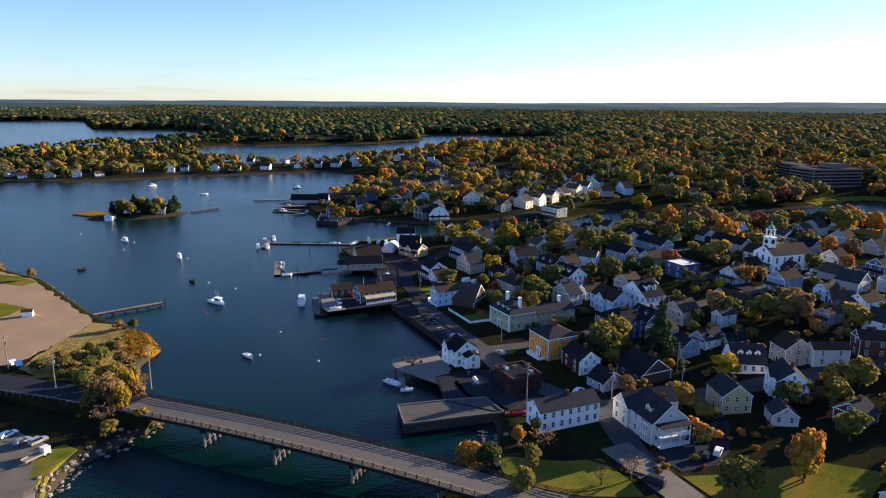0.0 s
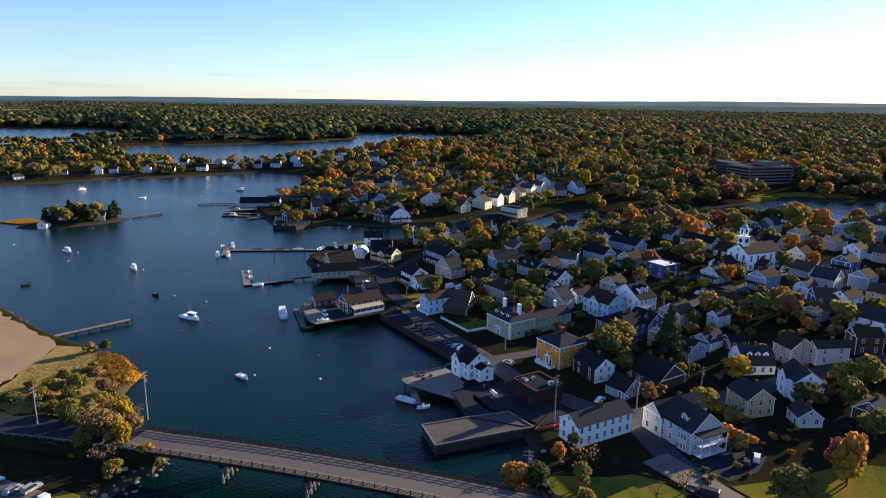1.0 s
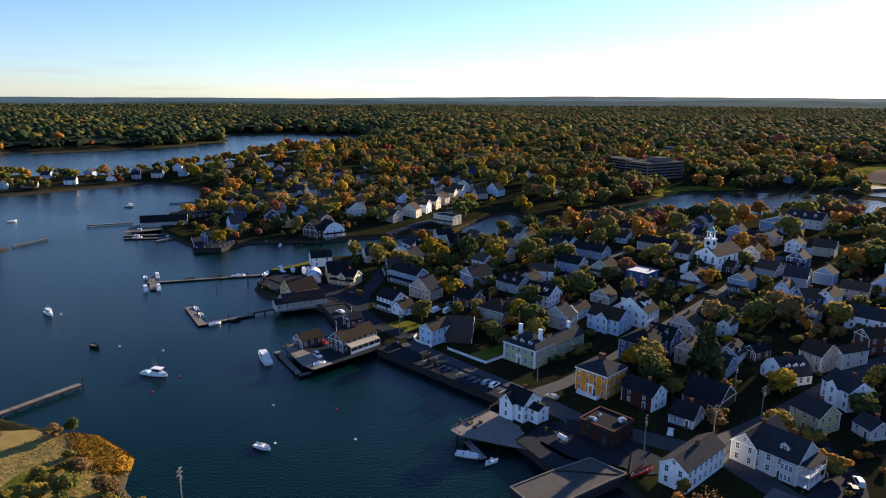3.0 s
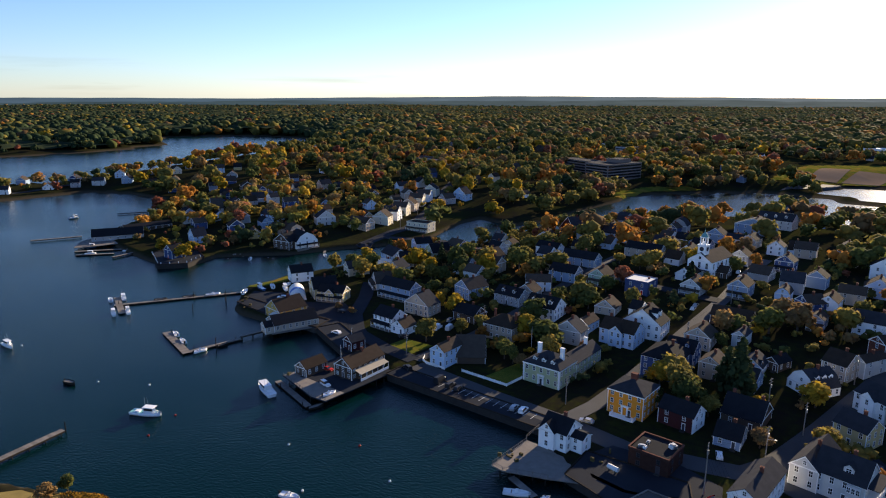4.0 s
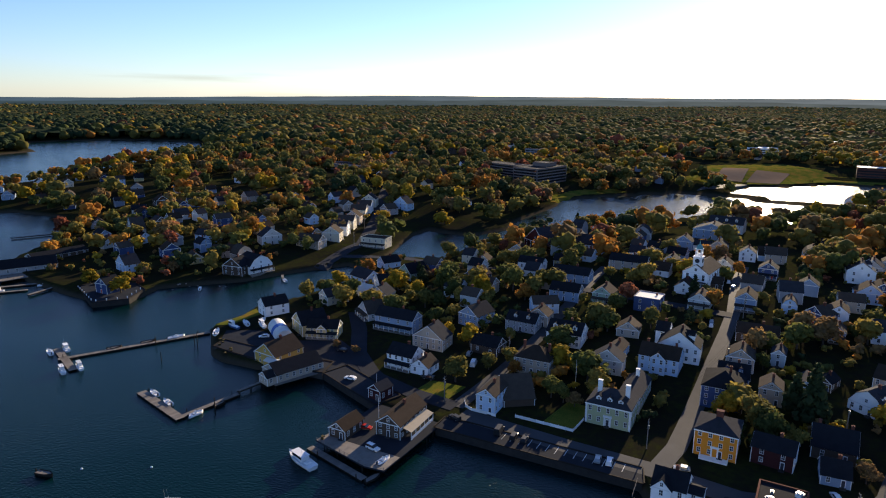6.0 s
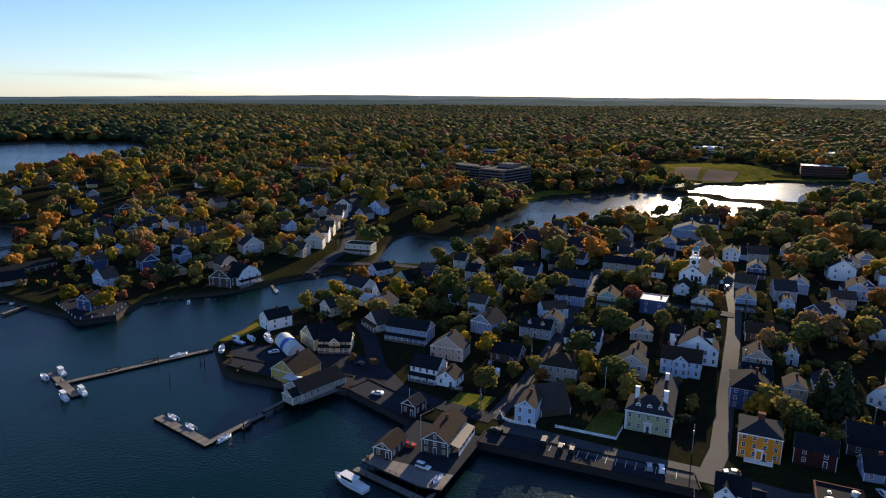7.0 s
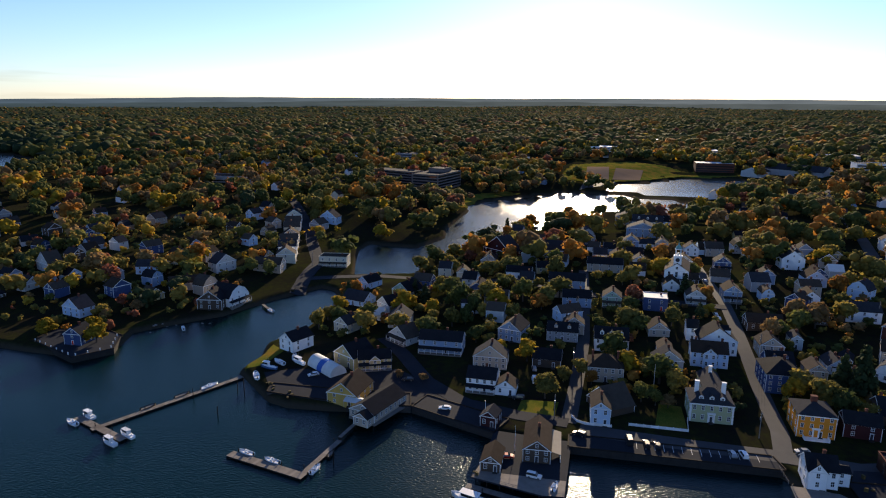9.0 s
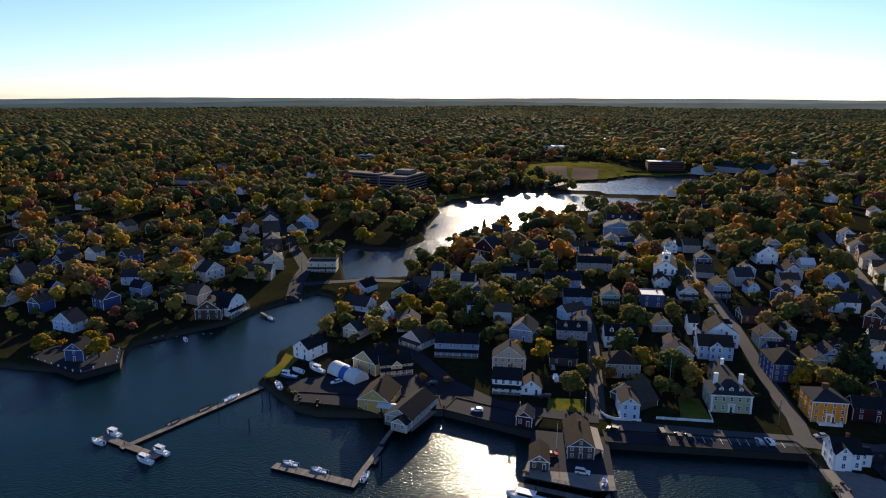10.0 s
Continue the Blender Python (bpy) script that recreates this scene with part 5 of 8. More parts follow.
# ---- quays, docks and bridge ----
def quay(ring, label, top=2.75, material=None, name="quay", cap=True):
    q = thing(name, Matrix(), label, "quay", kind="structure")
    part("wall", prism(bmesh.new(), ring, -2.5, top - 0.3), material or STONE, q)
    cx, cy = sum(p[0] for p in ring) / len(ring), sum(p[1] for p in ring) / len(ring)
    big = [(x + (x - cx) / max(1, math.dist((x, y), (cx, cy))) * 0.3, y + (y - cy) / max(1, math.dist((x, y), (cx, cy))) * 0.3) for x, y in ring]
    part("deck", prism(bmesh.new(), big, top - 0.3, top), ASPHALT if cap else PIER_PLANK, q)
    for (ax, ay), (bx, by) in zip(big, big[1:] + big[:1]):
        n = math.dist((ax, ay), (bx, by))
        if n > 2:
            part("coping", boxes((0.15, n - 0.15, 0.05, 0.4, top + 0.003, top + 0.3)), DARK_TIMBER if cap else TIMBER, q, m=pose(ax, ay, 0, 0, 0, math.degrees(math.atan2(by - ay, bx - ax))))
    return q


def pile_mesh(r, low, top):
    return shared(("pile", r, low, top), lambda: mesh_of(tube(bmesh.new(), (0, 0, low), (0, 0, top), r * 1.05, r, 8), "pile", DARK_TIMBER))


def dock(a, b, width, top, label, piles=True, name="dock", plank_gap=True):
    """A timber dock of cross planks on stringers; floats when its deck lies low."""
    a, b = Vector((*a, 0)), Vector((*b, 0))
    L = (b - a).length
    ang = math.degrees(math.atan2(b.y - a.y, b.x - a.x))
    d = thing(name, pose(a.x, a.y, 0, 0, 0, ang), label, "dock", "docks in the harbour")
    for y in (-width / 2 + 0.1, width / 2 - 0.35):
        part("stringer", boxes((0, L, y, y + 0.25, top - 0.65, top - 0.08)), DARK_TIMBER, d)
    n = max(3, int(L / 1.2))
    me = shared(("plank", round(width, 1)), lambda: mesh_of(boxes((0.02, 1.17, -width / 2, width / 2, -0.08, 0)), "plank", TIMBER))
    for i in range(n):
        part("plank", me, None, d, m=Matrix.Translation((i * L / n, 0, top)) @ Matrix.Diagonal((L / n / 1.2, 1, 1, 1)))
    if top < 1:  # a float, held by a few piles
        for i in range(int(L / 18) + 1):
            part("pile", pile_mesh(0.15, -2.5, top + 1.3), None, d, m=pose(min(i * 18 + 2, L - 0.4), width / 2 + 0.18, 0))
    else:
        for i in range(int(L / 5) + 1):
            for s in (-1, 1):
                part("pile", pile_mesh(0.16, -2.5, round(top - 0.1, 2)), None, d, m=pose(min(i * 5 + 0.5, L - 0.4), s * (width / 2 - 0.35), 0))
    return d


quay([(109.5, 205), (109.5, 271), (117.5, 271), (117.5, 207)], "granite wharf wall along the waterfront car park")
quay([(71.6, 173.8), (68.4, 161.7), (91.6, 157.2), (98, 155.5), (98, 167), (86.5, 170.2)], "old stone pier with a worn timber deck", 2.9, name="pier", cap=False)
quay([(86.5, 170.2), (89.4, 179), (91.5, 187), (106, 188), (108, 160), (98, 155.5)], "stone retaining wall beside the pier", 2.8)
quay([(126, 329.5), (113, 297), (124, 293), (137, 326)], "stone wall of the small boat basin", 2.8)
quay([(125.5, 388), (124.5, 376), (123.5, 359), (126, 330), (137, 333), (134, 361), (134, 390)], "timber-faced boatyard wall", 2.8)
quay([(153, 521), (138.5, 488), (152, 477), (168, 485), (174, 500), (168, 522)], "dark stone sea wall round the garden point", 2.9)


def pier_deck(ring, label, top=2.6, step=4.0, material=None, name="pier"):
    """A timber deck on rows of piles."""
    p = thing(name, Matrix(), label, "pier", kind="structure")
    part("deck", prism(bmesh.new(), ring, top - 0.35, top), material or TIMBER, p)
    xs, ys = [q[0] for q in ring], [q[1] for q in ring]
    gx_, gy_ = np.meshgrid(np.arange(min(xs) + 0.4, max(xs), step), np.arange(min(ys) + 0.4, max(ys), step))
    keep = signed_distance(gx_.ravel(), gy_.ravel(), ring) < -0.1
    for x, y in zip(gx_.ravel()[keep], gy_.ravel()[keep]):
        part("pile", pile_mesh(0.18, -2.6, 2.2), None, p, m=pose(x, y, 0))
    return p


jetty = pier_deck([(113, 270.5), (80, 271.5), (79.3, 278), (84.5, 300), (98, 297.5), (115, 297)], "broad timber jetty with buildings on it", material=ASPHALT)
part("plank_deck", prism(bmesh.new(), [(88.5, 271.4), (80.2, 271.7), (79.5, 278), (84.7, 299.8), (97.5, 297.3), (97, 292.5), (88.5, 292)], 2.604, 2.66), TIMBER, jetty, "sunlit tan planking")
pier_deck([(101, 205.5), (83, 206), (82.5, 202), (87, 190), (90.5, 182.5), (95, 187), (101, 192)], "weathered timber deck beside the white house", 2.5)
pier_deck([(118, 351), (113.5, 349.8), (109.5, 338.8), (128.5, 331), (131, 336), (125, 352)], "dark pile platform under the long boathouse", 2.3)
pier_deck([(128, 577), (140, 594), (152, 600), (178, 584), (171, 564), (142, 571)], "dark pile platform under the long shed", 1.9, 6.0)
dock((76.6, 276), (83, 301), 2.4, 0.7, "low grey float along the jetty", name="float")
dock((87.7, 436.3), (141, 407), 2.3, 0.7, "long grey timber float with moored boats")
dock((94.8, 448), (84, 420.5), 3.0, 0.7, "cross float at the end of the long dock")
dock((84, 380.5), (76.5, 351), 3.4, 0.7, "wide grey float with small boats")
dock((78.5, 352), (100, 348.2), 2.0, 0.7, "narrow float leading to the boathouse")
dock((100, 348.2), (116, 345.5), 1.4, 1.8, "sloping timber gangway to the boathouse", name="gangway")
dock((-14, 314.5), (17, 321.3), 2.3, 1.5, "long low timber landing from the beach")
dock((84, 200), (80, 190), 2.2, 0.7, "pale float below the timber deck", name="float")
dock((126, 571), (158, 548), 2.5, 0.8, "grey float beside the long shed")
dock((122, 560), (140, 546), 2.2, 0.8, "low grey float on the north shore")
dock((134, 535), (153, 538), 2.0, 1.2, "timber landing on the north shore")
dock((150, 616), (120, 628), 2.2, 1.2, "timber landing on the north shore")
dock((232, 444), (226, 438), 1.5, 1.4, "short gangway from the creek bank", name="gangway")
dock((238, 677), (212, 690), 2.2, 1.2, "timber landing on the north shore")
dock((60, 585), (84, 596), 1.8, 1.2, "timber landing of the islet")


def bridge(a, b, width, label):
    """A road bridge whose deck rises to a low crest."""
    a, b = Vector((*a, 0)), Vector((*b, 0))
    L = (b - a).length
    ang = math.degrees(math.atan2(b.y - a.y, b.x - a.x))
    br = thing("bridge", pose(a.x, a.y, 0, 0, 0, ang), label, "bridge", kind="structure")
    h = width / 2

    def rise(x):
        u = max(0.0, min(1.0, x / L))
        return 4.3 + 1.4 * (1 - u) + 6.2 * u * (1 - u)

    def strip(y0, y1, lo, hi, n=20):
        bm = bmesh.new()
        rows = []
        for i in range(n + 1):
            x = -6 + (L + 12) * i / n
            rows.append([bm.verts.new((x, y, rise(x) + z)) for y, z in ((y0, lo), (y1, lo), (y1, hi), (y0, hi))])
        for p_, q_ in zip(rows, rows[1:]):
            for k in range(4):
                bm.faces.new((p_[k], q_[k], q_[(k + 1) % 4], p_[(k + 1) % 4]))
        bm.faces.new(rows[0]); bm.faces.new(rows[-1][::-1])
        bmesh.ops.recalc_face_normals(bm, faces=bm.faces)
        return bm

    part("deck", strip(-h, h, -0.5, 0), BRIDGE_DECK, br, "worn asphalt roadway")
    part("sidewalk", strip(-h + 0.05, -h + 2.2, 0.004, 0.16), CONCRETE, br, "pale concrete footway")
    for y in (-h + 0.9, 0.0, h - 0.9):
        part("girder", strip(y - 0.2, y + 0.2, -1.5, -0.5), DARK_TIMBER, br)
    part("fascia", strip(-h - 0.25, -h, -0.8, -0.05), DARK_TIMBER, br)
    part("kerb", strip(-h - 0.2, -h + 0.05, 0.0, 0.24), CONCRETE, br, "pale concrete kerb")
    part("fascia", strip(h, h + 0.25, -0.8, 0.1), DARK_TIMBER, br)
    for y in (-h - 0.1, h + 0.1):
        for hz in (0.4, 0.75, 1.1):
            part("rail", strip(y - 0.05, y + 0.05, hz, hz + 0.12), DARK_TIMBER, br)
        post = shared(("bridge_post",), lambda: mesh_of(boxes((-0.11, 0.11, -0.13, 0.13, -0.1, 1.35)), "post", DARK_TIMBER))
        for i in range(int((L + 12) / 2.9)):
            x = -5.5 + i * 2.9
            part("post", post, None, br, m=pose(x, y + (0.2 if y < 0 else -0.2), rise(x)))
    for i in range(1, 5):
        x = L * i / 5
        z = rise(x)
        part("pier_cap", boxes((x - 0.55, x + 0.55, -h + 0.2, h - 0.2, z - 2.1, z - 1.5)), DARK_TIMBER, br)
        bent = mesh_of(tube(bmesh.new(), (0, 0, -3), (0, 0, z - 2.1), 0.3, 0.28, 8), "pile", TIMBER)
        foot = shared(("pile_foot",), lambda: mesh_of(tube(bmesh.new(), (0, 0, -1.5), (0, 0, 1.1), 0.48, 0.45, 8), "footing", CONCRETE))
        for k in range(5):
            pl = part("pile", bent, None, br, m=pose(x, -h + 1.0 + k * (width - 2.0) / 4, 0))
            part("footing", foot, None, pl, "white concrete pile jacket")
        part("brace", tube(bmesh.new(), (x + 0.4, h - 1, z - 2.4), (x + 0.4, -h + 1, 1.2), 0.12, 0.12, 5), TIMBER, br)
    return br


bridge((4, 199.2), (80, 112.2), 10.0, "two-lane road bridge with dark rails over the channel")
ribbon("road_approach", [(79, 113.3), (88, 104), (99, 95), (112, 92)], 9.0, ASPHALT, "asphalt approach from the bridge", level=4.3)
emb = bmesh.new()
prism(emb, [(74.5, 111), (81.5, 117), (104, 99), (114, 97), (114, 87), (97, 88), (86, 98)], -2, 4.1)
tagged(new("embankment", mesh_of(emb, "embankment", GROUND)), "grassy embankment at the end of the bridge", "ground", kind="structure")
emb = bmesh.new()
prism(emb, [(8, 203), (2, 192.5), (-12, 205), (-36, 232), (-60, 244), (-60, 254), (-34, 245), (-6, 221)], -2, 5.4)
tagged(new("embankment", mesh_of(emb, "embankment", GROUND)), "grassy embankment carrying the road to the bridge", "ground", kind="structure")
ribbon("road_causeway", [(-70, 251), (-38, 239.5), (-18, 221), (3, 200.3)], 10.0, ASPHALT, "asphalt road on the embankment", level=5.66)


# guard rail along the causeway
gr = thing("guard_rail", Matrix(), "weathered guard rail on short posts beside the road", "guard rail")
line = along([(-66, 245.5, 0), (-40, 234.5, 0), (-21, 217, 0), (-2, 198, 0)], 2.4)
gpost = mesh_of(boxes((-0.1, 0.1, -0.1, 0.1, 4.4, 6.3)), "post", TIMBER)
for p in line:
    part("post", gpost, None, gr, m=pose(p.x, p.y, 0))
for p, q in zip(line[::4], line[4::4]):
    part("rail", tube(bmesh.new(), (p.x, p.y, 6.1), (q.x, q.y, 6.1), 0.1, 0.1, 5), METAL, gr)


for k in range(14):
    pl = thing("parking_line", pose(115.0, 211.5 + k * 2.9, 2.752), "worn white parking line on the wharf", "marking", "parking lines on the wharf")
    part("paint", boxes((-2.2, 2.2, -0.06, 0.06, 0, 0.008)), TRIM, pl)


# ---- special buildings ----
def mansion():
    h = thing("mansion", site(137.4, 222.3, -90), "three-storey sage Georgian mansion with hipped roof and white chimneys", "house")
    block(h, 14.6, 12.5, 7.0, "hip", 3.6, SAGE, ROOF_GREY, chimneys=0, base=1.6)
    for x, y in ((-4.6, 6.6), (4.6, 6.6)):
        part("chimney", boxes((-0.7, 0.7, -0.5, 0.5, 8.2, 12.6), (-0.8, 0.8, -0.6, 0.6, 12.6, 12.85)), TRIM, h, "tall white-painted chimney", pose(x, y, 0))
    block(h, 7.6, 20.0, 5.6, "front", 2.6, SAGE, ROOF_GREY, at=(3.4, 12.5, 0), chimneys=0, base=1.6, door=False, sides="lr", name="rear_wing")
    part("chimney", boxes((-0.6, 0.6, -0.45, 0.45, 6.6, 10.6), (-0.7, 0.7, -0.55, 0.55, 10.6, 10.8)), TRIM, h, "white-painted chimney", pose(3.4, 27, 0))
    for x in (-3.6, 0, 3.6):
        dormer(h, x, 1.5, 7.5, 1.6, 1.5, 2.6, TRIM, ROOF_GREY)
    q = mesh_of(boxes(*[(-0.3 - 0.05 * (k % 2), 0.3 + 0.05 * (k % 2), -0.3 - 0.05 * (k % 2), 0.3, k * 0.55, k * 0.55 + 0.5) for k in range(12)]), "quoins", TRIM)
    for x in (-7.1, 7.1):
        part("quoins", q, None, h, m=pose(x, 0.18, 0))
    part("door_surround", boxes((-1.2, -0.7, -0.35, 0.05, 0, 3.0), (0.7, 1.2, -0.35, 0.05, 0, 3.0), (-1.4, 1.4, -0.45, 0.05, 3.0, 3.7)), TRIM, h)
    part("cornice", boxes((-7.6, 7.6, -0.35, 0.05, 6.55, 6.95), (-7.6, -7.3, 0.05, 12.5, 6.55, 6.95), (7.3, 7.6, 0.05, 12.5, 6.55, 6.95)), TRIM, h)


def ochre_house():
    h = thing("house", site(133.8, 189.2, -91), "ochre-orange clapboard house with hipped slate roof and white trim", "house")
    block(h, 12.0, 12.5, 8.0, "hip", 2.8, ORANGE, ROOF_GREY, chimneys=0, base=1.4)
    part("chimney", boxes((-1.0, 1.0, -0.7, 0.7, 9.0, 12.4), (-1.1, 1.1, -0.8, 0.8, 12.4, 12.65)), BRICK, h, "broad brick chimney with white cap", pose(0, 6.2, 0))
    part("cornice", boxes((-6.3, 6.3, -0.32, 0.05, 7.55, 7.95), (6.0, 6.3, 0.05, 12.5, 7.55, 7.95)), TRIM, h)
    part("door_surround", boxes((-1.1, -0.65, -0.3, 0.05, 0, 2.9), (0.65, 1.1, -0.3, 0.05, 0, 2.9), (-1.3, 1.3, -0.4, 0.05, 2.9, 3.5)), TRIM, h)
    part("terrace", boxes((-4.0, 4.0, -2.6, 0, -1.4, 0.1), (-4.4, 4.4, -3.2, -2.6, -1.4, -0.3), (-4.0, -3.8, -2.6, -0.1, 0.1, 0.9), (3.8, 4.0, -2.6, -0.1, 0.1, 0.9)), TRIM, h, "white stone steps and terrace")


def wharf_house():
    h = thing("house", site(101.5, 197.0, -92, 2.75), "white wharf house with black cross-gabled roof and lean-to", "house")
    block(h, 8.6, 8.6, 5.6, "side", 3.2, WHITE, ROOF_DARK, chimneys=1, base=1.0)
    block(h, 5.0, 3.0, 5.6, "front", 2.6, WHITE, ROOF_DARK, at=(-1.6, -1.2, 0), chimneys=0, base=1.0, door=False, sides="f", name="front_bay")
    block(h, 4.4, 5.0, 4.4, "side", 1.0, WHITE, ROOF_DARK, at=(5.9, 2.5, 0), chimneys=0, base=1.0, door=False, name="side_wing")


def brick_works():
    h = thing("brick_building", site(107.3, 170.8, -92, 2.8), "flat-roofed red brick workshop with clutter on its roof", "building")
    block(h, 11.5, 10.5, 4.6, "flat", 0, DARK_BRICK, ROOF_DARK, chimneys=0, base=1.0, detail=1, trim=DARK_TRIM)
    part("roof_edge", boxes((-5.95, 5.95, -0.24, 0.22, 5.353, 5.45), (-5.95, 5.95, 10.28, 10.74, 5.353, 5.45), (-5.99, -5.5, 0.22, 10.28, 5.353, 5.45), (5.5, 5.99, 0.22, 10.28, 5.353, 5.45)), BRICK, h, "red-painted parapet coping")
    rng = random.Random(4)
    for k in range(6):
        x, y = rng.uniform(-4.5, 4.5), rng.uniform(1.5, 9)
        s = rng.uniform(0.5, 1.1)
        unit = thing("roof_unit", site(107.3, 170.8, -92, 2.8) @ pose(x, y, 5.02, 0, 0, k * 31), "small metal ventilation unit on a flat roof", "vent", "units on the workshop roof")
        part("casing", boxes((-s, s, -s * 0.7, s * 0.7, 0, s)), METAL if k % 2 else TRIM, unit)
        part("hood", boxes((-s * 0.6, s * 0.6, -s * 0.5, s * 0.5, s + 0.003, s + 0.25)), METAL, unit)


def porch_house():
    h = thing("house", site(124.6, 128.0, -98), "grey gabled house with a two-storey white porch", "house")
    block(h, 12.0, 11.5, 6.2, "side", 4.6, LIGHT_GREY, ROOF_GREY, chimneys=1, base=1.5)
    block(h, 7.0, 17.0, 6.0, "front", 3.2, LIGHT_GREY, ROOF_GREY, at=(-8.0, -0.6, 0), chimneys=1, base=1.5, door=False, sides="fl", name="cross_wing")
    dormer(h, 1.5, 1.7, 7.4, 2.4, 1.5, 3.2, LIGHT_GREY, ROOF_GREY)
    for z in (0.0, 3.0):
        part("porch_deck", boxes((6.0, 8.8, 1.0, 10.5, z - 0.2, z)), TRIM, h)
    for y in (1.2, 4.2, 7.2, 10.3):
        part("post", boxes((8.6, 8.78, y - 0.09, y + 0.09, 0, 5.7)), TRIM, h)
        part("foot", boxes((8.5, 8.8, y - 0.12, y + 0.12, -1.5, -0.2)), TRIM, h)
    for z in (0.5, 0.95, 3.5, 3.95):
        part("railing", boxes((8.65, 8.75, 1.2, 10.4, z, z + 0.08), ), TRIM, h)
    sp = mesh_of(boxes((-0.03, 0.03, -0.03, 0.03, 0, 0.95)), "baluster", TRIM)
    for z in (0.0, 3.0):
        for k in range(22):
            part("baluster", sp, None, h, m=pose(8.7, 1.4 + k * 0.41, z))
    part("porch_roof", boxes((6.0, 9.0, 0.8, 10.7, 5.7, 5.9)), ROOF_GREY, h)
    bay = part("bay_window", boxes((-1.6, 1.6, -0.8, 0.1, 0.2, 5.6)), LIGHT_GREY, h, m=pose(3.6, 0, 0))
    for fl in (0.8, 3.7):
        for x in (-1.05, -0.0, 1.05):
            add_window(bay, pose(x, -0.8, fl), 0.7, 1.4)


def church():
    c = thing("church", site(288.5, 217.5, -99), "white clapboard meeting house with clock tower and copper dome", "church")
    block(c, 13.0, 24.0, 8.4, "front", 4.2, WHITE, ROOF_TAN, chimneys=0, base=3.0, detail=2, sides="")
    for x in (-4, 0, 4):
        add_window(c, pose(x, 0, 4.6), 1.2, 3.0)
        add_window(c, pose(x, 0, 0.8) if x else pose(0, 0, 9.2), 1.2, 2.0 if x else 1.4)
    for i in range(5):
        for s in (90, -90):
            add_window(c, pose(6.5 if s > 0 else -6.5, 2.6 + i * 4.6, 4.4, 0, 0, s), 1.2, 3.0)
            add_window(c, pose(6.5 if s > 0 else -6.5, 2.6 + i * 4.6, 0.8, 0, 0, s), 1.2, 1.8)
    part("entrance_canopy", boxes((-5.6, 5.6, -1.8, -0.02, 3.6, 3.95), (-5.4, -5.1, -1.7, -1.4, -1, 3.6), (5.1, 5.4, -1.7, -1.4, -1, 3.6)), DARK_TRIM, c)
    t = part("tower", boxes((-2.1, 2.1, 1.0, 5.2, 11.0, 16.2), (-2.4, 2.4, 0.7, 5.5, 16.2, 16.6)), WHITE, c)
    for a, (x, y) in ((0, (0, 1.0)), (90, (2.1, 3.1)), (-90, (-2.1, 3.1))):
        clock = bmesh.new()
        tube(clock, (0, -0.14, 14.4), (0, 0.02, 14.4), 1.15, 1.15, 20)
        cl = part("clock", clock, DARK_TRIM, t, m=pose(x, y, 0, 0, 0, a))
    part("belfry", boxes(*[(x - 0.25, x + 0.25, y - 0.25, y + 0.25, 16.6, 20.2) for x in (-1.3, 1.3) for y in (1.8, 4.4)], (-1.75, 1.75, 1.35, 4.85, 20.2, 20.6), (-0.5, 0.5, 2.6, 3.6, 16.6, 18.2)), WHITE, t)
    dome = bmesh.new()
    prof = [(1.75, 20.6), (1.65, 21.3), (1.2, 22.1), (0.55, 22.7), (0.3, 23.0), (0.3, 23.7), (0.06, 24.0), (0.04, 25.6)]
    for (r0, z0), (r1, z1) in zip(prof, prof[1:]):
        tube(dome, (0, 3.1, z0), (0, 3.1, z1), r0, r1, 12)
    part("dome", dome, COPPER, t, "green copper dome with vane")


def jetty_buildings():
    h = house(97.0, 281.0, -88, 8.6, 17.5, 4.6, "front", DARK_WOOD, ROOF_BROWN, "grey-brown shingled wharf building with white-framed windows", z=2.65, chimneys=1, category="house")
    part("awning", sheet(bmesh.new(), [[(4.3, 1.5, 3.6), (7.6, 1.5, 2.7), (7.6, 16.5, 2.7), (4.3, 16.5, 3.6)]], 0.1), CANVAS, h, "cream canvas awning")
    for k in range(6):
        part("awning_post", boxes((7.3, 7.45, 1.6 + k * 2.95, 1.75 + k * 2.95, 0, 2.65)), TRIM, h)
    part("side_wall", boxes((7.3, 7.5, 1.5, 16.5, 0, 0.95)), TRIM, h)
    house(88.6, 294.6, -91, 6.2, 9.8, 3.2, "front", DARK_WOOD, ROOF_BROWN, "small dark shingled shack on the jetty", z=2.65, chimneys=0, name="shack", category="shed")
    house(116.6, 299.5, -100, 5.6, 6.5, 4.0, "front", BARN_RED, ROOF_GREY, "dark red boat shed with grey side", z=2.7, chimneys=0, name="boat_shed", category="shed")
    b = thing("boathouse", pose(113.0, 344.6, 2.35, 0, 0, -109), "long tan boathouse with dark roofs on piles", "house")
    block(b, 11.0, 20.0, 3.2, "front", 3.0, BEIGE, ROOF_DARK, chimneys=0, base=0.3)
    block(b, 6.0, 6.0, 3.0, "front", 1.8, BEIGE, ROOF_DARK, at=(2.4, -4.0, 0), chimneys=0, base=0.3, door=False, name="front_wing")
    house(159, 579, -27, 33, 12, 3.4, "side", GREY, ROOF_DARK, "long dark weathered wharf shed", z=1.95, chimneys=0, detail=1, name="wharf_shed", category="shed")


def north_wharf():
    for x, y, yaw, w, d in ((188, 590, -8, 34, 11),):
        house(x, y, yaw, w, d, 3.2, "side", DARK_WOOD, ROOF_DARK, "long low dark wharf shed over the water", z=2.9, chimneys=0, detail=1, name="wharf_shed", category="shed", rise=2.2)


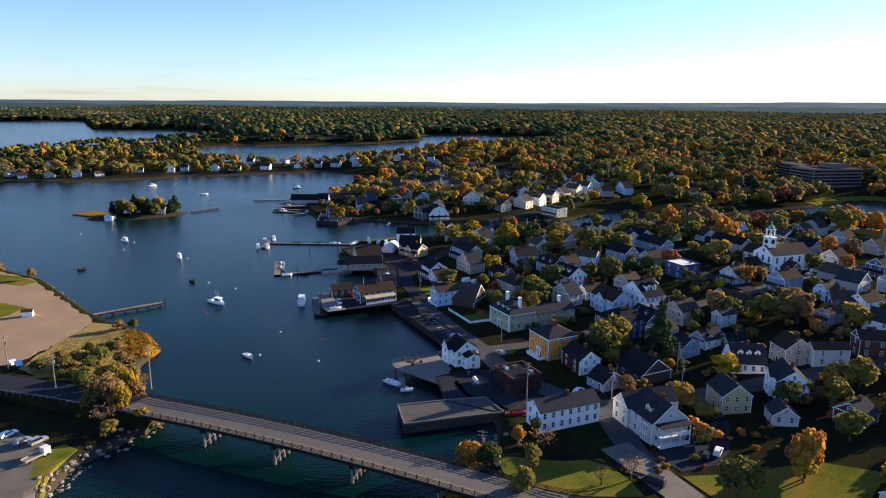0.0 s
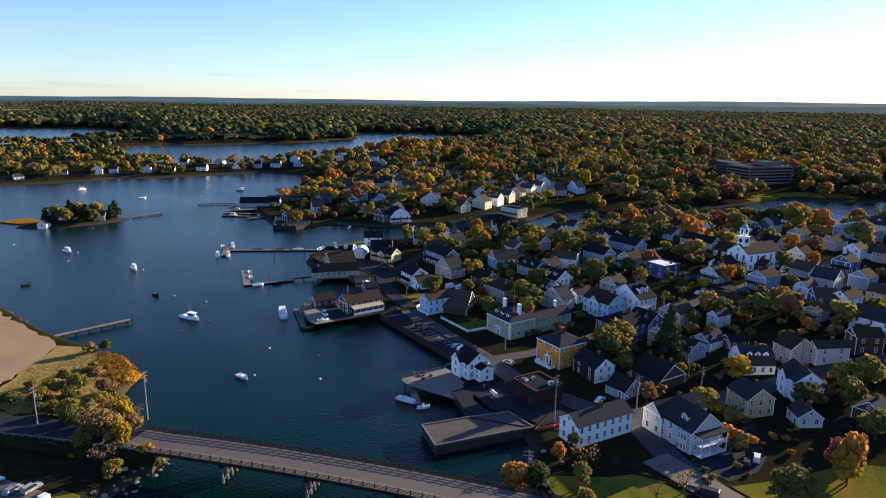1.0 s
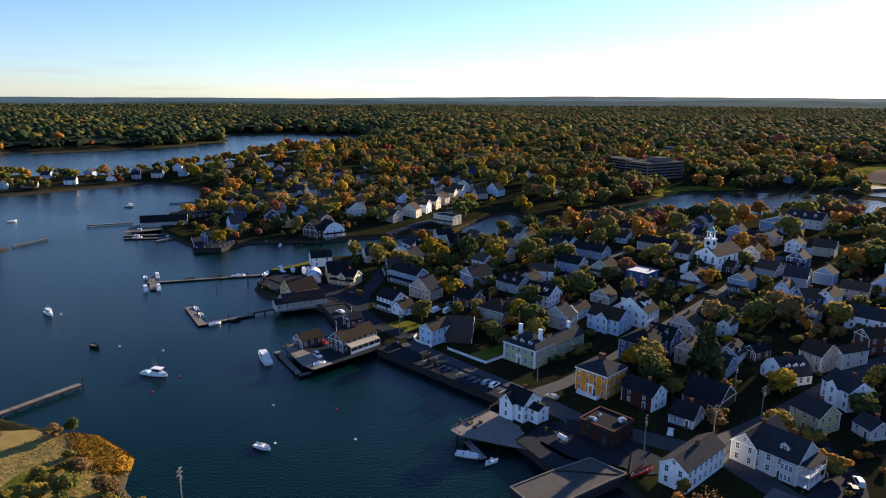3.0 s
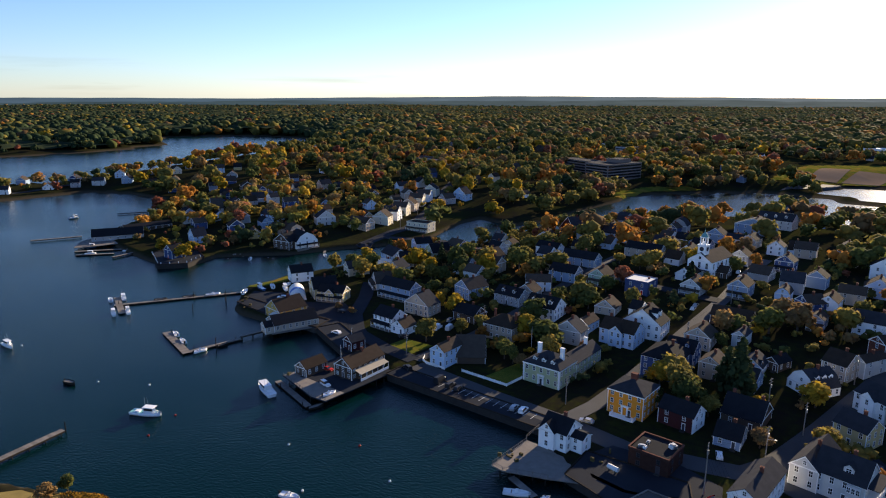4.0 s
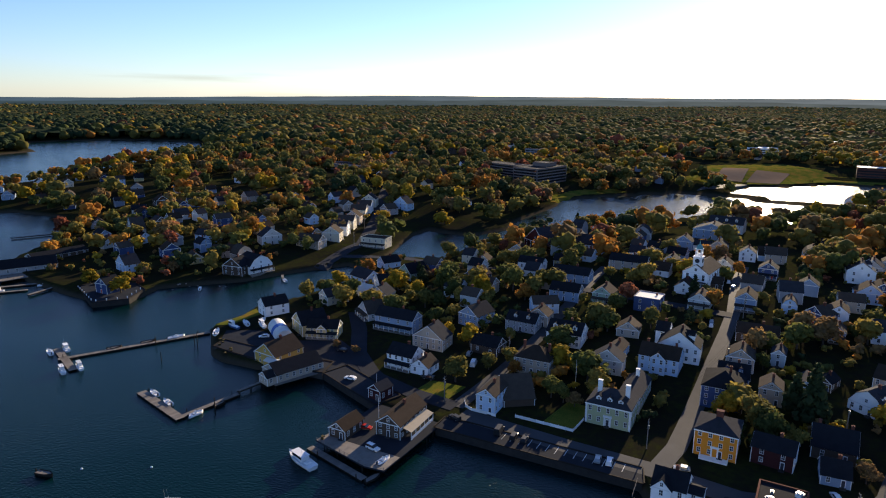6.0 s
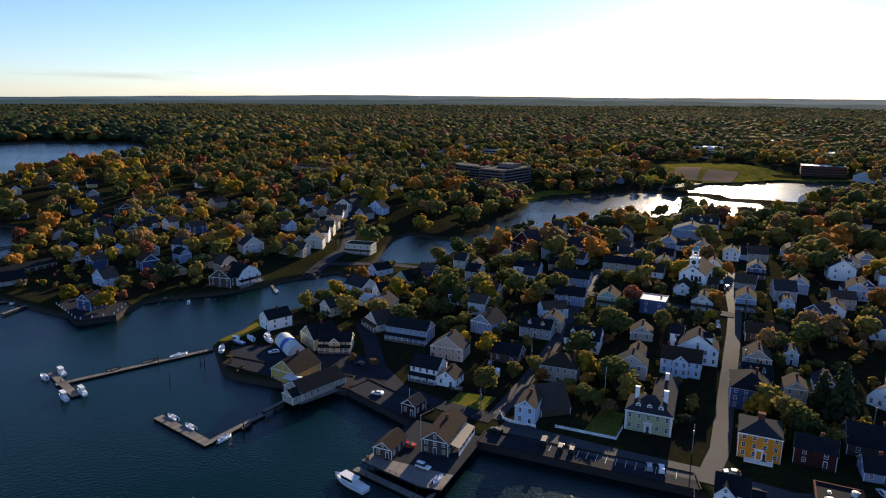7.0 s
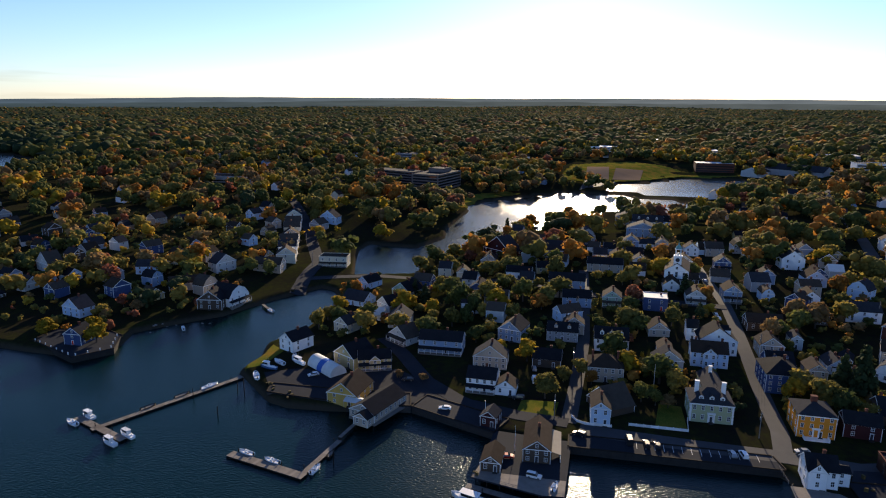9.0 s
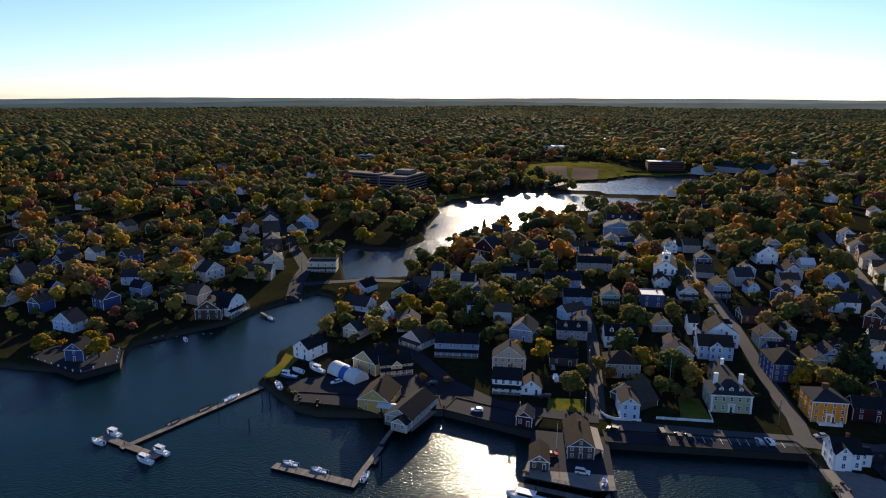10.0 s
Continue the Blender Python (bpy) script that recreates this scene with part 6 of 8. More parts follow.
def dome_tent():
    t = thing("boat_tent", site(151.5, 373.5, 54), "white half-round fabric boat shelter with blue panel", "tent")
    for k in range(5):
        bm = bmesh.new()
        n = 12
        y0, y1 = -9 + k * 3.6, -9 + (k + 1) * 3.6
        a = [bm.verts.new((y0, 4 * math.cos(math.pi * i / n), 4.2 * math.sin(math.pi * i / n))) for i in range(n + 1)]
        b = [bm.verts.new((y1, 4 * math.cos(math.pi * i / n), 4.2 * math.sin(math.pi * i / n))) for i in range(n + 1)]
        for i in range(n):
            bm.faces.new((a[i], a[i + 1], b[i + 1], b[i]))
        if k in (0, 4):
            bm.faces.new(a if k == 0 else b[::-1])
        bmesh.ops.recalc_face_normals(bm, faces=bm.faces)
        part("panel", bm, BLUE_PAINT if k == 2 else ROOF_WHITE, t)


def hospital():
    h = thing("hospital", site(648, 452, -106), "five-storey brick and glass hospital above the pond", "hospital")
    block(h, 34, 58, 17, "flat", 0, DULL_BRICK, ROOF_GREY, chimneys=0, base=4, detail=0)
    for fl in range(5):
        for x0, ln, m in ((-17, 34, pose(0, 0, 0)), (0, 58, pose(17, 29, 0, 0, 0, 90))):
            part("window_band", boxes((-ln / 2 + 1, ln / 2 - 1, -0.12, 0.05, 1.0 + fl * 3.3, 2.9 + fl * 3.3)), glass, h, "long dark ribbon window", m)
    block(h, 20, 20, 21, "flat", 0, DULL_BRICK, ROOF_GREY, at=(-2, 30, 0), chimneys=1, base=4, detail=0, name="tower")
    w = thing("hospital_wing", site(700, 505, -112), "long brick hospital wing with flat roof", "hospital")
    block(w, 60, 22, 13, "flat", 0, DULL_BRICK, ROOF_GREY, chimneys=0, base=4, detail=0)
    for fl in range(4):
        part("window_band", boxes((-28, 28, -0.12, 0.05, 1.0 + fl * 3.2, 2.7 + fl * 3.2)), glass, w, "long dark ribbon window")


mansion(); ochre_house(); wharf_house(); brick_works(); porch_house(); church(); jetty_buildings(); north_wharf(); dome_tent(); hospital()


def town_block(x, y, yaw, w, d, h, wall, roofm, label):
    """A larger flat-roofed building with ribbon windows."""
    b = thing("large_building", site(x, y, yaw), label, "building", "large buildings beyond the ponds")
    block(b, w, d, h, "flat", 0, wall, roofm, chimneys=0, base=4, detail=0)
    for fl in range(max(1, int(h / 3.6))):
        part("window_band", boxes((-w / 2 + 1, w / 2 - 1, -0.15, 0.05, 1.2 + fl * 3.5, 2.9 + fl * 3.5)), glass, b, "dark ribbon window")


for x, y, w, d, h, wl, rf, t in ((960, 84, 54, 30, 13, BRICK, ROOF_WHITE, "brick school with a white roof edge"), (1180, 60, 80, 40, 9, LIGHT_GREY, ROOF_WHITE, "long pale hall with white roof"), (1320, 30, 70, 40, 12, BRICK, ROOF_GREY, "brick block among far trees"),
                                 (1250, 240, 50, 30, 9, WHITE, ROOF_WHITE, "white flat-roofed block among trees"), (925, -116, 44, 26, 15, WHITE, ROOF_GREY, "white block with stair towers beyond the park"), (1120, -140, 60, 40, 10, GREY, ROOF_WHITE, "grey hall with white roof"),
                                 (782, -98, 62, 34, 11, BRICK, ROOF_GREY, "long brick mill at the edge of the town"), (1450, 150, 60, 30, 12, LIGHT_GREY, ROOF_WHITE, "pale block far among trees"), (1500, -120, 80, 40, 12, WHITE, ROOF_WHITE, "white hall far among trees"),
                                 (1150, 0, 70, 24, 11, BRICK, ROOF_WHITE, "brick school wing with flat roof"), (1000, 560, 60, 30, 8, GREY, ROOF_BROWN, "low grey building among woods"), (640, 700, 60, 26, 7, GREY, ROOF_TAN, "low school building among the woods"),
                                 (900, 900, 50, 30, 7, GREY, ROOF_TAN, "low tan building among woods")):
    town_block(x, y, -92, w, d, h, wl, rf, t)


house(925, -8, -129, 92, 34, 8, "side", GREY, ROOF_GREY, "great grey hall with a broad pale roof", rise=7, chimneys=0, detail=-1, name="hall", category="building")
house(930, 40, -129, 30, 26, 8, "front", LIGHT_GREY, ROOF_TAN, "hall front with a broad pale gable", rise=6, chimneys=0, detail=-1, name="hall", category="building")
# shingled terrace by the pond
for k in range(4):
    house(424 + 33 * k, 226 + 3 * k - 9 * (k % 2), -95, 24, 14, 6.5, "side" if k % 2 else "front", (BLUE_GREY, LIGHT_GREY)[k % 2], ROOF_GREY, "long shingled terrace house by the mill pond", rise=4.5, chimneys=1, detail=1, dormers=3 if k % 2 else 0, group="terrace by the pond")


# ---- boats, cars, poles ----
def hull_mesh(L, W, H, key, material, deck):
    def make():
        bm = bmesh.new()
        secs = []
        for i in range(9):
            u = i / 8
            w = W / 2 * (1 - max(0, (u - 0.45) / 0.55) ** 2.2) * (0.86 + 0.14 * min(1, u * 3))
            x, sheer = -L / 2 + L * u, H * (1 + 0.45 * max(0, u - 0.3))
            w = max(w, 0.03)
            secs.append([bm.verts.new(c) for c in ((x, -w, sheer), (x - 0.02 * L * u, -w * 0.86, 0.12), (x - 0.05 * L * u, 0, -0.35), (x - 0.02 * L * u, w * 0.86, 0.12), (x, w, sheer), (x, w * 0.9, sheer - 0.25), (x, 0, sheer - 0.22), (x, -w * 0.9, sheer - 0.25))])
        for a, b in zip(secs, secs[1:]):
            for k in range(8):
                f = bm.faces.new((a[k], b[k], b[(k + 1) % 8], a[(k + 1) % 8]))
                f.material_index = 1 if k in (5, 6) else 0
                f.smooth = k < 4
        bm.faces.new(secs[0][::-1]); bm.faces.new(secs[-1])
        bmesh.ops.recalc_face_normals(bm, faces=bm.faces)
        return mesh_of(bm, "hull", material, deck)
    return shared(("hull", L, W, H, key), make)


_boat_n = [0]


def boat(x, y, yaw, L, kind, label, z=0.0):
    """kind: cruiser, lobster, skiff, open, inflatable."""
    b = thing("boat", pose(x, y, z, 0, 0, yaw), label, "boat", "boats in the harbour")
    W, H = L * (0.3 if L > 7 else 0.36), 0.75 + L * 0.045
    hm = {"lobster": HULL_WHITE, "skiff": DARK_TIMBER, "blue": HULL_BLUE, "inflatable": RUBBER}.get(kind, HULL_WHITE)
    part("hull", hull_mesh(L, W, H, kind, hm, HULL_TEAL if kind == "lobster" else (TIMBER if kind == "skiff" else HULL_WHITE)), None, b)
    if kind in ("cruiser", "lobster", "blue"):
        c0, c1, ch = (-0.02 * L, 0.26 * L, 1.9) if kind != "cruiser" else (-0.18 * L, 0.2 * L, 1.7)
        cab = bmesh.new()
        w = W * 0.36
        ring0 = [(c0, -w), (c1, -w * 0.85), (c1 + 0.08 * L, 0), (c1, w * 0.85), (c0, w)]
        lo = [cab.verts.new((px, py, H * 0.85)) for px, py in ring0]
        hi = [cab.verts.new((px * 0.94 - 0.02 * L, py * 0.9, H * 0.9 + ch)) for px, py in ring0]
        cab.faces.new(hi); cab.faces.new(lo[::-1])
        for i in range(5):
            cab.faces.new((lo[i], lo[(i + 1) % 5], hi[(i + 1) % 5], hi[i]))
        bmesh.ops.recalc_face_normals(cab, faces=cab.faces)
        cb = part("cabin", cab, HULL_WHITE, b)
        part("side_window", boxes((c0 + 0.15, c1 - 0.1, -w * 0.98, w * 0.98, H * 0.9 + ch * 0.5, H * 0.9 + ch * 0.86)), glass, cb)
        part("roof", boxes((c0 - 0.5, c1 + 0.05 * L, -w * 1.02, w * 1.02, H * 0.9 + ch + 0.003, H * 0.9 + ch + 0.1)), HULL_WHITE, cb)
        m_ = bmesh.new(); tube(m_, (c0, 0, H + ch), (c0 - 0.1, 0, H + ch + (3.4 if kind == "lobster" else 1.6)), 0.07, 0.035, 6)
        part("mast", m_, METAL, b)
        m_ = bmesh.new(); tube(m_, (c0 + 0.8, w * 0.6, H + ch), (c0 + 0.3, w * 0.6, H + ch + 2.8), 0.035, 0.015, 5)
        part("antenna", m_, METAL, b)
        part("engine_box", boxes((-0.34 * L, -0.2 * L, -w * 0.6, w * 0.6, H * 0.7, H * 0.7 + 0.55)), TRIM, b)
    else:
        for k in (-0.22, 0.08):
            part("thwart", boxes((k * L, k * L + 0.28, -W * 0.4, W * 0.4, H * 0.82, H * 0.82 + 0.06)), TIMBER, b)
        if kind == "open":
            part("console", boxes((-0.06 * L, 0.06 * L, -0.35, 0.35, H * 0.75, H + 0.75)), HULL_WHITE, b)
            part("windscreen", boxes((0.06 * L + 0.01, 0.06 * L + 0.05, -0.33, 0.33, H + 0.5, H + 1.05)), glass, b)
        part("outboard", boxes((-L / 2 - 0.35, -L / 2 + 0.05, -0.18, 0.18, H * 0.5, H + 0.45)), RUBBER, b)
    return b


boat(39.8, 240.0, -72, 6.0, "open", "small white open motorboat on a mooring")
boat(39.7, 313.6, -62, 11.0, "lobster", "white lobster boat with teal deck on a mooring")
boat(34.3, 358.0, -80, 6.0, "skiff", "dark wooden skiff on a mooring")
boat(34.0, 416.5, -88, 9.0, "cruiser", "small white cabin boat on a mooring")
boat(6.9, 480.6, -70, 9.5, "cruiser", "white cabin cruiser on a mooring")
boat(-17.4, 409.3, 20, 4.5, "skiff", "small dark skiff on a mooring")
boat(43.6, 777.9, 15, 8.5, "cruiser", "white motor yacht far out on the harbour")
boat(85, 690, 0, 7.0, "open", "small white boat off the far shore")
boat(180, 700, 10, 9.0, "blue", "blue and white boat off the north shore")
boat(75.8, 298.5, 73, 13.0, "cruiser", "white cabin cruiser lying beside the jetty")
boat(78.3, 274.2, -16, 5.5, "skiff", "small grey skiff beside the jetty float")
boat(84.5, 274.6, -12, 5.0, "open", "upturned white skiff on the jetty", z=2.3)
boat(78.5, 194.5, -65, 7.5, "open", "white outboard boat at the pale float")
boat(80.5, 187.5, -20, 4.2, "open", "white dinghy at the pale float")
boat(91.0, 447.0, 69, 6.5, "open", "white outboard boat at the cross float")
boat(96.6, 444.8, 69, 7.0, "cruiser", "small cabin boat at the cross float")
boat(81.6, 424.2, 69, 7.5, "cruiser", "white cabin boat at the end of the float")
boat(87.4, 421.8, 69, 7.5, "cruiser", "white cabin boat at the end of the float")
boat(107.5, 427.6, -28, 6.0, "skiff", "narrow grey skiff alongside the long float")
boat(119.5, 421.2, -28, 6.0, "skiff", "low wooden workboat alongside the float")
boat(129.5, 415.3, -28, 7.5, "open", "white open boat near the shore end")
boat(85.6, 375.5, 75, 6.0, "open", "small white boat beside the wide float")
boat(82.8, 365.0, 75, 6.0, "open", "small grey boat beside the wide float")
boat(81.5, 349.3, -10, 5.5, "open", "white outboard at the corner of the float")
boat(91, 347.9, -9, 4.4, "skiff", "small skiff by the gangway")
boat(225.5, 436.5, 55, 6.5, "open", "white boat moored in the creek")
boat(189, 466, 40, 5.0, "open", "white boat under the creek bank")
boat(124.5, 379, 60, 9.0, "skiff", "old wooden work barge at the boatyard")
boat(138, 399, 35, 7.0, "open", "laid-up boat under a pale cover", z=2.8)
boat(147, 398, 80, 8.0, "blue", "blue and white boat on the hard", z=2.8)
boat(153, 396, 60, 7.0, "open", "laid-up white boat on the hard", z=2.9)
boat(155, 388, 60, 8.0, "cruiser", "laid-up cabin boat with red bottom", z=2.9)
boat(160, 392, 20, 6.0, "open", "laid-up white dinghy on the grass", z=2.9)
boat(150, 548, -30, 6.0, "open", "white boat by the north floats")
boat(130, 557, -35, 7.0, "cruiser", "cabin boat at the north floats")
boat(139, 577, -32, 8.0, "blue", "dark blue boat beside the long shed")
for k, (bx, by) in enumerate(((45.5, 306), (41.5, 352), (44, 240), (38, 413), (12, 476), (57, 262), (33, 300), (-20, 520), (5, 455), (62, 225), (52, 335), (30, 185), (70, 245))):
    bu = thing("buoy", pose(bx, by, 0.05), "round mooring buoy floating on the water", "buoy", "mooring buoys")
    bm = bmesh.new(); bmesh.ops.create_icosphere(bm, subdivisions=2, radius=0.38)
    part("float", bm, TRIM if k % 6 else RED_PAINT, bu)
    bm = bmesh.new(); tube(bm, (0, 0, 0.3), (0, 0, 0.75), 0.06, 0.05, 6)
    part("ring", bm, METAL, bu)

CAR_PAINT = {"white": HULL_WHITE, "dark": mat("black_car_paint", (0.02, 0.022, 0.025), 0.4, 0.05, 1, 4, 0, spec=0.25), "silver": mat("silver_car_paint", (0.4, 0.41, 0.42), 0.3, 0.05, 1, 4, 0, metal=0.5),
             "blue": HULL_BLUE, "red": RED_PAINT}


def car_body(kind, paint):
    L, W = (4.6, 1.8) if kind != "van" else (5.6, 2.05)
    prof = {"car": ((-2.3, 0.85, 0.9), (-1.5, 0.98, 1.42), (0.3, 0.98, 1.45), (1.1, 0.95, 0.98), (2.3, 0.72, 0.75)),
            "suv": ((-2.3, 1.0, 1.6), (-2.0, 1.05, 1.75), (0.4, 1.05, 1.75), (1.1, 1.02, 1.1), (2.3, 0.9, 0.92)),
            "van": ((-2.8, 1.2, 2.3), (-2.6, 1.3, 2.4), (1.2, 1.3, 2.4), (2.0, 1.25, 1.4), (2.8, 1.0, 1.05))}[kind]
    bm = bmesh.new()
    secs = []
    for x, belt, top in prof:
        w = W / 2
        secs.append([bm.verts.new(c) for c in ((x, -w, 0.32), (x, -w, belt), (x, -w * 0.8, top), (x, w * 0.8, top), (x, w, belt), (x, w, 0.32))])
    for a, b in zip(secs, secs[1:]):
        for k in range(5):
            f = bm.faces.new((a[k], b[k], b[k + 1], a[k + 1]))
            f.material_index = 1 if k in (1, 3) and (a[2].co.z > a[1].co.z + 0.25) and (kind != "van" or a[0].co.x > 0) else 0
        bm.faces.new((a[5], b[5], b[0], a[0]))
    # windscreen
    bm.faces.new(secs[0]); bm.faces.new(secs[-1][::-1])
    for f in bm.faces:
        c = f.calc_center_median()
        if abs(f.normal.x) < 2 and prof[2][0] < c.x < prof[3][0] and abs(c.y) < 0.1:
            f.material_index = 1
    bmesh.ops.recalc_face_normals(bm, faces=bm.faces)
    return mesh_of(bm, "body", CAR_PAINT[paint], glass)


def car(x, y, yaw, kind, paint, label, z=None):
    c = thing("car", pose(x, y, (ground_z(x, y) + 0.2) if z is None else z, 0, 0, yaw), label, "car" if kind != "van" else "van", "parked vehicles")
    part("body", shared(("car", kind, paint), lambda: car_body(kind, paint)), None, c)
    wh = shared(("wheel",), lambda: mesh_of(tube(bmesh.new(), (0, -0.11, 0), (0, 0.11, 0), 0.33, 0.33, 12), "tyre", RUBBER))
    rm = shared(("rim",), lambda: mesh_of(tube(bmesh.new(), (0, -0.12, 0), (0, 0.12, 0), 0.2, 0.2, 10), "rim", METAL))
    lamp = shared(("headlight",), lambda: mesh_of(boxes((-0.03, 0.03, -0.18, 0.18, -0.07, 0.07)), "headlight", TRIM))
    half, side = (1.4, 0.82) if kind != "van" else (1.75, 0.94)
    for sx in (-half, half):
        for sy in (-side, side):
            t = part("wheel", wh, None, c, m=pose(sx, sy, 0.33))
            part("rim", rm, None, t)
    for sy in (-0.6, 0.6):
        part("headlight", lamp, None, c, m=pose(2.3 if kind != "van" else 2.8, sy, 0.66))
    return c


car(115.2, 219.2, 8, "car", "silver", "silver saloon parked on the wharf")
car(115.4, 215.8, 8, "suv", "white", "white estate car parked on the wharf")
car(116.5, 251.5, 5, "van", "dark", "dark van with pale roof on the wharf")
car(115.5, 246, 5, "suv", "dark", "dark car parked on the wharf")
car(115.5, 242.5, 5, "car", "dark", "black car parked on the wharf")
car(117.5, 268, 70, "suv", "dark", "dark car parked beside the wharf building")
car(122.0, 196.5, 100, "car", "silver", "pale car at the kerb of the waterfront street")
car(127.2, 157.6, 20, "car", "white", "white car parked by the street")
car(132.0, 110.8, 30, "car", "dark", "black saloon in the yard")
car(136.2, 110.6, 30, "suv", "white", "white car in the yard")
car(110.5, 107.5, 115, "van", "dark", "dark pickup on the sunlit lane")
car(151.5, 126.3, 100, "car", "silver", "grey car beside the yellow house")
car(147.0, 121.0, 20, "car", "dark", "black car behind the porch house")
car(88.4, 281.0, -100, "suv", "white", "white car on the jetty", z=2.65)
car(98.0, 290.5, -80, "car", "red", "small red car by the shack", z=2.65)
car(144.0, 376.4, 130, "car", "white", "white car in the boatyard")
car(156.7, 351, 60, "car", "silver", "silver car by the yellow house")
car(148, 337, 100, "car", "dark", "dark car beside the planting")
car(126.5, 317, 95, "car", "white", "white car at the basin wall")
car(157.8, 286.5, 10, "van", "white", "white van in a back yard")
car(160.5, 281.8, 15, "van", "white", "white delivery van in a back yard")
car(168.5, 287.5, 10, "suv", "silver", "silver car in a back yard")
car(141.0, 291.3, 95, "suv", "dark", "dark car in the drive")
car(238, 203, 5, "car", "white", "white car parked at the street corner")
car(243, 203.5, 5, "car", "silver", "silver car parked at the street corner")
car(300, 200, 5, "car", "silver", "silver car outside the meeting house")
car(308, 203, 5, "suv", "white", "white car outside the meeting house")
car(-27.7, 197.3, 40, "car", "silver", "silver car in the lot by the bridge")
car(-23.9, 195.6, 35, "suv", "silver", "pale estate car in the lot")
car(-31.5, 203.6, 35, "car", "white", "white car in the lot by the bridge")
tr = thing("truck", pose(-23.6, 186.2, ground_z(-23.6, 186.2) + 0.2, 0, 0, 35), "white flatbed truck with an open bed", "truck")
part("cab", prism(bmesh.new(), [(1.4, -1.0), (3.2, -0.95), (3.2, 0.95), (1.4, 1.0)], 0.5, 2.4), HULL_WHITE, tr)
part("windscreen", boxes((3.2, 3.24, -0.8, 0.8, 1.4, 2.2)), glass, tr)
part("bed", boxes((-3.4, 1.3, -1.1, 1.1, 0.8, 0.95), (-3.4, 1.3, -1.1, -1.0, 0.95, 1.3), (-3.4, 1.3, 1.0, 1.1, 0.95, 1.3)), TIMBER, tr)
for sx in (-2.4, 2.3):
    for sy in (-0.95, 0.95):
        part("wheel", tube(bmesh.new(), (sx, sy - 0.13, 0.42), (sx, sy + 0.13, 0.42), 0.42, 0.42, 12), RUBBER, tr)
for kx, km, kl in ((-36, TRIM, "white"), (-34, BLUE_PAINT, "blue")):
    dm = thing("dumpster", pose(kx, 262 - (kx + 36), ground_z(kx, 262) + 0.15, 0, 0, 20), kl + " steel refuse container by the sand lot", "container", "containers by the lot")
    part("body", boxes((-1.0, 1.0, -0.8, 0.8, 0.1, 1.6)), km, dm)
    part("lid", boxes((-1.05, 1.05, -0.85, 0.85, 1.603, 1.72)), km, dm)
ks = thing("hut", pose(-36, 319, ground_z(-36, 319) + 0.1, 0, 0, -10), "small white hut with low roof on the sand", "hut")
block(ks, 4.0, 2.6, 2.3, "side", 0.7, TRIM, ROOF_TAN, chimneys=0, base=0.3, detail=0)


def utility_pole(x, y, h, turn, label="weathered wooden utility pole with crossarm", z=None, lamp=False):
    p = thing("utility_pole", pose(x, y, ground_z(x, y) if z is None else z, 0, 0, turn), label, "pole", "utility poles")
    part("shaft", tube(bmesh.new(), (0, 0, -0.8), (0, 0, h), 0.2, 0.13, 8), TIMBER, p)
    for k in (0.5, 1.5):
        part("crossarm", boxes((-1.3, 1.3, -0.06, 0.06, h - k - 0.12, h - k)), TIMBER, p)
        for s in ((-1.1, -0.5, 0.5, 1.1) if k < 1 else ()):
            part("insulator", shared(("insulator",), lambda: mesh_of(tube(bmesh.new(), (0, 0, 0), (0, 0, 0.22), 0.06, 0.04, 6), "insulator", METAL)), None, p, m=pose(s, 0, h - k))
    part("transformer", tube(bmesh.new(), (0.42, 0, h - 3.4), (0.42, 0, h - 2.3), 0.28, 0.28, 10), METAL, p)
    if lamp:
        part("lamp_arm", tube(bmesh.new(), (0, 0, h - 4), (0, -2.0, h - 3.4), 0.05, 0.04, 6), METAL, p)
        part("lamp_head", boxes((-0.15, 0.15, -2.5, -1.9, h - 3.5, h - 3.35)), METAL, p)
    return Vector((x, y, (ground_z(x, y) if z is None else z) + h))


def wires(a, b, n=3, sag=1.0, spread=0.9):
    w = thing("power_line", Matrix(), "thin sagging overhead wires between two poles", "cable", "overhead wires")
    d = (b - a).normalized()
    side = Vector((-d.y, d.x, 0))
    for k in range(n):
        o = side * (k - (n - 1) / 2) * spread - Vector((0, 0, 0.4))
        bm = bmesh.new()
        pts = [a.lerp(b, u / 8) + o - Vector((0, 0, sag * 4 * (u / 8) * (1 - u / 8))) for u in range(9)]
        cord(bm, pts, 0.02)
        part("wire", bm, WIRE, w)


P = [utility_pole(5.5, 216, 14, 40, z=4.9), utility_pole(-21, 226, 12, 40, lamp=True, z=4.9), utility_pole(-37, 259, 12, 30), utility_pole(79, 136, 12, -40),
     utility_pole(105.5, 155, 15, 10), utility_pole(131, 146.5, 12, -10, lamp=True), utility_pole(166, 154, 11, -10), utility_pole(129.5, 208, 10, 0),
     utility_pole(200, 192.5, 10, 0), utility_pole(255, 191.5, 10, 0), utility_pole(127, 277, 10, 0), utility_pole(172, 271.5, 10, 0), utility_pole(230, 271, 10, 0),
     utility_pole(155, 141.5, 11, -10), utility_pole(200, 134.5, 11, -10), utility_pole(250, 128, 11, -10), utility_pole(310, 447, 10, 30), utility_pole(360, 473, 10, 30)]
for a, b in ((0, 1), (3, 4), (4, 5), (5, 13), (13, 14), (14, 15), (7, 8), (8, 9), (10, 11), (11, 12), (16, 17)):
    wires(P[a], P[b], 3 if a != 3 else 5)
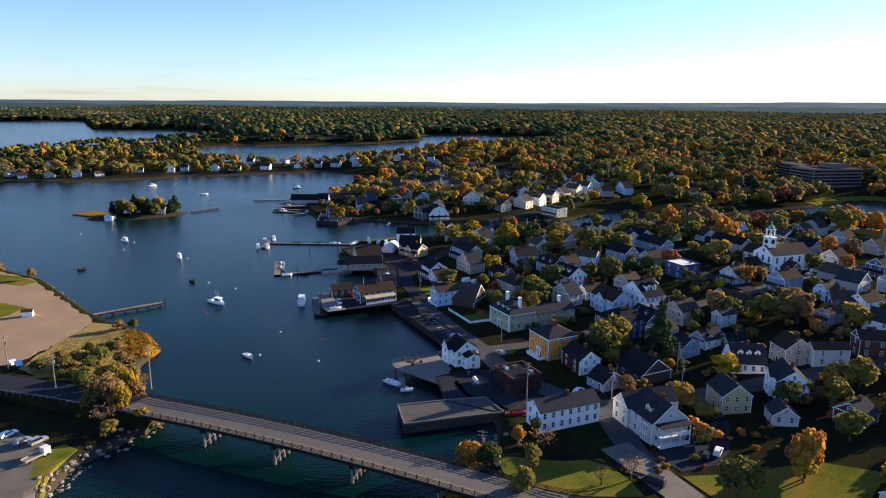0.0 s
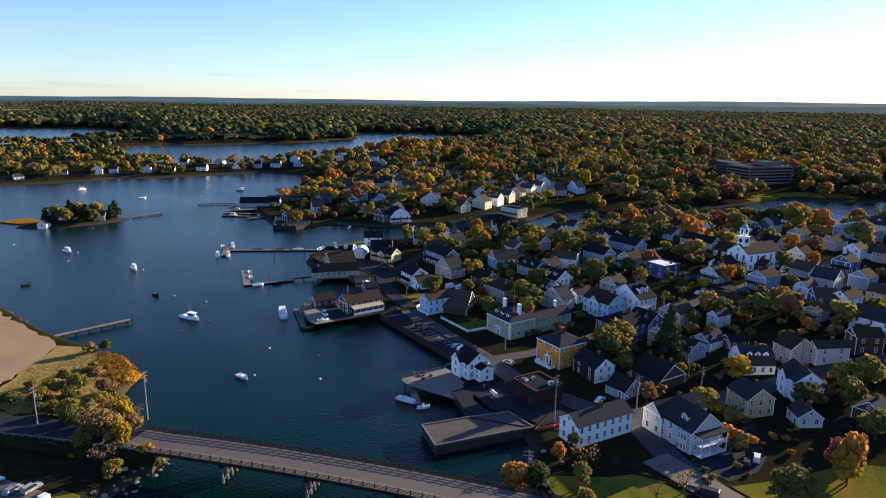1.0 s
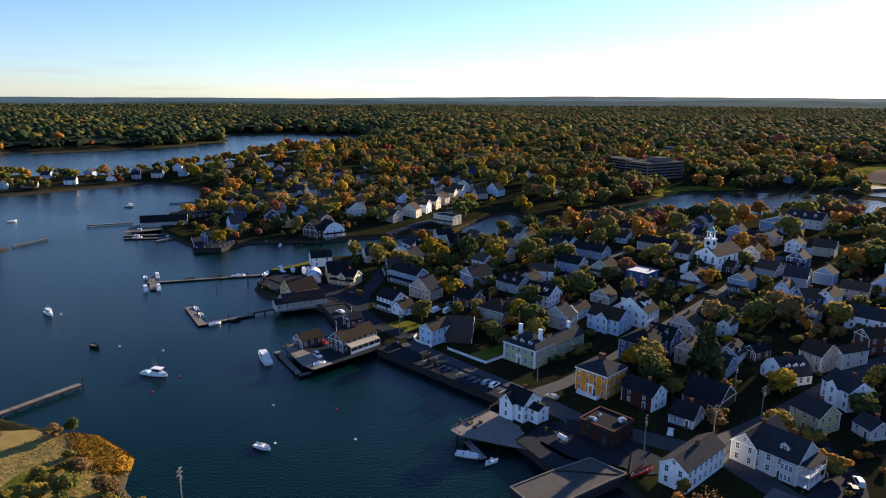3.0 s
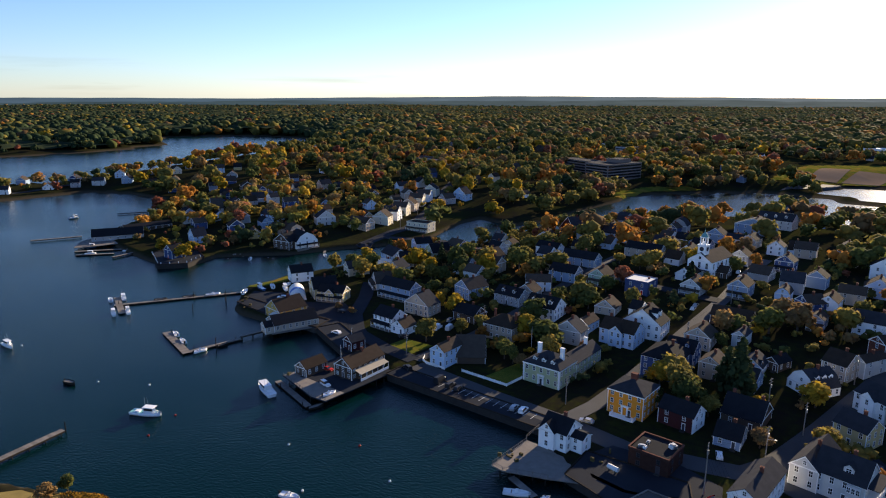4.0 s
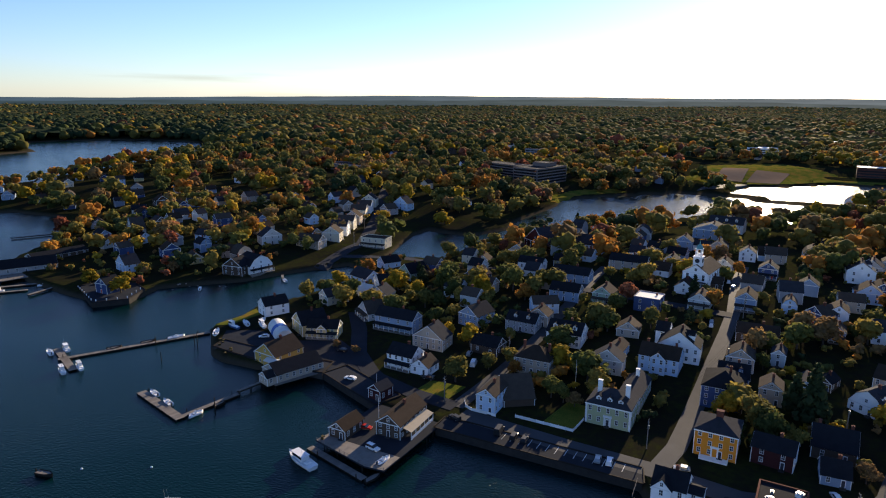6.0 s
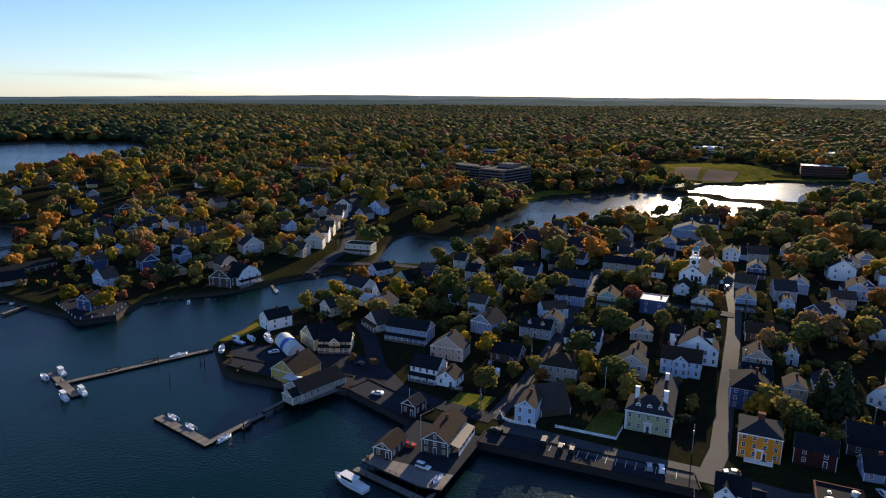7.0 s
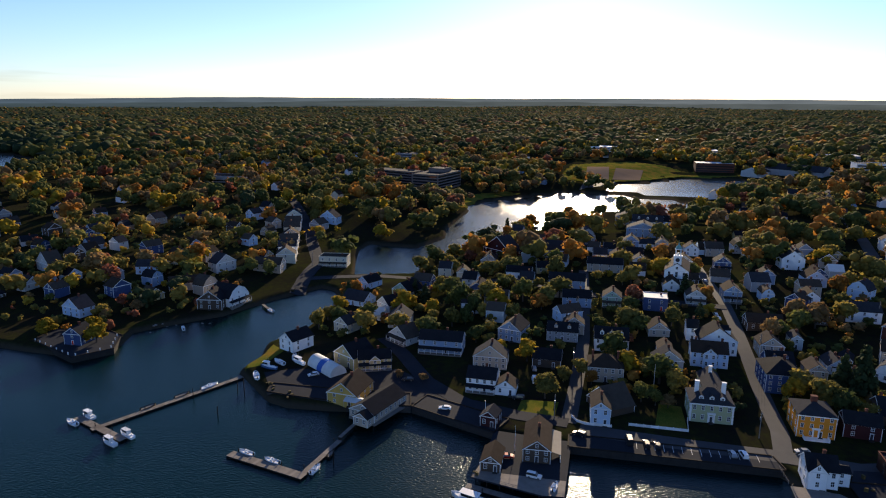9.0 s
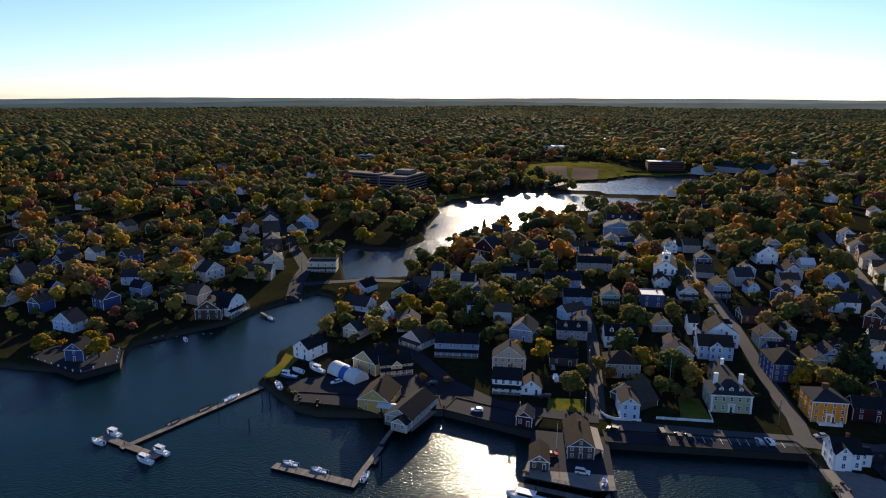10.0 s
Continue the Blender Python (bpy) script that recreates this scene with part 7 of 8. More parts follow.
for x, y, h in ((128, 402, 5), (119, 416, 4.5), (108, 399, 4), (86, 345, 6), (18, 322, 3.5), (126, 398, 7)):
    mp = thing("mooring_pile", pose(x, y, 0), "dark timber mooring pile standing in the water", "pile", "mooring piles")
    part("shaft", tube(bmesh.new(), (0, 0, -2.5), (0, 0, h), 0.2, 0.15, 8), DARK_TIMBER, mp)


def fence(line, label, h=1.1, material=None):
    f = thing("fence", Matrix(), label, "fence")
    material = material or TRIM
    pts = along([(*p, 0) for p in line], 2.4)
    post = mesh_of(boxes((-0.08, 0.08, -0.08, 0.08, -0.4, h + 0.15)), "post", material)
    zs = [ground_z(p.x, p.y) for p in pts]
    for p, z in zip(pts, zs):
        part("post", post, None, f, m=pose(p.x, p.y, z))
    for (p, z0), (q, z1) in zip(zip(pts, zs), zip(pts[1:], zs[1:])):
        bm = bmesh.new()
        d = (q - p).normalized(); s = Vector((-d.y, d.x, 0)) * 0.04
        lo, hi = 0.1, h
        v = [bm.verts.new(c) for c in (p + s + Vector((0, 0, z0 + lo)), q + s + Vector((0, 0, z1 + lo)), q + s + Vector((0, 0, z1 + hi)), p + s + Vector((0, 0, z0 + hi)),
                                       p - s + Vector((0, 0, z0 + lo)), q - s + Vector((0, 0, z1 + lo)), q - s + Vector((0, 0, z1 + hi)), p - s + Vector((0, 0, z0 + hi)))]
        for k in ((0, 1, 2, 3), (7, 6, 5, 4), (0, 4, 5, 1), (3, 2, 6, 7), (0, 3, 7, 4), (1, 5, 6, 2)):
            bm.faces.new([v[i] for i in k])
        bmesh.ops.recalc_face_normals(bm, faces=bm.faces)
        part("panel", bm, material, f)


fence([(128.8, 251), (128.6, 231), (137.5, 230.2)], "white picket fence along the mansion lawn")
fence([(131, 271), (127.5, 269), (126, 266), (126, 257)], "white board fence curving round the pale blue house")
fence([(112, 110), (104, 123), (97, 130)], "low dark rail fence by the verge", 0.6, DARK_TIMBER)
for k in range(14):
    u = k / 13
    pts = along([(152, 519, 0), (139.5, 488.5, 0), (152, 478.5, 0), (166, 486, 0)], 0.5)
    p = pts[int(u * (len(pts) - 1))]
    bo = thing("bollard", pose(p.x, p.y, 2.9), "white painted post on the sea wall", "bollard", "posts on the sea wall")
    part("shaft", boxes((-0.16, 0.16, -0.16, 0.16, 0, 1.0)), TRIM, bo)
    part("cap", boxes((-0.2, 0.2, -0.2, 0.2, 1.003, 1.1)), TRIM, bo)


def rock_mesh(seed):
    rng = random.Random(seed)
    bm = bmesh.new(); bmesh.ops.create_icosphere(bm, subdivisions=1, radius=1)
    for v in bm.verts:
        v.co *= rng.uniform(0.7, 1.15)
        v.co.z *= 0.65
    return mesh_of(bm, "rock", BOULDER)


ROCKS = [rock_mesh(k) for k in range(5)]


def rocks(line, count, label, size=0.9, spread=1.6):
    r = thing("riprap", Matrix(), label, "rocks", kind="structure")
    rng = random.Random(count)
    pts = along([(*p, 0) for p in line], 0.5)
    for k in range(count):
        p = rng.choice(pts)
        x, y, s = p.x + rng.gauss(0, spread), p.y + rng.gauss(0, spread), size * rng.uniform(0.45, 1.2)
        part("rock", rng.choice(ROCKS), None, r, m=Matrix.Translation((x, y, max(-0.4, ground_z(x, y)) + s * 0.15)) @ pose(0, 0, 0, 0, 0, rng.uniform(0, 360)) @ Matrix.Diagonal((s, s, s, 1)))


rocks([(9, 199), (-1, 191.5), (-15, 181.5), (-20.5, 171), (-25, 150)], 150, "tumbled pale boulders along the island shore", 0.85, 1.7)
rocks([(73, 112), (80, 134), (92, 149)], 27, "boulders below the bridge embankment")
rocks([(203, 456), (191, 475), (178, 485)], 16, "dark boulders on the creek bank")
rocks([(-34, 389), (-13, 322)], 14, "stones along the beach", 0.5)


# ---- waterfront clutter ----
def deck_rail(line, z, label, material=None):
    r = thing("railing", Matrix(), label, "railing", "railings on the decks")
    pts = along([(*p_, 0) for p_ in line], 2.0)
    post = shared(("rail_post",), lambda: mesh_of(boxes((-0.06, 0.06, -0.06, 0.06, 0, 1.05)), "post", TIMBER))
    for p_ in pts:
        part("post", post, None, r, m=pose(p_.x, p_.y, z))
    for p_, q_ in zip(line, line[1:]):
        for hz in (0.5, 1.0):
            part("rail", tube(bmesh.new(), (*p_, z + hz), (*q_, z + hz), 0.05, 0.05, 5), TIMBER, r)


deck_rail([(100.5, 205.3), (83.3, 205.8), (82.8, 202), (87.2, 190.3)], 2.5, "pale timber railing round the white house deck")
deck_rail([(84.7, 299.6), (79.6, 278.2), (80.2, 271.8)], 2.6, "weathered timber railing of the jetty")
deck_rail([(110, 206.5), (101.5, 206)], 2.75, "pale timber railing beside the wharf house")
for k, (x, y) in enumerate(((99.5, 153.8), (101.5, 153.2), (103.5, 152.7))):
    boat(x, y, -15, 4.2, "red", "small red rowing skiff pulled up by the pier", z=2.7).children[0].data = hull_mesh(4.2, 4.2 * 0.36, 0.75 + 4.2 * 0.045, "red", RED_PAINT, TIMBER)
tk = thing("tank", pose(101, 178, 2.85, 0, 0, 80), "white horizontal fuel tank on cradles", "tank")
part("shell", tube(bmesh.new(), (-1.6, 0, 1.0), (1.6, 0, 1.0), 0.7, 0.7, 14), TRIM, tk)
for x in (-1.0, 1.0):
    part("cradle", boxes((x - 0.15, x + 0.15, -0.5, 0.5, 0, 0.5)), CONCRETE, tk)
TRAP = mat("yellow_wire_traps", (0.09, 0.07, 0.03), 0.8, 0.3, 2.0, 9.0, 0.4)
rr = random.Random(9)
for k in range(26):
    x, y = rr.choice(((128, 384), (132, 390), (126, 378), (92, 205), (86, 300), (104, 183), (90, 204)))
    x, y = x + rr.gauss(0, 1.6), y + rr.gauss(0, 1.6)
    if float(shore_distance(np.array([x]), np.array([y]))[0]) < 1.5 and not (83 < x < 100 and 190 < y < 300):
        continue
    tp = thing("lobster_trap", pose(x, y, 2.8 if x > 100 else 2.52, 0, 0, rr.uniform(0, 180)), "wire lobster trap stacked on the waterfront", "trap", "stacked lobster traps")
    n = rr.choice((1, 2, 2, 3))
    for j in range(n):
        part("cage", shared(("trap",), lambda: mesh_of(boxes((-0.55, 0.55, -0.3, 0.3, 0.0, 0.38)), "cage", TRAP)), None, tp, m=pose(0, 0, j * 0.4))
for x, y, h in ((103, 288.5, 9), (160, 240, 11), (120.5, 301, 8)):
    fp = thing("flagpole", pose(x, y, 2.6 if x < 112 else ground_z(x, y)), "tall white flagpole with no flag", "flagpole", "flagpoles")
    part("shaft", tube(bmesh.new(), (0, 0, 0), (0, 0, h), 0.09, 0.05, 8), TRIM, fp)
    part("truck", tube(bmesh.new(), (0, 0, h), (0, 0, h + 0.15), 0.12, 0.08, 8), METAL, fp)
cv = thing("canopy", pose(121.5, 350, 2.8, 0, 0, -97), "white canvas canopy beside the yellow barn", "canopy")
part("cover", sheet(bmesh.new(), [[(-4, -2.5, 2.5), (4, -2.5, 2.5), (4, 0, 3.3), (-4, 0, 3.3)], [(-4, 0, 3.3), (4, 0, 3.3), (4, 2.5, 2.5), (-4, 2.5, 2.5)]], 0.06), ROOF_WHITE, cv)
for x in (-3.8, 3.8):
    for y in (-2.3, 2.3):
        part("leg", boxes((x - 0.05, x + 0.05, y - 0.05, y + 0.05, 0, 2.5)), METAL, cv)


# ---- single trees ----
for x, y, k, h, w in ((76, 137, "orange", 11, 0.9), (79.5, 133, "green", 9, 0.9), (88, 126.5, "olive", 8, 0.8), (66.5, 127, "yellow", 8, 0.9), (79, 117, "olive", 9, 0.8), (99, 140.5, "olive", 6, 0.7),
                      (92, 139, "orange", 6, 0.8), (97, 134, "bare", 8, 1.1), (107, 111.5, "bare", 8, 0.9), (99, 113, "bare", 6, 1.0), (125, 95, "olive", 11, 1.2), (145.7, 92.5, "orange", 15, 0.62), (147.5, 95.5, "red", 11, 0.7), (143.5, 91.5, "yellow", 9, 0.8),
                      (160, 78, "yellow", 11, 1.1), (172, 98, "green", 10, 1.1), (167, 164, "pine", 23, 0.9), (172, 169, "pine", 17, 0.9), (172, 250, "yellow", 12, 1.1), (150, 168, "olive", 8, 1.2), (156, 172, "green", 7, 1.1),
                      (240, 318, "olive", 14, 1.0), (232, 312, "yellow", 13, 1.1), (228, 330, "green", 17, 0.8), (222, 322, "green", 13, 1.0), (220, 303, "olive", 9, 1.2), (245, 300, "green", 15, 0.9), (252, 243, "red", 12, 1.0),
                      (262, 205, "orange", 10, 1.0), (236, 160, "rust", 15, 1.1), (242, 168, "rust", 13, 1.0), (166, 268, "olive", 9, 1.1), (160, 264, "orange", 7, 0.9), (180, 303, "yellow", 9, 0.8), (160, 275, "olive", 8, 1.1),
                      (146, 236, "rust", 6, 1.1), (205, 253, "green", 7, 1.5), (315, 259, "yellow", 10, 1.2), (160, 520, "yellow", 10, 1.2), (157, 490, "yellow", 11, 1.2), (171, 503, "yellow", 8, 1.2), (236, 664, "red", 15, 1.1),
                      (248, 658, "orange", 14, 1.1), (230, 575, "olive", 14, 1.3), (246, 560, "rust", 15, 1.4), (232, 541, "red", 13, 1.2), (262, 537, "rust", 13, 1.3), (281, 514, "orange", 16, 1.2), (200, 500, "rust", 8, 1.1), (205, 512, "red", 8, 1.1), (189, 513, "olive", 8, 1.2),
                      (345, 220, "orange", 14, 1.0), (352, 212, "rust", 13, 1.1), (330, 200, "orange", 9, 1.0), (384, 160, "olive", 14, 1.2), (392, 150, "rust", 15, 1.2), (360, 120, "yellow", 13, 1.3), (375, 112, "olive", 13, 1.2),
                      (430, 330, "orange", 13, 1.2), (445, 322, "olive", 14, 1.2), (460, 320, "orange", 14, 1.1), (480, 318, "yellow", 14, 1.1), (470, 335, "pine", 16, 0.9), (418, 338, "red", 11, 1.1), (510, 318, "orange", 14, 1.2), (525, 300, "olive", 15, 1.2),
                      (560, 285, "orange", 15, 1.2), (400, 322, "olive", 13, 1.2), (352, 358, "olive", 13, 1.1), (340, 345, "red", 10, 1.1), (330, 335, "orange", 11, 1.1), (365, 350, "orange", 12, 1.2), (157, 352.5, "yellow", 6, 0.8),
                      (149, 331, "rust", 4, 1.3), (150, 341, "rust", 4, 1.2), (200, 120, "green", 9, 1.1), (187, 112, "olive", 10, 1.1), (140, 150, "rust", 7, 1.2)):
    tree(x, y, k, h, w)
# islet
for x, y, h in ((2, 586, 10), (9, 580, 13), (18, 588, 14), (27, 578, 12), (36, 585, 13), (14, 575, 11), (44, 578, 10), (24, 590, 13), (48, 586, 12), (32, 572, 9), (6, 578, 8)):
    tree(x, y, "pine" if h % 2 == 0 else "olive", h * 1.15, 1.0 if h % 2 else 1.4, z=1.6, label="dark evergreen on the rocky islet")
hx = house(-3, 573, -120, 6, 6, 2.8, "side", WHITE, ROOF_GREY, "small white cottage at the islet shore", z=1.0, chimneys=0, detail=1)
house(34, 580, -110, 8, 7, 4.0, "front", LIGHT_GREY, ROOF_TAN, "grey cottage half hidden by islet evergreens", z=1.8, chimneys=1, detail=1)
# island bank by the bridge
for x, y, k, h, w in ((-15, 252, "olive", 6, 1.3), (-9, 250, "green", 7, 1.1), (-20, 247, "olive", 6, 1.2), (-3, 204, "yellow", 10, 0.65), (1, 211, "rust", 8, 0.8), (-7, 213, "bare", 11, 0.8), (-11, 208, "olive", 9, 0.9), (-6, 222, "bare", 8, 0.9),
                      (-2, 244, "rust", 6, 1.3), (1, 228, "olive", 6, 1.0), (3.5, 285, "green", 6, 0.9), (-2, 284, "rust", 5, 1.3), (-39, 386, "rust", 7, 0.9), (-55, 405, "rust", 7, 1.0), (-4, 234, "olive", 6, 1.1),
                      (-12, 243, "green", 6, 1.2), (-13, 230, "olive", 8, 1.0), (-17, 236, "olive", 6, 1.1), (2, 196, "yellow", 6, 1.1), (-7, 192, "olive", 5, 1.3), (-27, 251, "green", 5, 1.4), (-21, 257, "olive", 5, 1.3), (-3, 258, "rust", 5, 1.4), (-12, 262, "olive", 5, 1.3)):
    tree(x, y, k, h, w, label="scrubby shoreline tree in " + {"olive": "turning", "green": "green", "yellow": "golden", "bare": "thin", "rust": "russet"}[k] + " leaf")
for k in range(9):
    rng = random.Random(k + 77)
    tree(rng.uniform(-24, 2), rng.uniform(226, 264), rng.choice(("olive", "green", "bare", "rust", "bare")), rng.uniform(3.5, 6), rng.uniform(0.9, 1.2), label="scrubby shoreline tree half out of leaf")
for x, y, k, h, w in ((-5, 208, "rust", 12, 0.75), (-9, 217, "bare", 11, 0.9), (-1, 217, "yellow", 10, 0.7), (-13, 223, "green", 9, 0.9), (3, 222, "bare", 7, 1.0), (-8, 199, "bare", 8, 1.0)):
    tree(x, y, k, h, w, label="golden tree beside the bridge approach")
for k in range(24):
    rng = random.Random(k)
    x, y = rng.choice(((-14, 246), (-4, 240), (-2, 262), (-8, 228), (-14, 216), (-22, 240), (0, 250), (-2, 203)))
    shrub(x + rng.gauss(0, 4.5), y + rng.gauss(0, 5), rng.choice(("olive", "yellow", "rust", "green", "yellow")), rng.uniform(1.6, 3.2), 1.3)
for k in range(26):
    rng = random.Random(k + 300)
    x, y = rng.choice(((128, 106), (118, 112), (160, 112), (168, 118), (150, 108), (96, 137)))
    shrub(x + rng.gauss(0, 3), y + rng.gauss(0, 3), rng.choice(("olive", "red", "rust", "orange", "yellow")), rng.uniform(1.0, 2.2), 1.3, "low garden shrub in autumn colour")


# ---- further houses and town trees ----
TAKEN = [(o.matrix_basis.translation.x, o.matrix_basis.translation.y) for o in bpy.data.objects if o.get("category") in ("house", "church", "hospital", "shed", "building", "tent")]
fr = random.Random(21)


def free_spot(x, y, gap):
    return all(math.hypot(x - a - 4, y - b) > gap for a, b in TAKEN)


STREETS = [[(118, 203), (233, 196.5), (351, 199)], [(126, 272), (202, 267.5), (310, 269)], [(121, 150), (191, 131), (250, 113), (285, 104), (398, 76), (520, 50)], [(256, 434), (320, 447), (408, 492), (664, 612)],
           [(118, 203), (115, 180), (125, 141), (113, 100)], [(126, 272), (134, 312), (172, 345)], [(282, 441), (300, 400), (285, 320), (256, 196)]]


def street_distance(x, y):
    best = 1e9
    for s in STREETS:
        for (ax, ay), (bx, by) in zip(s, s[1:]):
            u = max(0, min(1, ((x - ax) * (bx - ax) + (y - ay) * (by - ay)) / ((bx - ax) ** 2 + (by - ay) ** 2)))
            best = min(best, math.hypot(x - ax - u * (bx - ax), y - ay - u * (by - ay)))
    return best


def fill_houses(count, x0, x1, y0, y1, gap, yaw, label_end, detail=1):
    made = 0
    for _ in range(count * 14):
        if made >= count:
            break
        x, y = fr.uniform(x0, x1), fr.uniform(y0, y1)
        d = float(shore_distance(np.array([x]), np.array([y]))[0])
        if d < 14 or not free_spot(x, y, gap) or street_distance(x, y) < 8 or not bool(open_ground_at(x, y)):
            continue
        names = ((WHITE, "white"), (WHITE, "white"), (LIGHT_GREY, "pale grey"), (GREY, "grey"), (BLUE_GREY, "blue-grey"), (CREAM, "cream"), (BEIGE, "beige"), (PALE_BLUE, "pale blue"), (NAVY, "dark blue"), (YELLOW, "pale yellow"), (DARK_WOOD, "dark brown"))
        if x < 420 and y > 460:
            names = names[2:]
        wall, word = fr.choice(names)
        roofm, rword = fr.choice(((ROOF_GREY, "grey"), (ROOF_DARK, "dark"), (ROOF_BROWN, "brown"), (ROOF_TAN, "tan")))
        house(x, y, yaw + fr.choice((0, 0, 90)) + fr.uniform(-9, 9), fr.uniform(7.5, 12), fr.uniform(7.5, 11), fr.choice((3.4, 5.2, 5.6)), fr.choice(("front", "side", "front", "side", "gambrel_front")), wall, roofm,
              word + " clapboard house with " + rword + " roof " + label_end, detail=detail, sides="fr" if x < 300 and y < 420 else "f", door=False)
        TAKEN.append((x, y)); made += 1


def open_ground_at(x, y):
    return (math.hypot((x - 945) / 135, (y - 205) / 130) > 1) and math.hypot(x - 760, y - 260) > 60 and (math.hypot((x - 660) / 80, (y - 450) / 60) > 1)


fill_houses(46, 140, 400, -20, 410, 14.5, -90, "in the close town")
fill_houses(30, 205, 400, 60, 330, 12.0, -90, "in the packed old streets")
fill_houses(30, 185, 420, 470, 640, 17, -110, "on the north bank")
fill_houses(9, -150, 280, 900, 960, 20, -140, "by the far shore")
fill_houses(22, 240, 420, 640, 930, 26, -120, "among trees")
fill_houses(26, 420, 760, -60, 340, 24, -95, "beyond the old town", -1)
fill_houses(22, 420, 760, 430, 760, 30, -110, "above the creek", -1)
fill_houses(44, 760, 1700, -300, 420, 40, -95, "in far woods", -1)
fill_houses(20, 760, 1500, 450, 1000, 60, -110, "in far woods", -1)


def town_trees(count, x0, x1, y0, y1, gap, kinds, h0, h1):
    made = 0
    for _ in range(count * 12):
        if made >= count:
            break
        x, y = fr.uniform(x0, x1), fr.uniform(y0, y1)
        d = float(shore_distance(np.array([x]), np.array([y]))[0])
        if d < 5 or not free_spot(x, y, gap) or street_distance(x, y) < 5.5 or (x < 180 and 300 < y < 420) or x < 126 or (x < 190 and y < 112):
            continue
        tree(x, y, fr.choice(kinds), fr.uniform(h0, h1), fr.uniform(0.9, 1.3)); made += 1


MIX = ("green", "green", "olive", "olive", "olive", "green", "pine", "yellow", "olive", "green", "olive", "orange", "green", "olive", "rust", "pine", "green", "olive", "yellow", "orange")
town_trees(110, 140, 330, 60, 410, 7.5, MIX, 7, 14)


# ---- woods beyond the town ----
WOOD_MATS = (LEAF_GREEN, LEAF_OLIVE, LEAF_YELLOW, LEAF_ORANGE, LEAF_RED, LEAF_RUST, LEAF_PINE)


def wood_kinds(rng, px, py, n):
    """Kinds in drifts: pines towards the outer bay, colour towards the town."""
    drift = np.sin(px * 0.013 + 2) + np.sin(py * 0.017) + np.sin((px + py) * 0.006)
    k = rng.choice(7, n, p=(0.26, 0.38, 0.06, 0.1, 0.03, 0.13, 0.04))
    pine = (rng.random(n) < 0.75 * smooth(1.2, 0.5, px / (py + 1)) * smooth(900, 1300, py))
    k = np.where(pine, 6, k)
    return np.where((drift > 1.2) & (rng.random(n) < 0.5), rng.choice((2, 3, 1, 1), n), k)


def scatter(rng, n, r0, r1, az0, az1):
    """Places on land, evenly over a ring sector round the harbour."""
    a = np.radians(az0 + (az1 - az0) * rng.random(n))
    r = np.sqrt(r0 * r0 + (r1 * r1 - r0 * r0) * rng.random(n))
    px, py = r * np.cos(a), 200 + r * np.sin(a)
    d = shore_distance(px, py)
    keep = d > 8.5
    return px[keep], py[keep], relief(px[keep], py[keep], d[keep])


def joined(name, v, f, k, per, label, soft=False):
    ob = new(name, tri_mesh(name, v, f, *WOOD_MATS))
    if soft:
        ob.data.polygons.foreach_set("use_smooth", np.ones(len(f), bool))
    ob.data.polygons.foreach_set("material_index", np.repeat(k, per).astype(np.int32))
    ob.data.update()
    return tagged(ob, label, "woods", kind="stuff")


def far_woods(name, rng, n, r0, r1, sub, h0, h1, label, clear=None):
    px, py, pz = scatter(rng, n, r0, r1, -42, 108)
    if clear is not None:
        keep = clear(px, py); px, py, pz = px[keep], py[keep], pz[keep]
    hs = h0 + (h1 - h0) * rng.random(len(px))
    hs = hs * np.where((py > 840) & (py < 1500) & (px < 600), 0.85, 1.0)
    bv, bf = ico(sub)
    m = len(px)
    k = wood_kinds(rng, px, py, m)
    k = np.where((k >= 2) & (k <= 4) & (rng.random(m) < 0.45), 1, k)
    v = bv[None] * (1 + rng.normal(size=(m, len(bv), 1)) * 0.17)
    v = v * np.stack([hs * 0.58, hs * 0.58, hs * 0.5], -1)[:, None] * (0.85 + 0.3 * rng.random((m, 1, 3)))
    v = v + np.stack([px, py, pz + hs * 0.5], -1)[:, None]
    f = bf[None] + (np.arange(m) * len(bv))[:, None, None]
    return joined(name, v.reshape(-1, 3), f.reshape(-1, 3), k, len(bf), label, True)


def near_woods(name, px, py, rng, label, clumps=70, tall=11.0, more=8.0, size=0.075):
    """Crowns of leaf clumps with trunks, too many to count, in one mesh."""
    a, b = np.asarray(px), np.asarray(py)
    pz = relief(a, b, shore_distance(a, b))
    k = wood_kinds(rng, a, b, len(a))
    vs, fs, off = [], [], 0
    for x, y, z in zip(a, b, pz):
        h = (tall + more * rng.random()) * (0.72 if y > 840 and x < 480 else 1.0)
        w = h * (0.38 + 0.16 * rng.random())
        lobes = [(x + rng.normal() * w * 0.45, y + rng.normal() * w * 0.45, z + h * (0.3 + 0.45 * rng.random()), w * (0.45 + 0.3 * rng.random())) for _ in range(5)]
        lobes += [(x, y, z + h * 0.6, w * 0.8), (x, y, z + h * 0.42, w * 0.8)]
        v, f = with_core(leaf_cloud(rng, lobes, clumps, h * size), crown_core(rng, lobes, 1, 0.74))
        vs.append(v); fs.append(f + off); off += len(v)
    return joined(name, np.concatenate(vs), np.concatenate(fs), k, clumps * 5 + 7 * 20, label)


HOUSE_SPOTS = [(o.matrix_basis.translation.x, o.matrix_basis.translation.y) for o in bpy.data.objects if o.get("category") in ("house", "church", "hospital", "shop", "shed")]


def clear_of_houses(px, py, gap):
    keep = np.ones(len(px), bool)
    for hx, hy in HOUSE_SPOTS:
        keep &= np.hypot(px - hx - 4, py - hy) > gap
    return keep


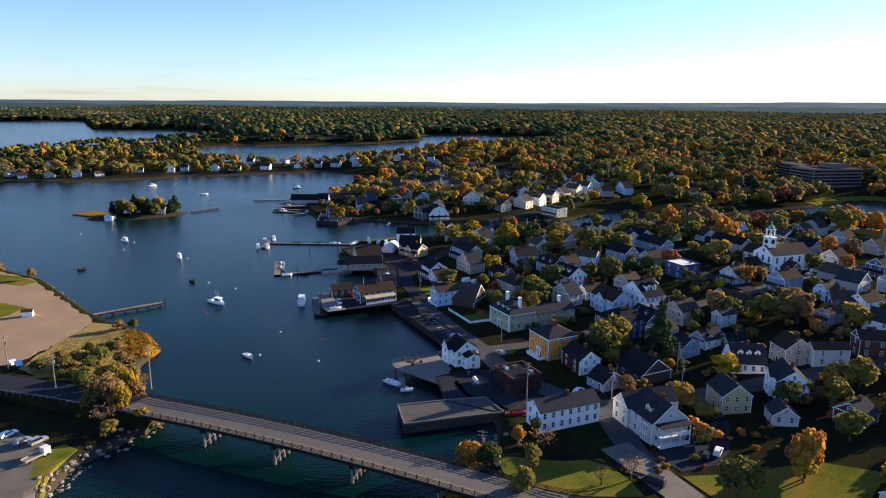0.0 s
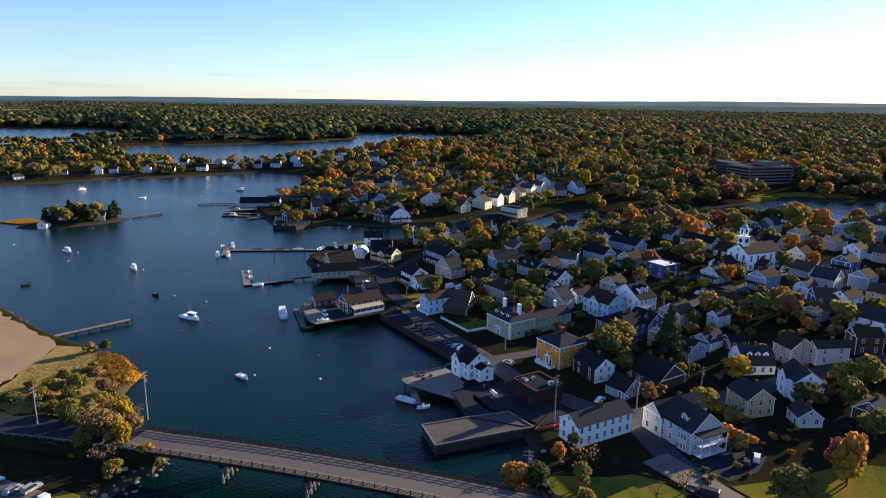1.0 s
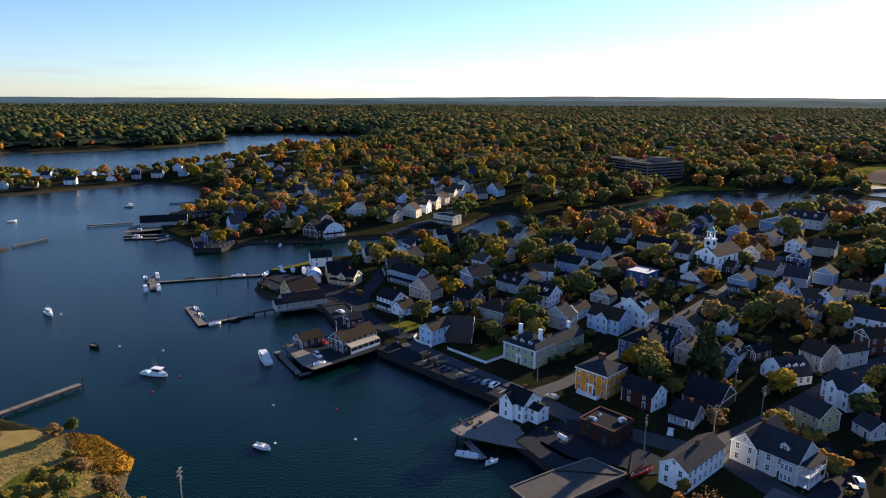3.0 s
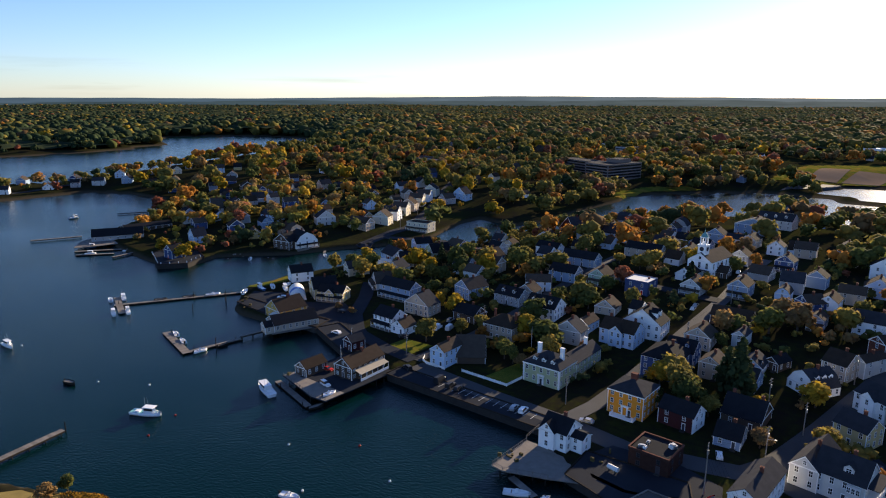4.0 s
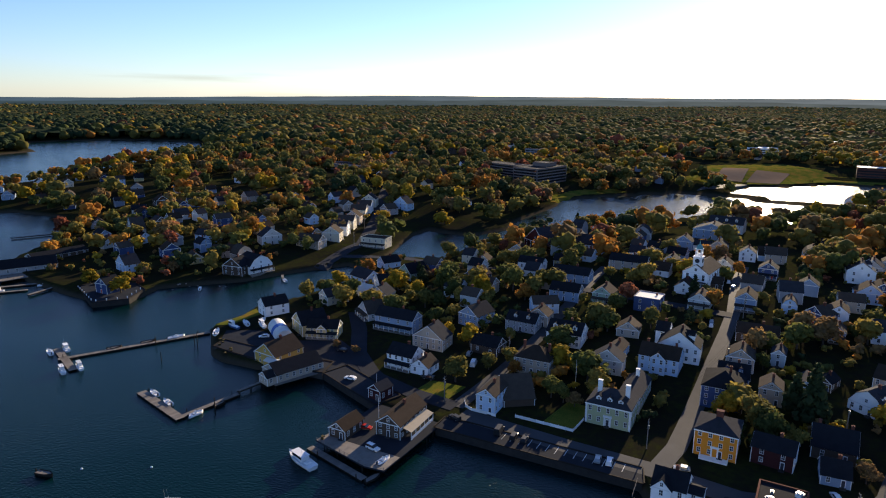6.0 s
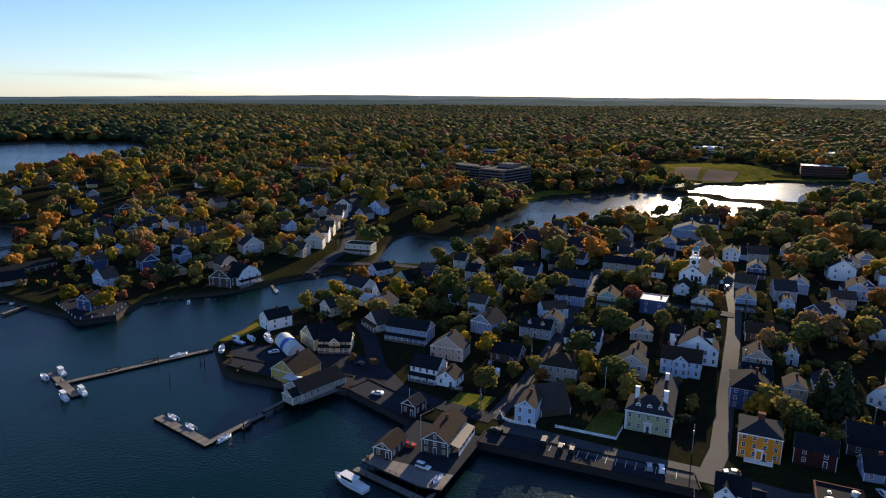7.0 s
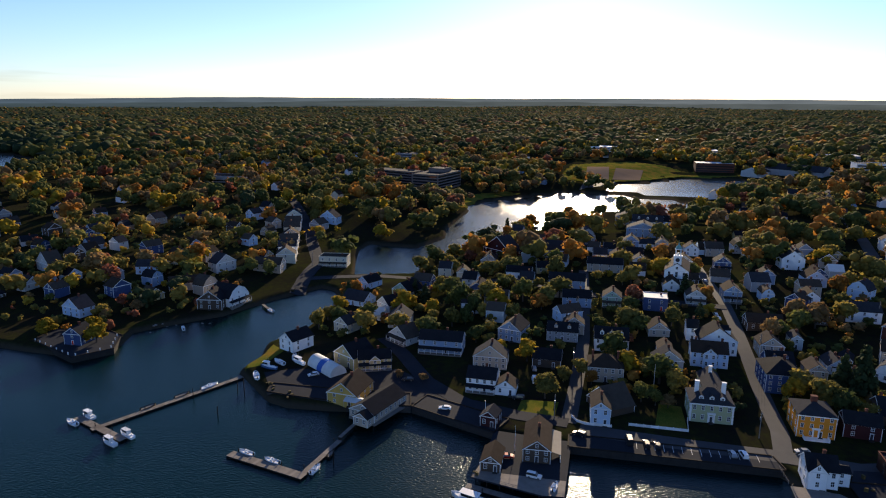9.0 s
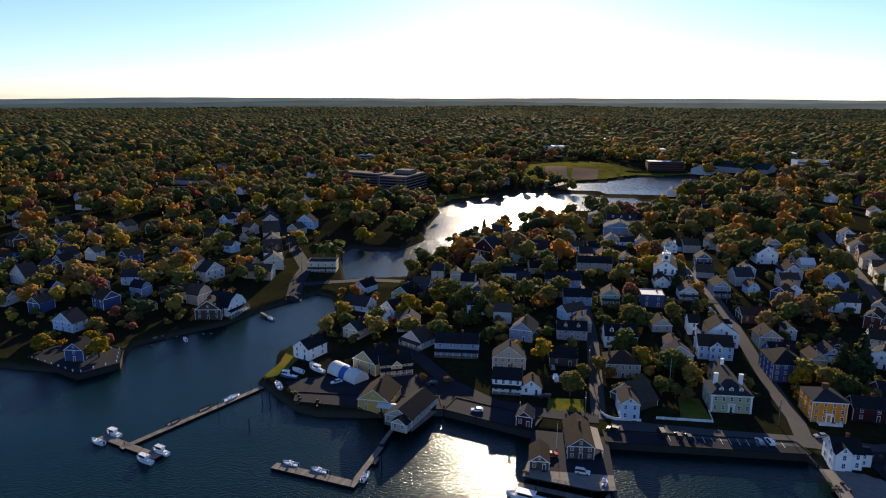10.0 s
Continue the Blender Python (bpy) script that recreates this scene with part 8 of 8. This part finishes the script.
def open_ground(px, py):
    """Away from the playing field and the hospital lawns by the ponds."""
    return (np.hypot((px - 945) / 125, (py - 205) / 120) > 1) & (np.hypot((px - 745) / 90, (py - 185) / 55) > 1) & (np.hypot((px - 676) / 46, (py - 456) / 32) > 1)


wr = np.random.default_rng(5)
cx_, cy_ = np.arange(-700, 5150, 18.0), np.arange(-3300, 5150, 18.0)
CX, CY = np.meshgrid(cx_, cy_, indexing="ij")
cr, ca = np.hypot(CX, CY - 200), np.degrees(np.arctan2(CY - 200, CX))
sector = (cr > 1250) & (cr < 4550) & (ca > -42) & (ca < 106)
cd = np.full(CX.shape, -50.0)
cd[sector] = shore_distance(CX[sector], CY[sector])
cz = np.zeros(CX.shape)
cz[sector] = relief(CX[sector], CY[sector], cd[sector])
cz = cz + (10 + 5 * wr.random(CX.shape)) * (0.35 + 0.65 * smooth(1250, 1600, cr)) + 4 * np.sin(CX * 0.021) * np.sin(CY * 0.017 + 1)
ok = sector & (cd > 6)
cell = ok[:-1, :-1] & ok[1:, :-1] & ok[:-1, 1:] & ok[1:, 1:]
ii, jj = np.nonzero(cell)
nn = len(cy_)
base = ii * nn + jj
quads = np.concatenate([np.stack([base, base + nn, base + nn + 1], 1), np.stack([base, base + nn + 1, base + 1], 1)])
used, inv = np.unique(quads, return_inverse=True)
pts = np.stack([CX.ravel() + wr.uniform(-5, 5, CX.size), CY.ravel() + wr.uniform(-5, 5, CX.size), cz.ravel()], 1)[used]
far_mesh = tri_mesh("far_woods", pts, inv.reshape(-1, 3), CANOPY)
far_mesh.polygons.foreach_set("use_smooth", np.ones(len(far_mesh.polygons), bool))
tagged(new("far_woods", far_mesh), "endless autumn woods stretching to the horizon", "woods", kind="stuff")
far_woods("far_trees", wr, 9500, 1300, 2400, 2, 15, 22, "crowns standing close in the distant woods")
far_woods("farthest_trees", wr, 18000, 2350, 4550, 1, 14, 20, "crowns standing out of the farthest woods")
qx, qy, _ = scatter(wr, 2700, 800, 1420, -42, 104)
kp = open_ground(qx, qy) & clear_of_houses(qx, qy, 12)
near_woods("middle_woods", qx[kp], qy[kp], wr, "mixed green and russet woods beyond the mill pond", 24, 14.0, 9.0, 0.1)
mx, my, _ = scatter(wr, 1350, 330, 820, -42, 100)
kp = clear_of_houses(mx, my, 9) & open_ground(mx, my) & ~((mx < 320) & (my < 420) & (my > 60)) & ~((mx < 420) & (my > 440) & (my < 680)) & ~((mx < 300) & (my > 860) & (my < 935) & (wr.random(len(mx)) < 0.2))
near_woods("town_woods", mx[kp], my[kp], wr, "autumn trees crowding the streets beyond the creek", 80, 13.0, 8.0, 0.07)
bx = 165 + 235 * wr.random(420); by = 462 + 220 * wr.random(420)
kp = clear_of_houses(bx, by, 8.5) & (shore_distance(bx, by) > 8) & ~((bx < 205) & (by < 590)) & ~((bx < 250) & (by < 482))
near_woods("bank_woods", bx[kp][:95], by[kp][:95], wr, "garden trees in autumn leaf on the north bank", 70, 8.0, 6.0)
gx_, gy_ = 135 + 270 * wr.random(1500), 60 + 350 * wr.random(1500)
kp = clear_of_houses(gx_, gy_, 8.0) & (shore_distance(gx_, gy_) > 8) & np.array([street_distance(a, b) > 5 for a, b in zip(gx_, gy_)]) & ~((gx_ < 185) & (gy_ > 300)) & ~((gx_ < 190) & (gy_ < 112)) & ~((gx_ < 150) & (gy_ > 225) & (gy_ < 300))
ux, uy = 165 + 250 * wr.random(900), 470 + 190 * wr.random(900)
kp2 = clear_of_houses(ux, uy, 7.5) & (shore_distance(ux, uy) > 7) & np.array([street_distance(a, b) > 6 for a, b in zip(ux, uy)])
near_woods("bank_bushes", ux[kp2][:330], uy[kp2][:330], wr, "garden bushes and hedges on the north bank", 24, 2.4, 4.0, 0.12)
vx, vy = -200 + 480 * wr.random(600), 880 + 90 * wr.random(600)
kp2 = clear_of_houses(vx, vy, 8.5) & (shore_distance(vx, vy) > 24)
near_woods("shore_trees", vx[kp2][:120], vy[kp2][:120], wr, "autumn trees between the houses of the far shore", 40, 9.0, 6.0, 0.09)
near_woods("garden_bushes", gx_[kp][:520], gy_[kp][:520], wr, "hedges and small trees between the town houses", 26, 2.6, 4.2, 0.12)


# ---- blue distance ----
def painted_haze_mat(name, dark, pale):
    """Far hills that glow: the haze of the air painted as emission, paler towards the sun."""
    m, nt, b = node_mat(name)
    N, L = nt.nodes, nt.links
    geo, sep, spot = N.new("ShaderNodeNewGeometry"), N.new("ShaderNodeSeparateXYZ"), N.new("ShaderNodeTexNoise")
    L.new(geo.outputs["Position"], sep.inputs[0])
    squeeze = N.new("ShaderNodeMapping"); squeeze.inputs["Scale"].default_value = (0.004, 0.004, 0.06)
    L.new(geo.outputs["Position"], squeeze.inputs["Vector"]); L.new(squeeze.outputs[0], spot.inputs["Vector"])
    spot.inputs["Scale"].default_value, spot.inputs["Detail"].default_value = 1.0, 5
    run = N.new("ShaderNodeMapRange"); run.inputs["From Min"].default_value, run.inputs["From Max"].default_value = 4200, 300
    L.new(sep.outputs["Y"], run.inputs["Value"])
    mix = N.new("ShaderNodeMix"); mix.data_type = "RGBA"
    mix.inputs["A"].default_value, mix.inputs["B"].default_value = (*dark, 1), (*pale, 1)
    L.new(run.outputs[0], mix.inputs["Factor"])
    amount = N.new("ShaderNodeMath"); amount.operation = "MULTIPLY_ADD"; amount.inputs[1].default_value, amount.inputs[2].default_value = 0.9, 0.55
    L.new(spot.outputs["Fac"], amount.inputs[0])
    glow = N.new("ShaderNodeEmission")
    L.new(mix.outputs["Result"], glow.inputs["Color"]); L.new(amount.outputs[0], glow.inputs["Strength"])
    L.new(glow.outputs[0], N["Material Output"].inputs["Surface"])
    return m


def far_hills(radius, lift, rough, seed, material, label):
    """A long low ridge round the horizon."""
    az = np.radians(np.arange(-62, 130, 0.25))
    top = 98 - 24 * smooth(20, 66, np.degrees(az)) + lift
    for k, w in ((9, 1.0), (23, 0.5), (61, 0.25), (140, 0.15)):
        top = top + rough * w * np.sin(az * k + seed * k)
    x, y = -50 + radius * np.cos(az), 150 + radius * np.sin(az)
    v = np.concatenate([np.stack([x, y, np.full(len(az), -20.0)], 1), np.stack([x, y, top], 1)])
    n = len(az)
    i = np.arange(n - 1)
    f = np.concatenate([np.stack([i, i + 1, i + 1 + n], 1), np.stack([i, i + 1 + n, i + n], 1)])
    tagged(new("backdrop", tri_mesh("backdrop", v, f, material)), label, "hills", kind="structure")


# backdrop ridges: their haze is painted glow, not air in between
far_hills(4720, 0, 2.5, 1.7, painted_haze_mat("painted_haze_blue_hills", (0.03, 0.05, 0.075), (0.07, 0.085, 0.1)), "hills along the horizon with glowing blue haze painted in")
far_hills(4640, -24, 5.0, 4.1, painted_haze_mat("painted_haze_green_woods", (0.02, 0.034, 0.044), (0.045, 0.055, 0.06)), "wooded ridge below the horizon in painted blue-green haze")
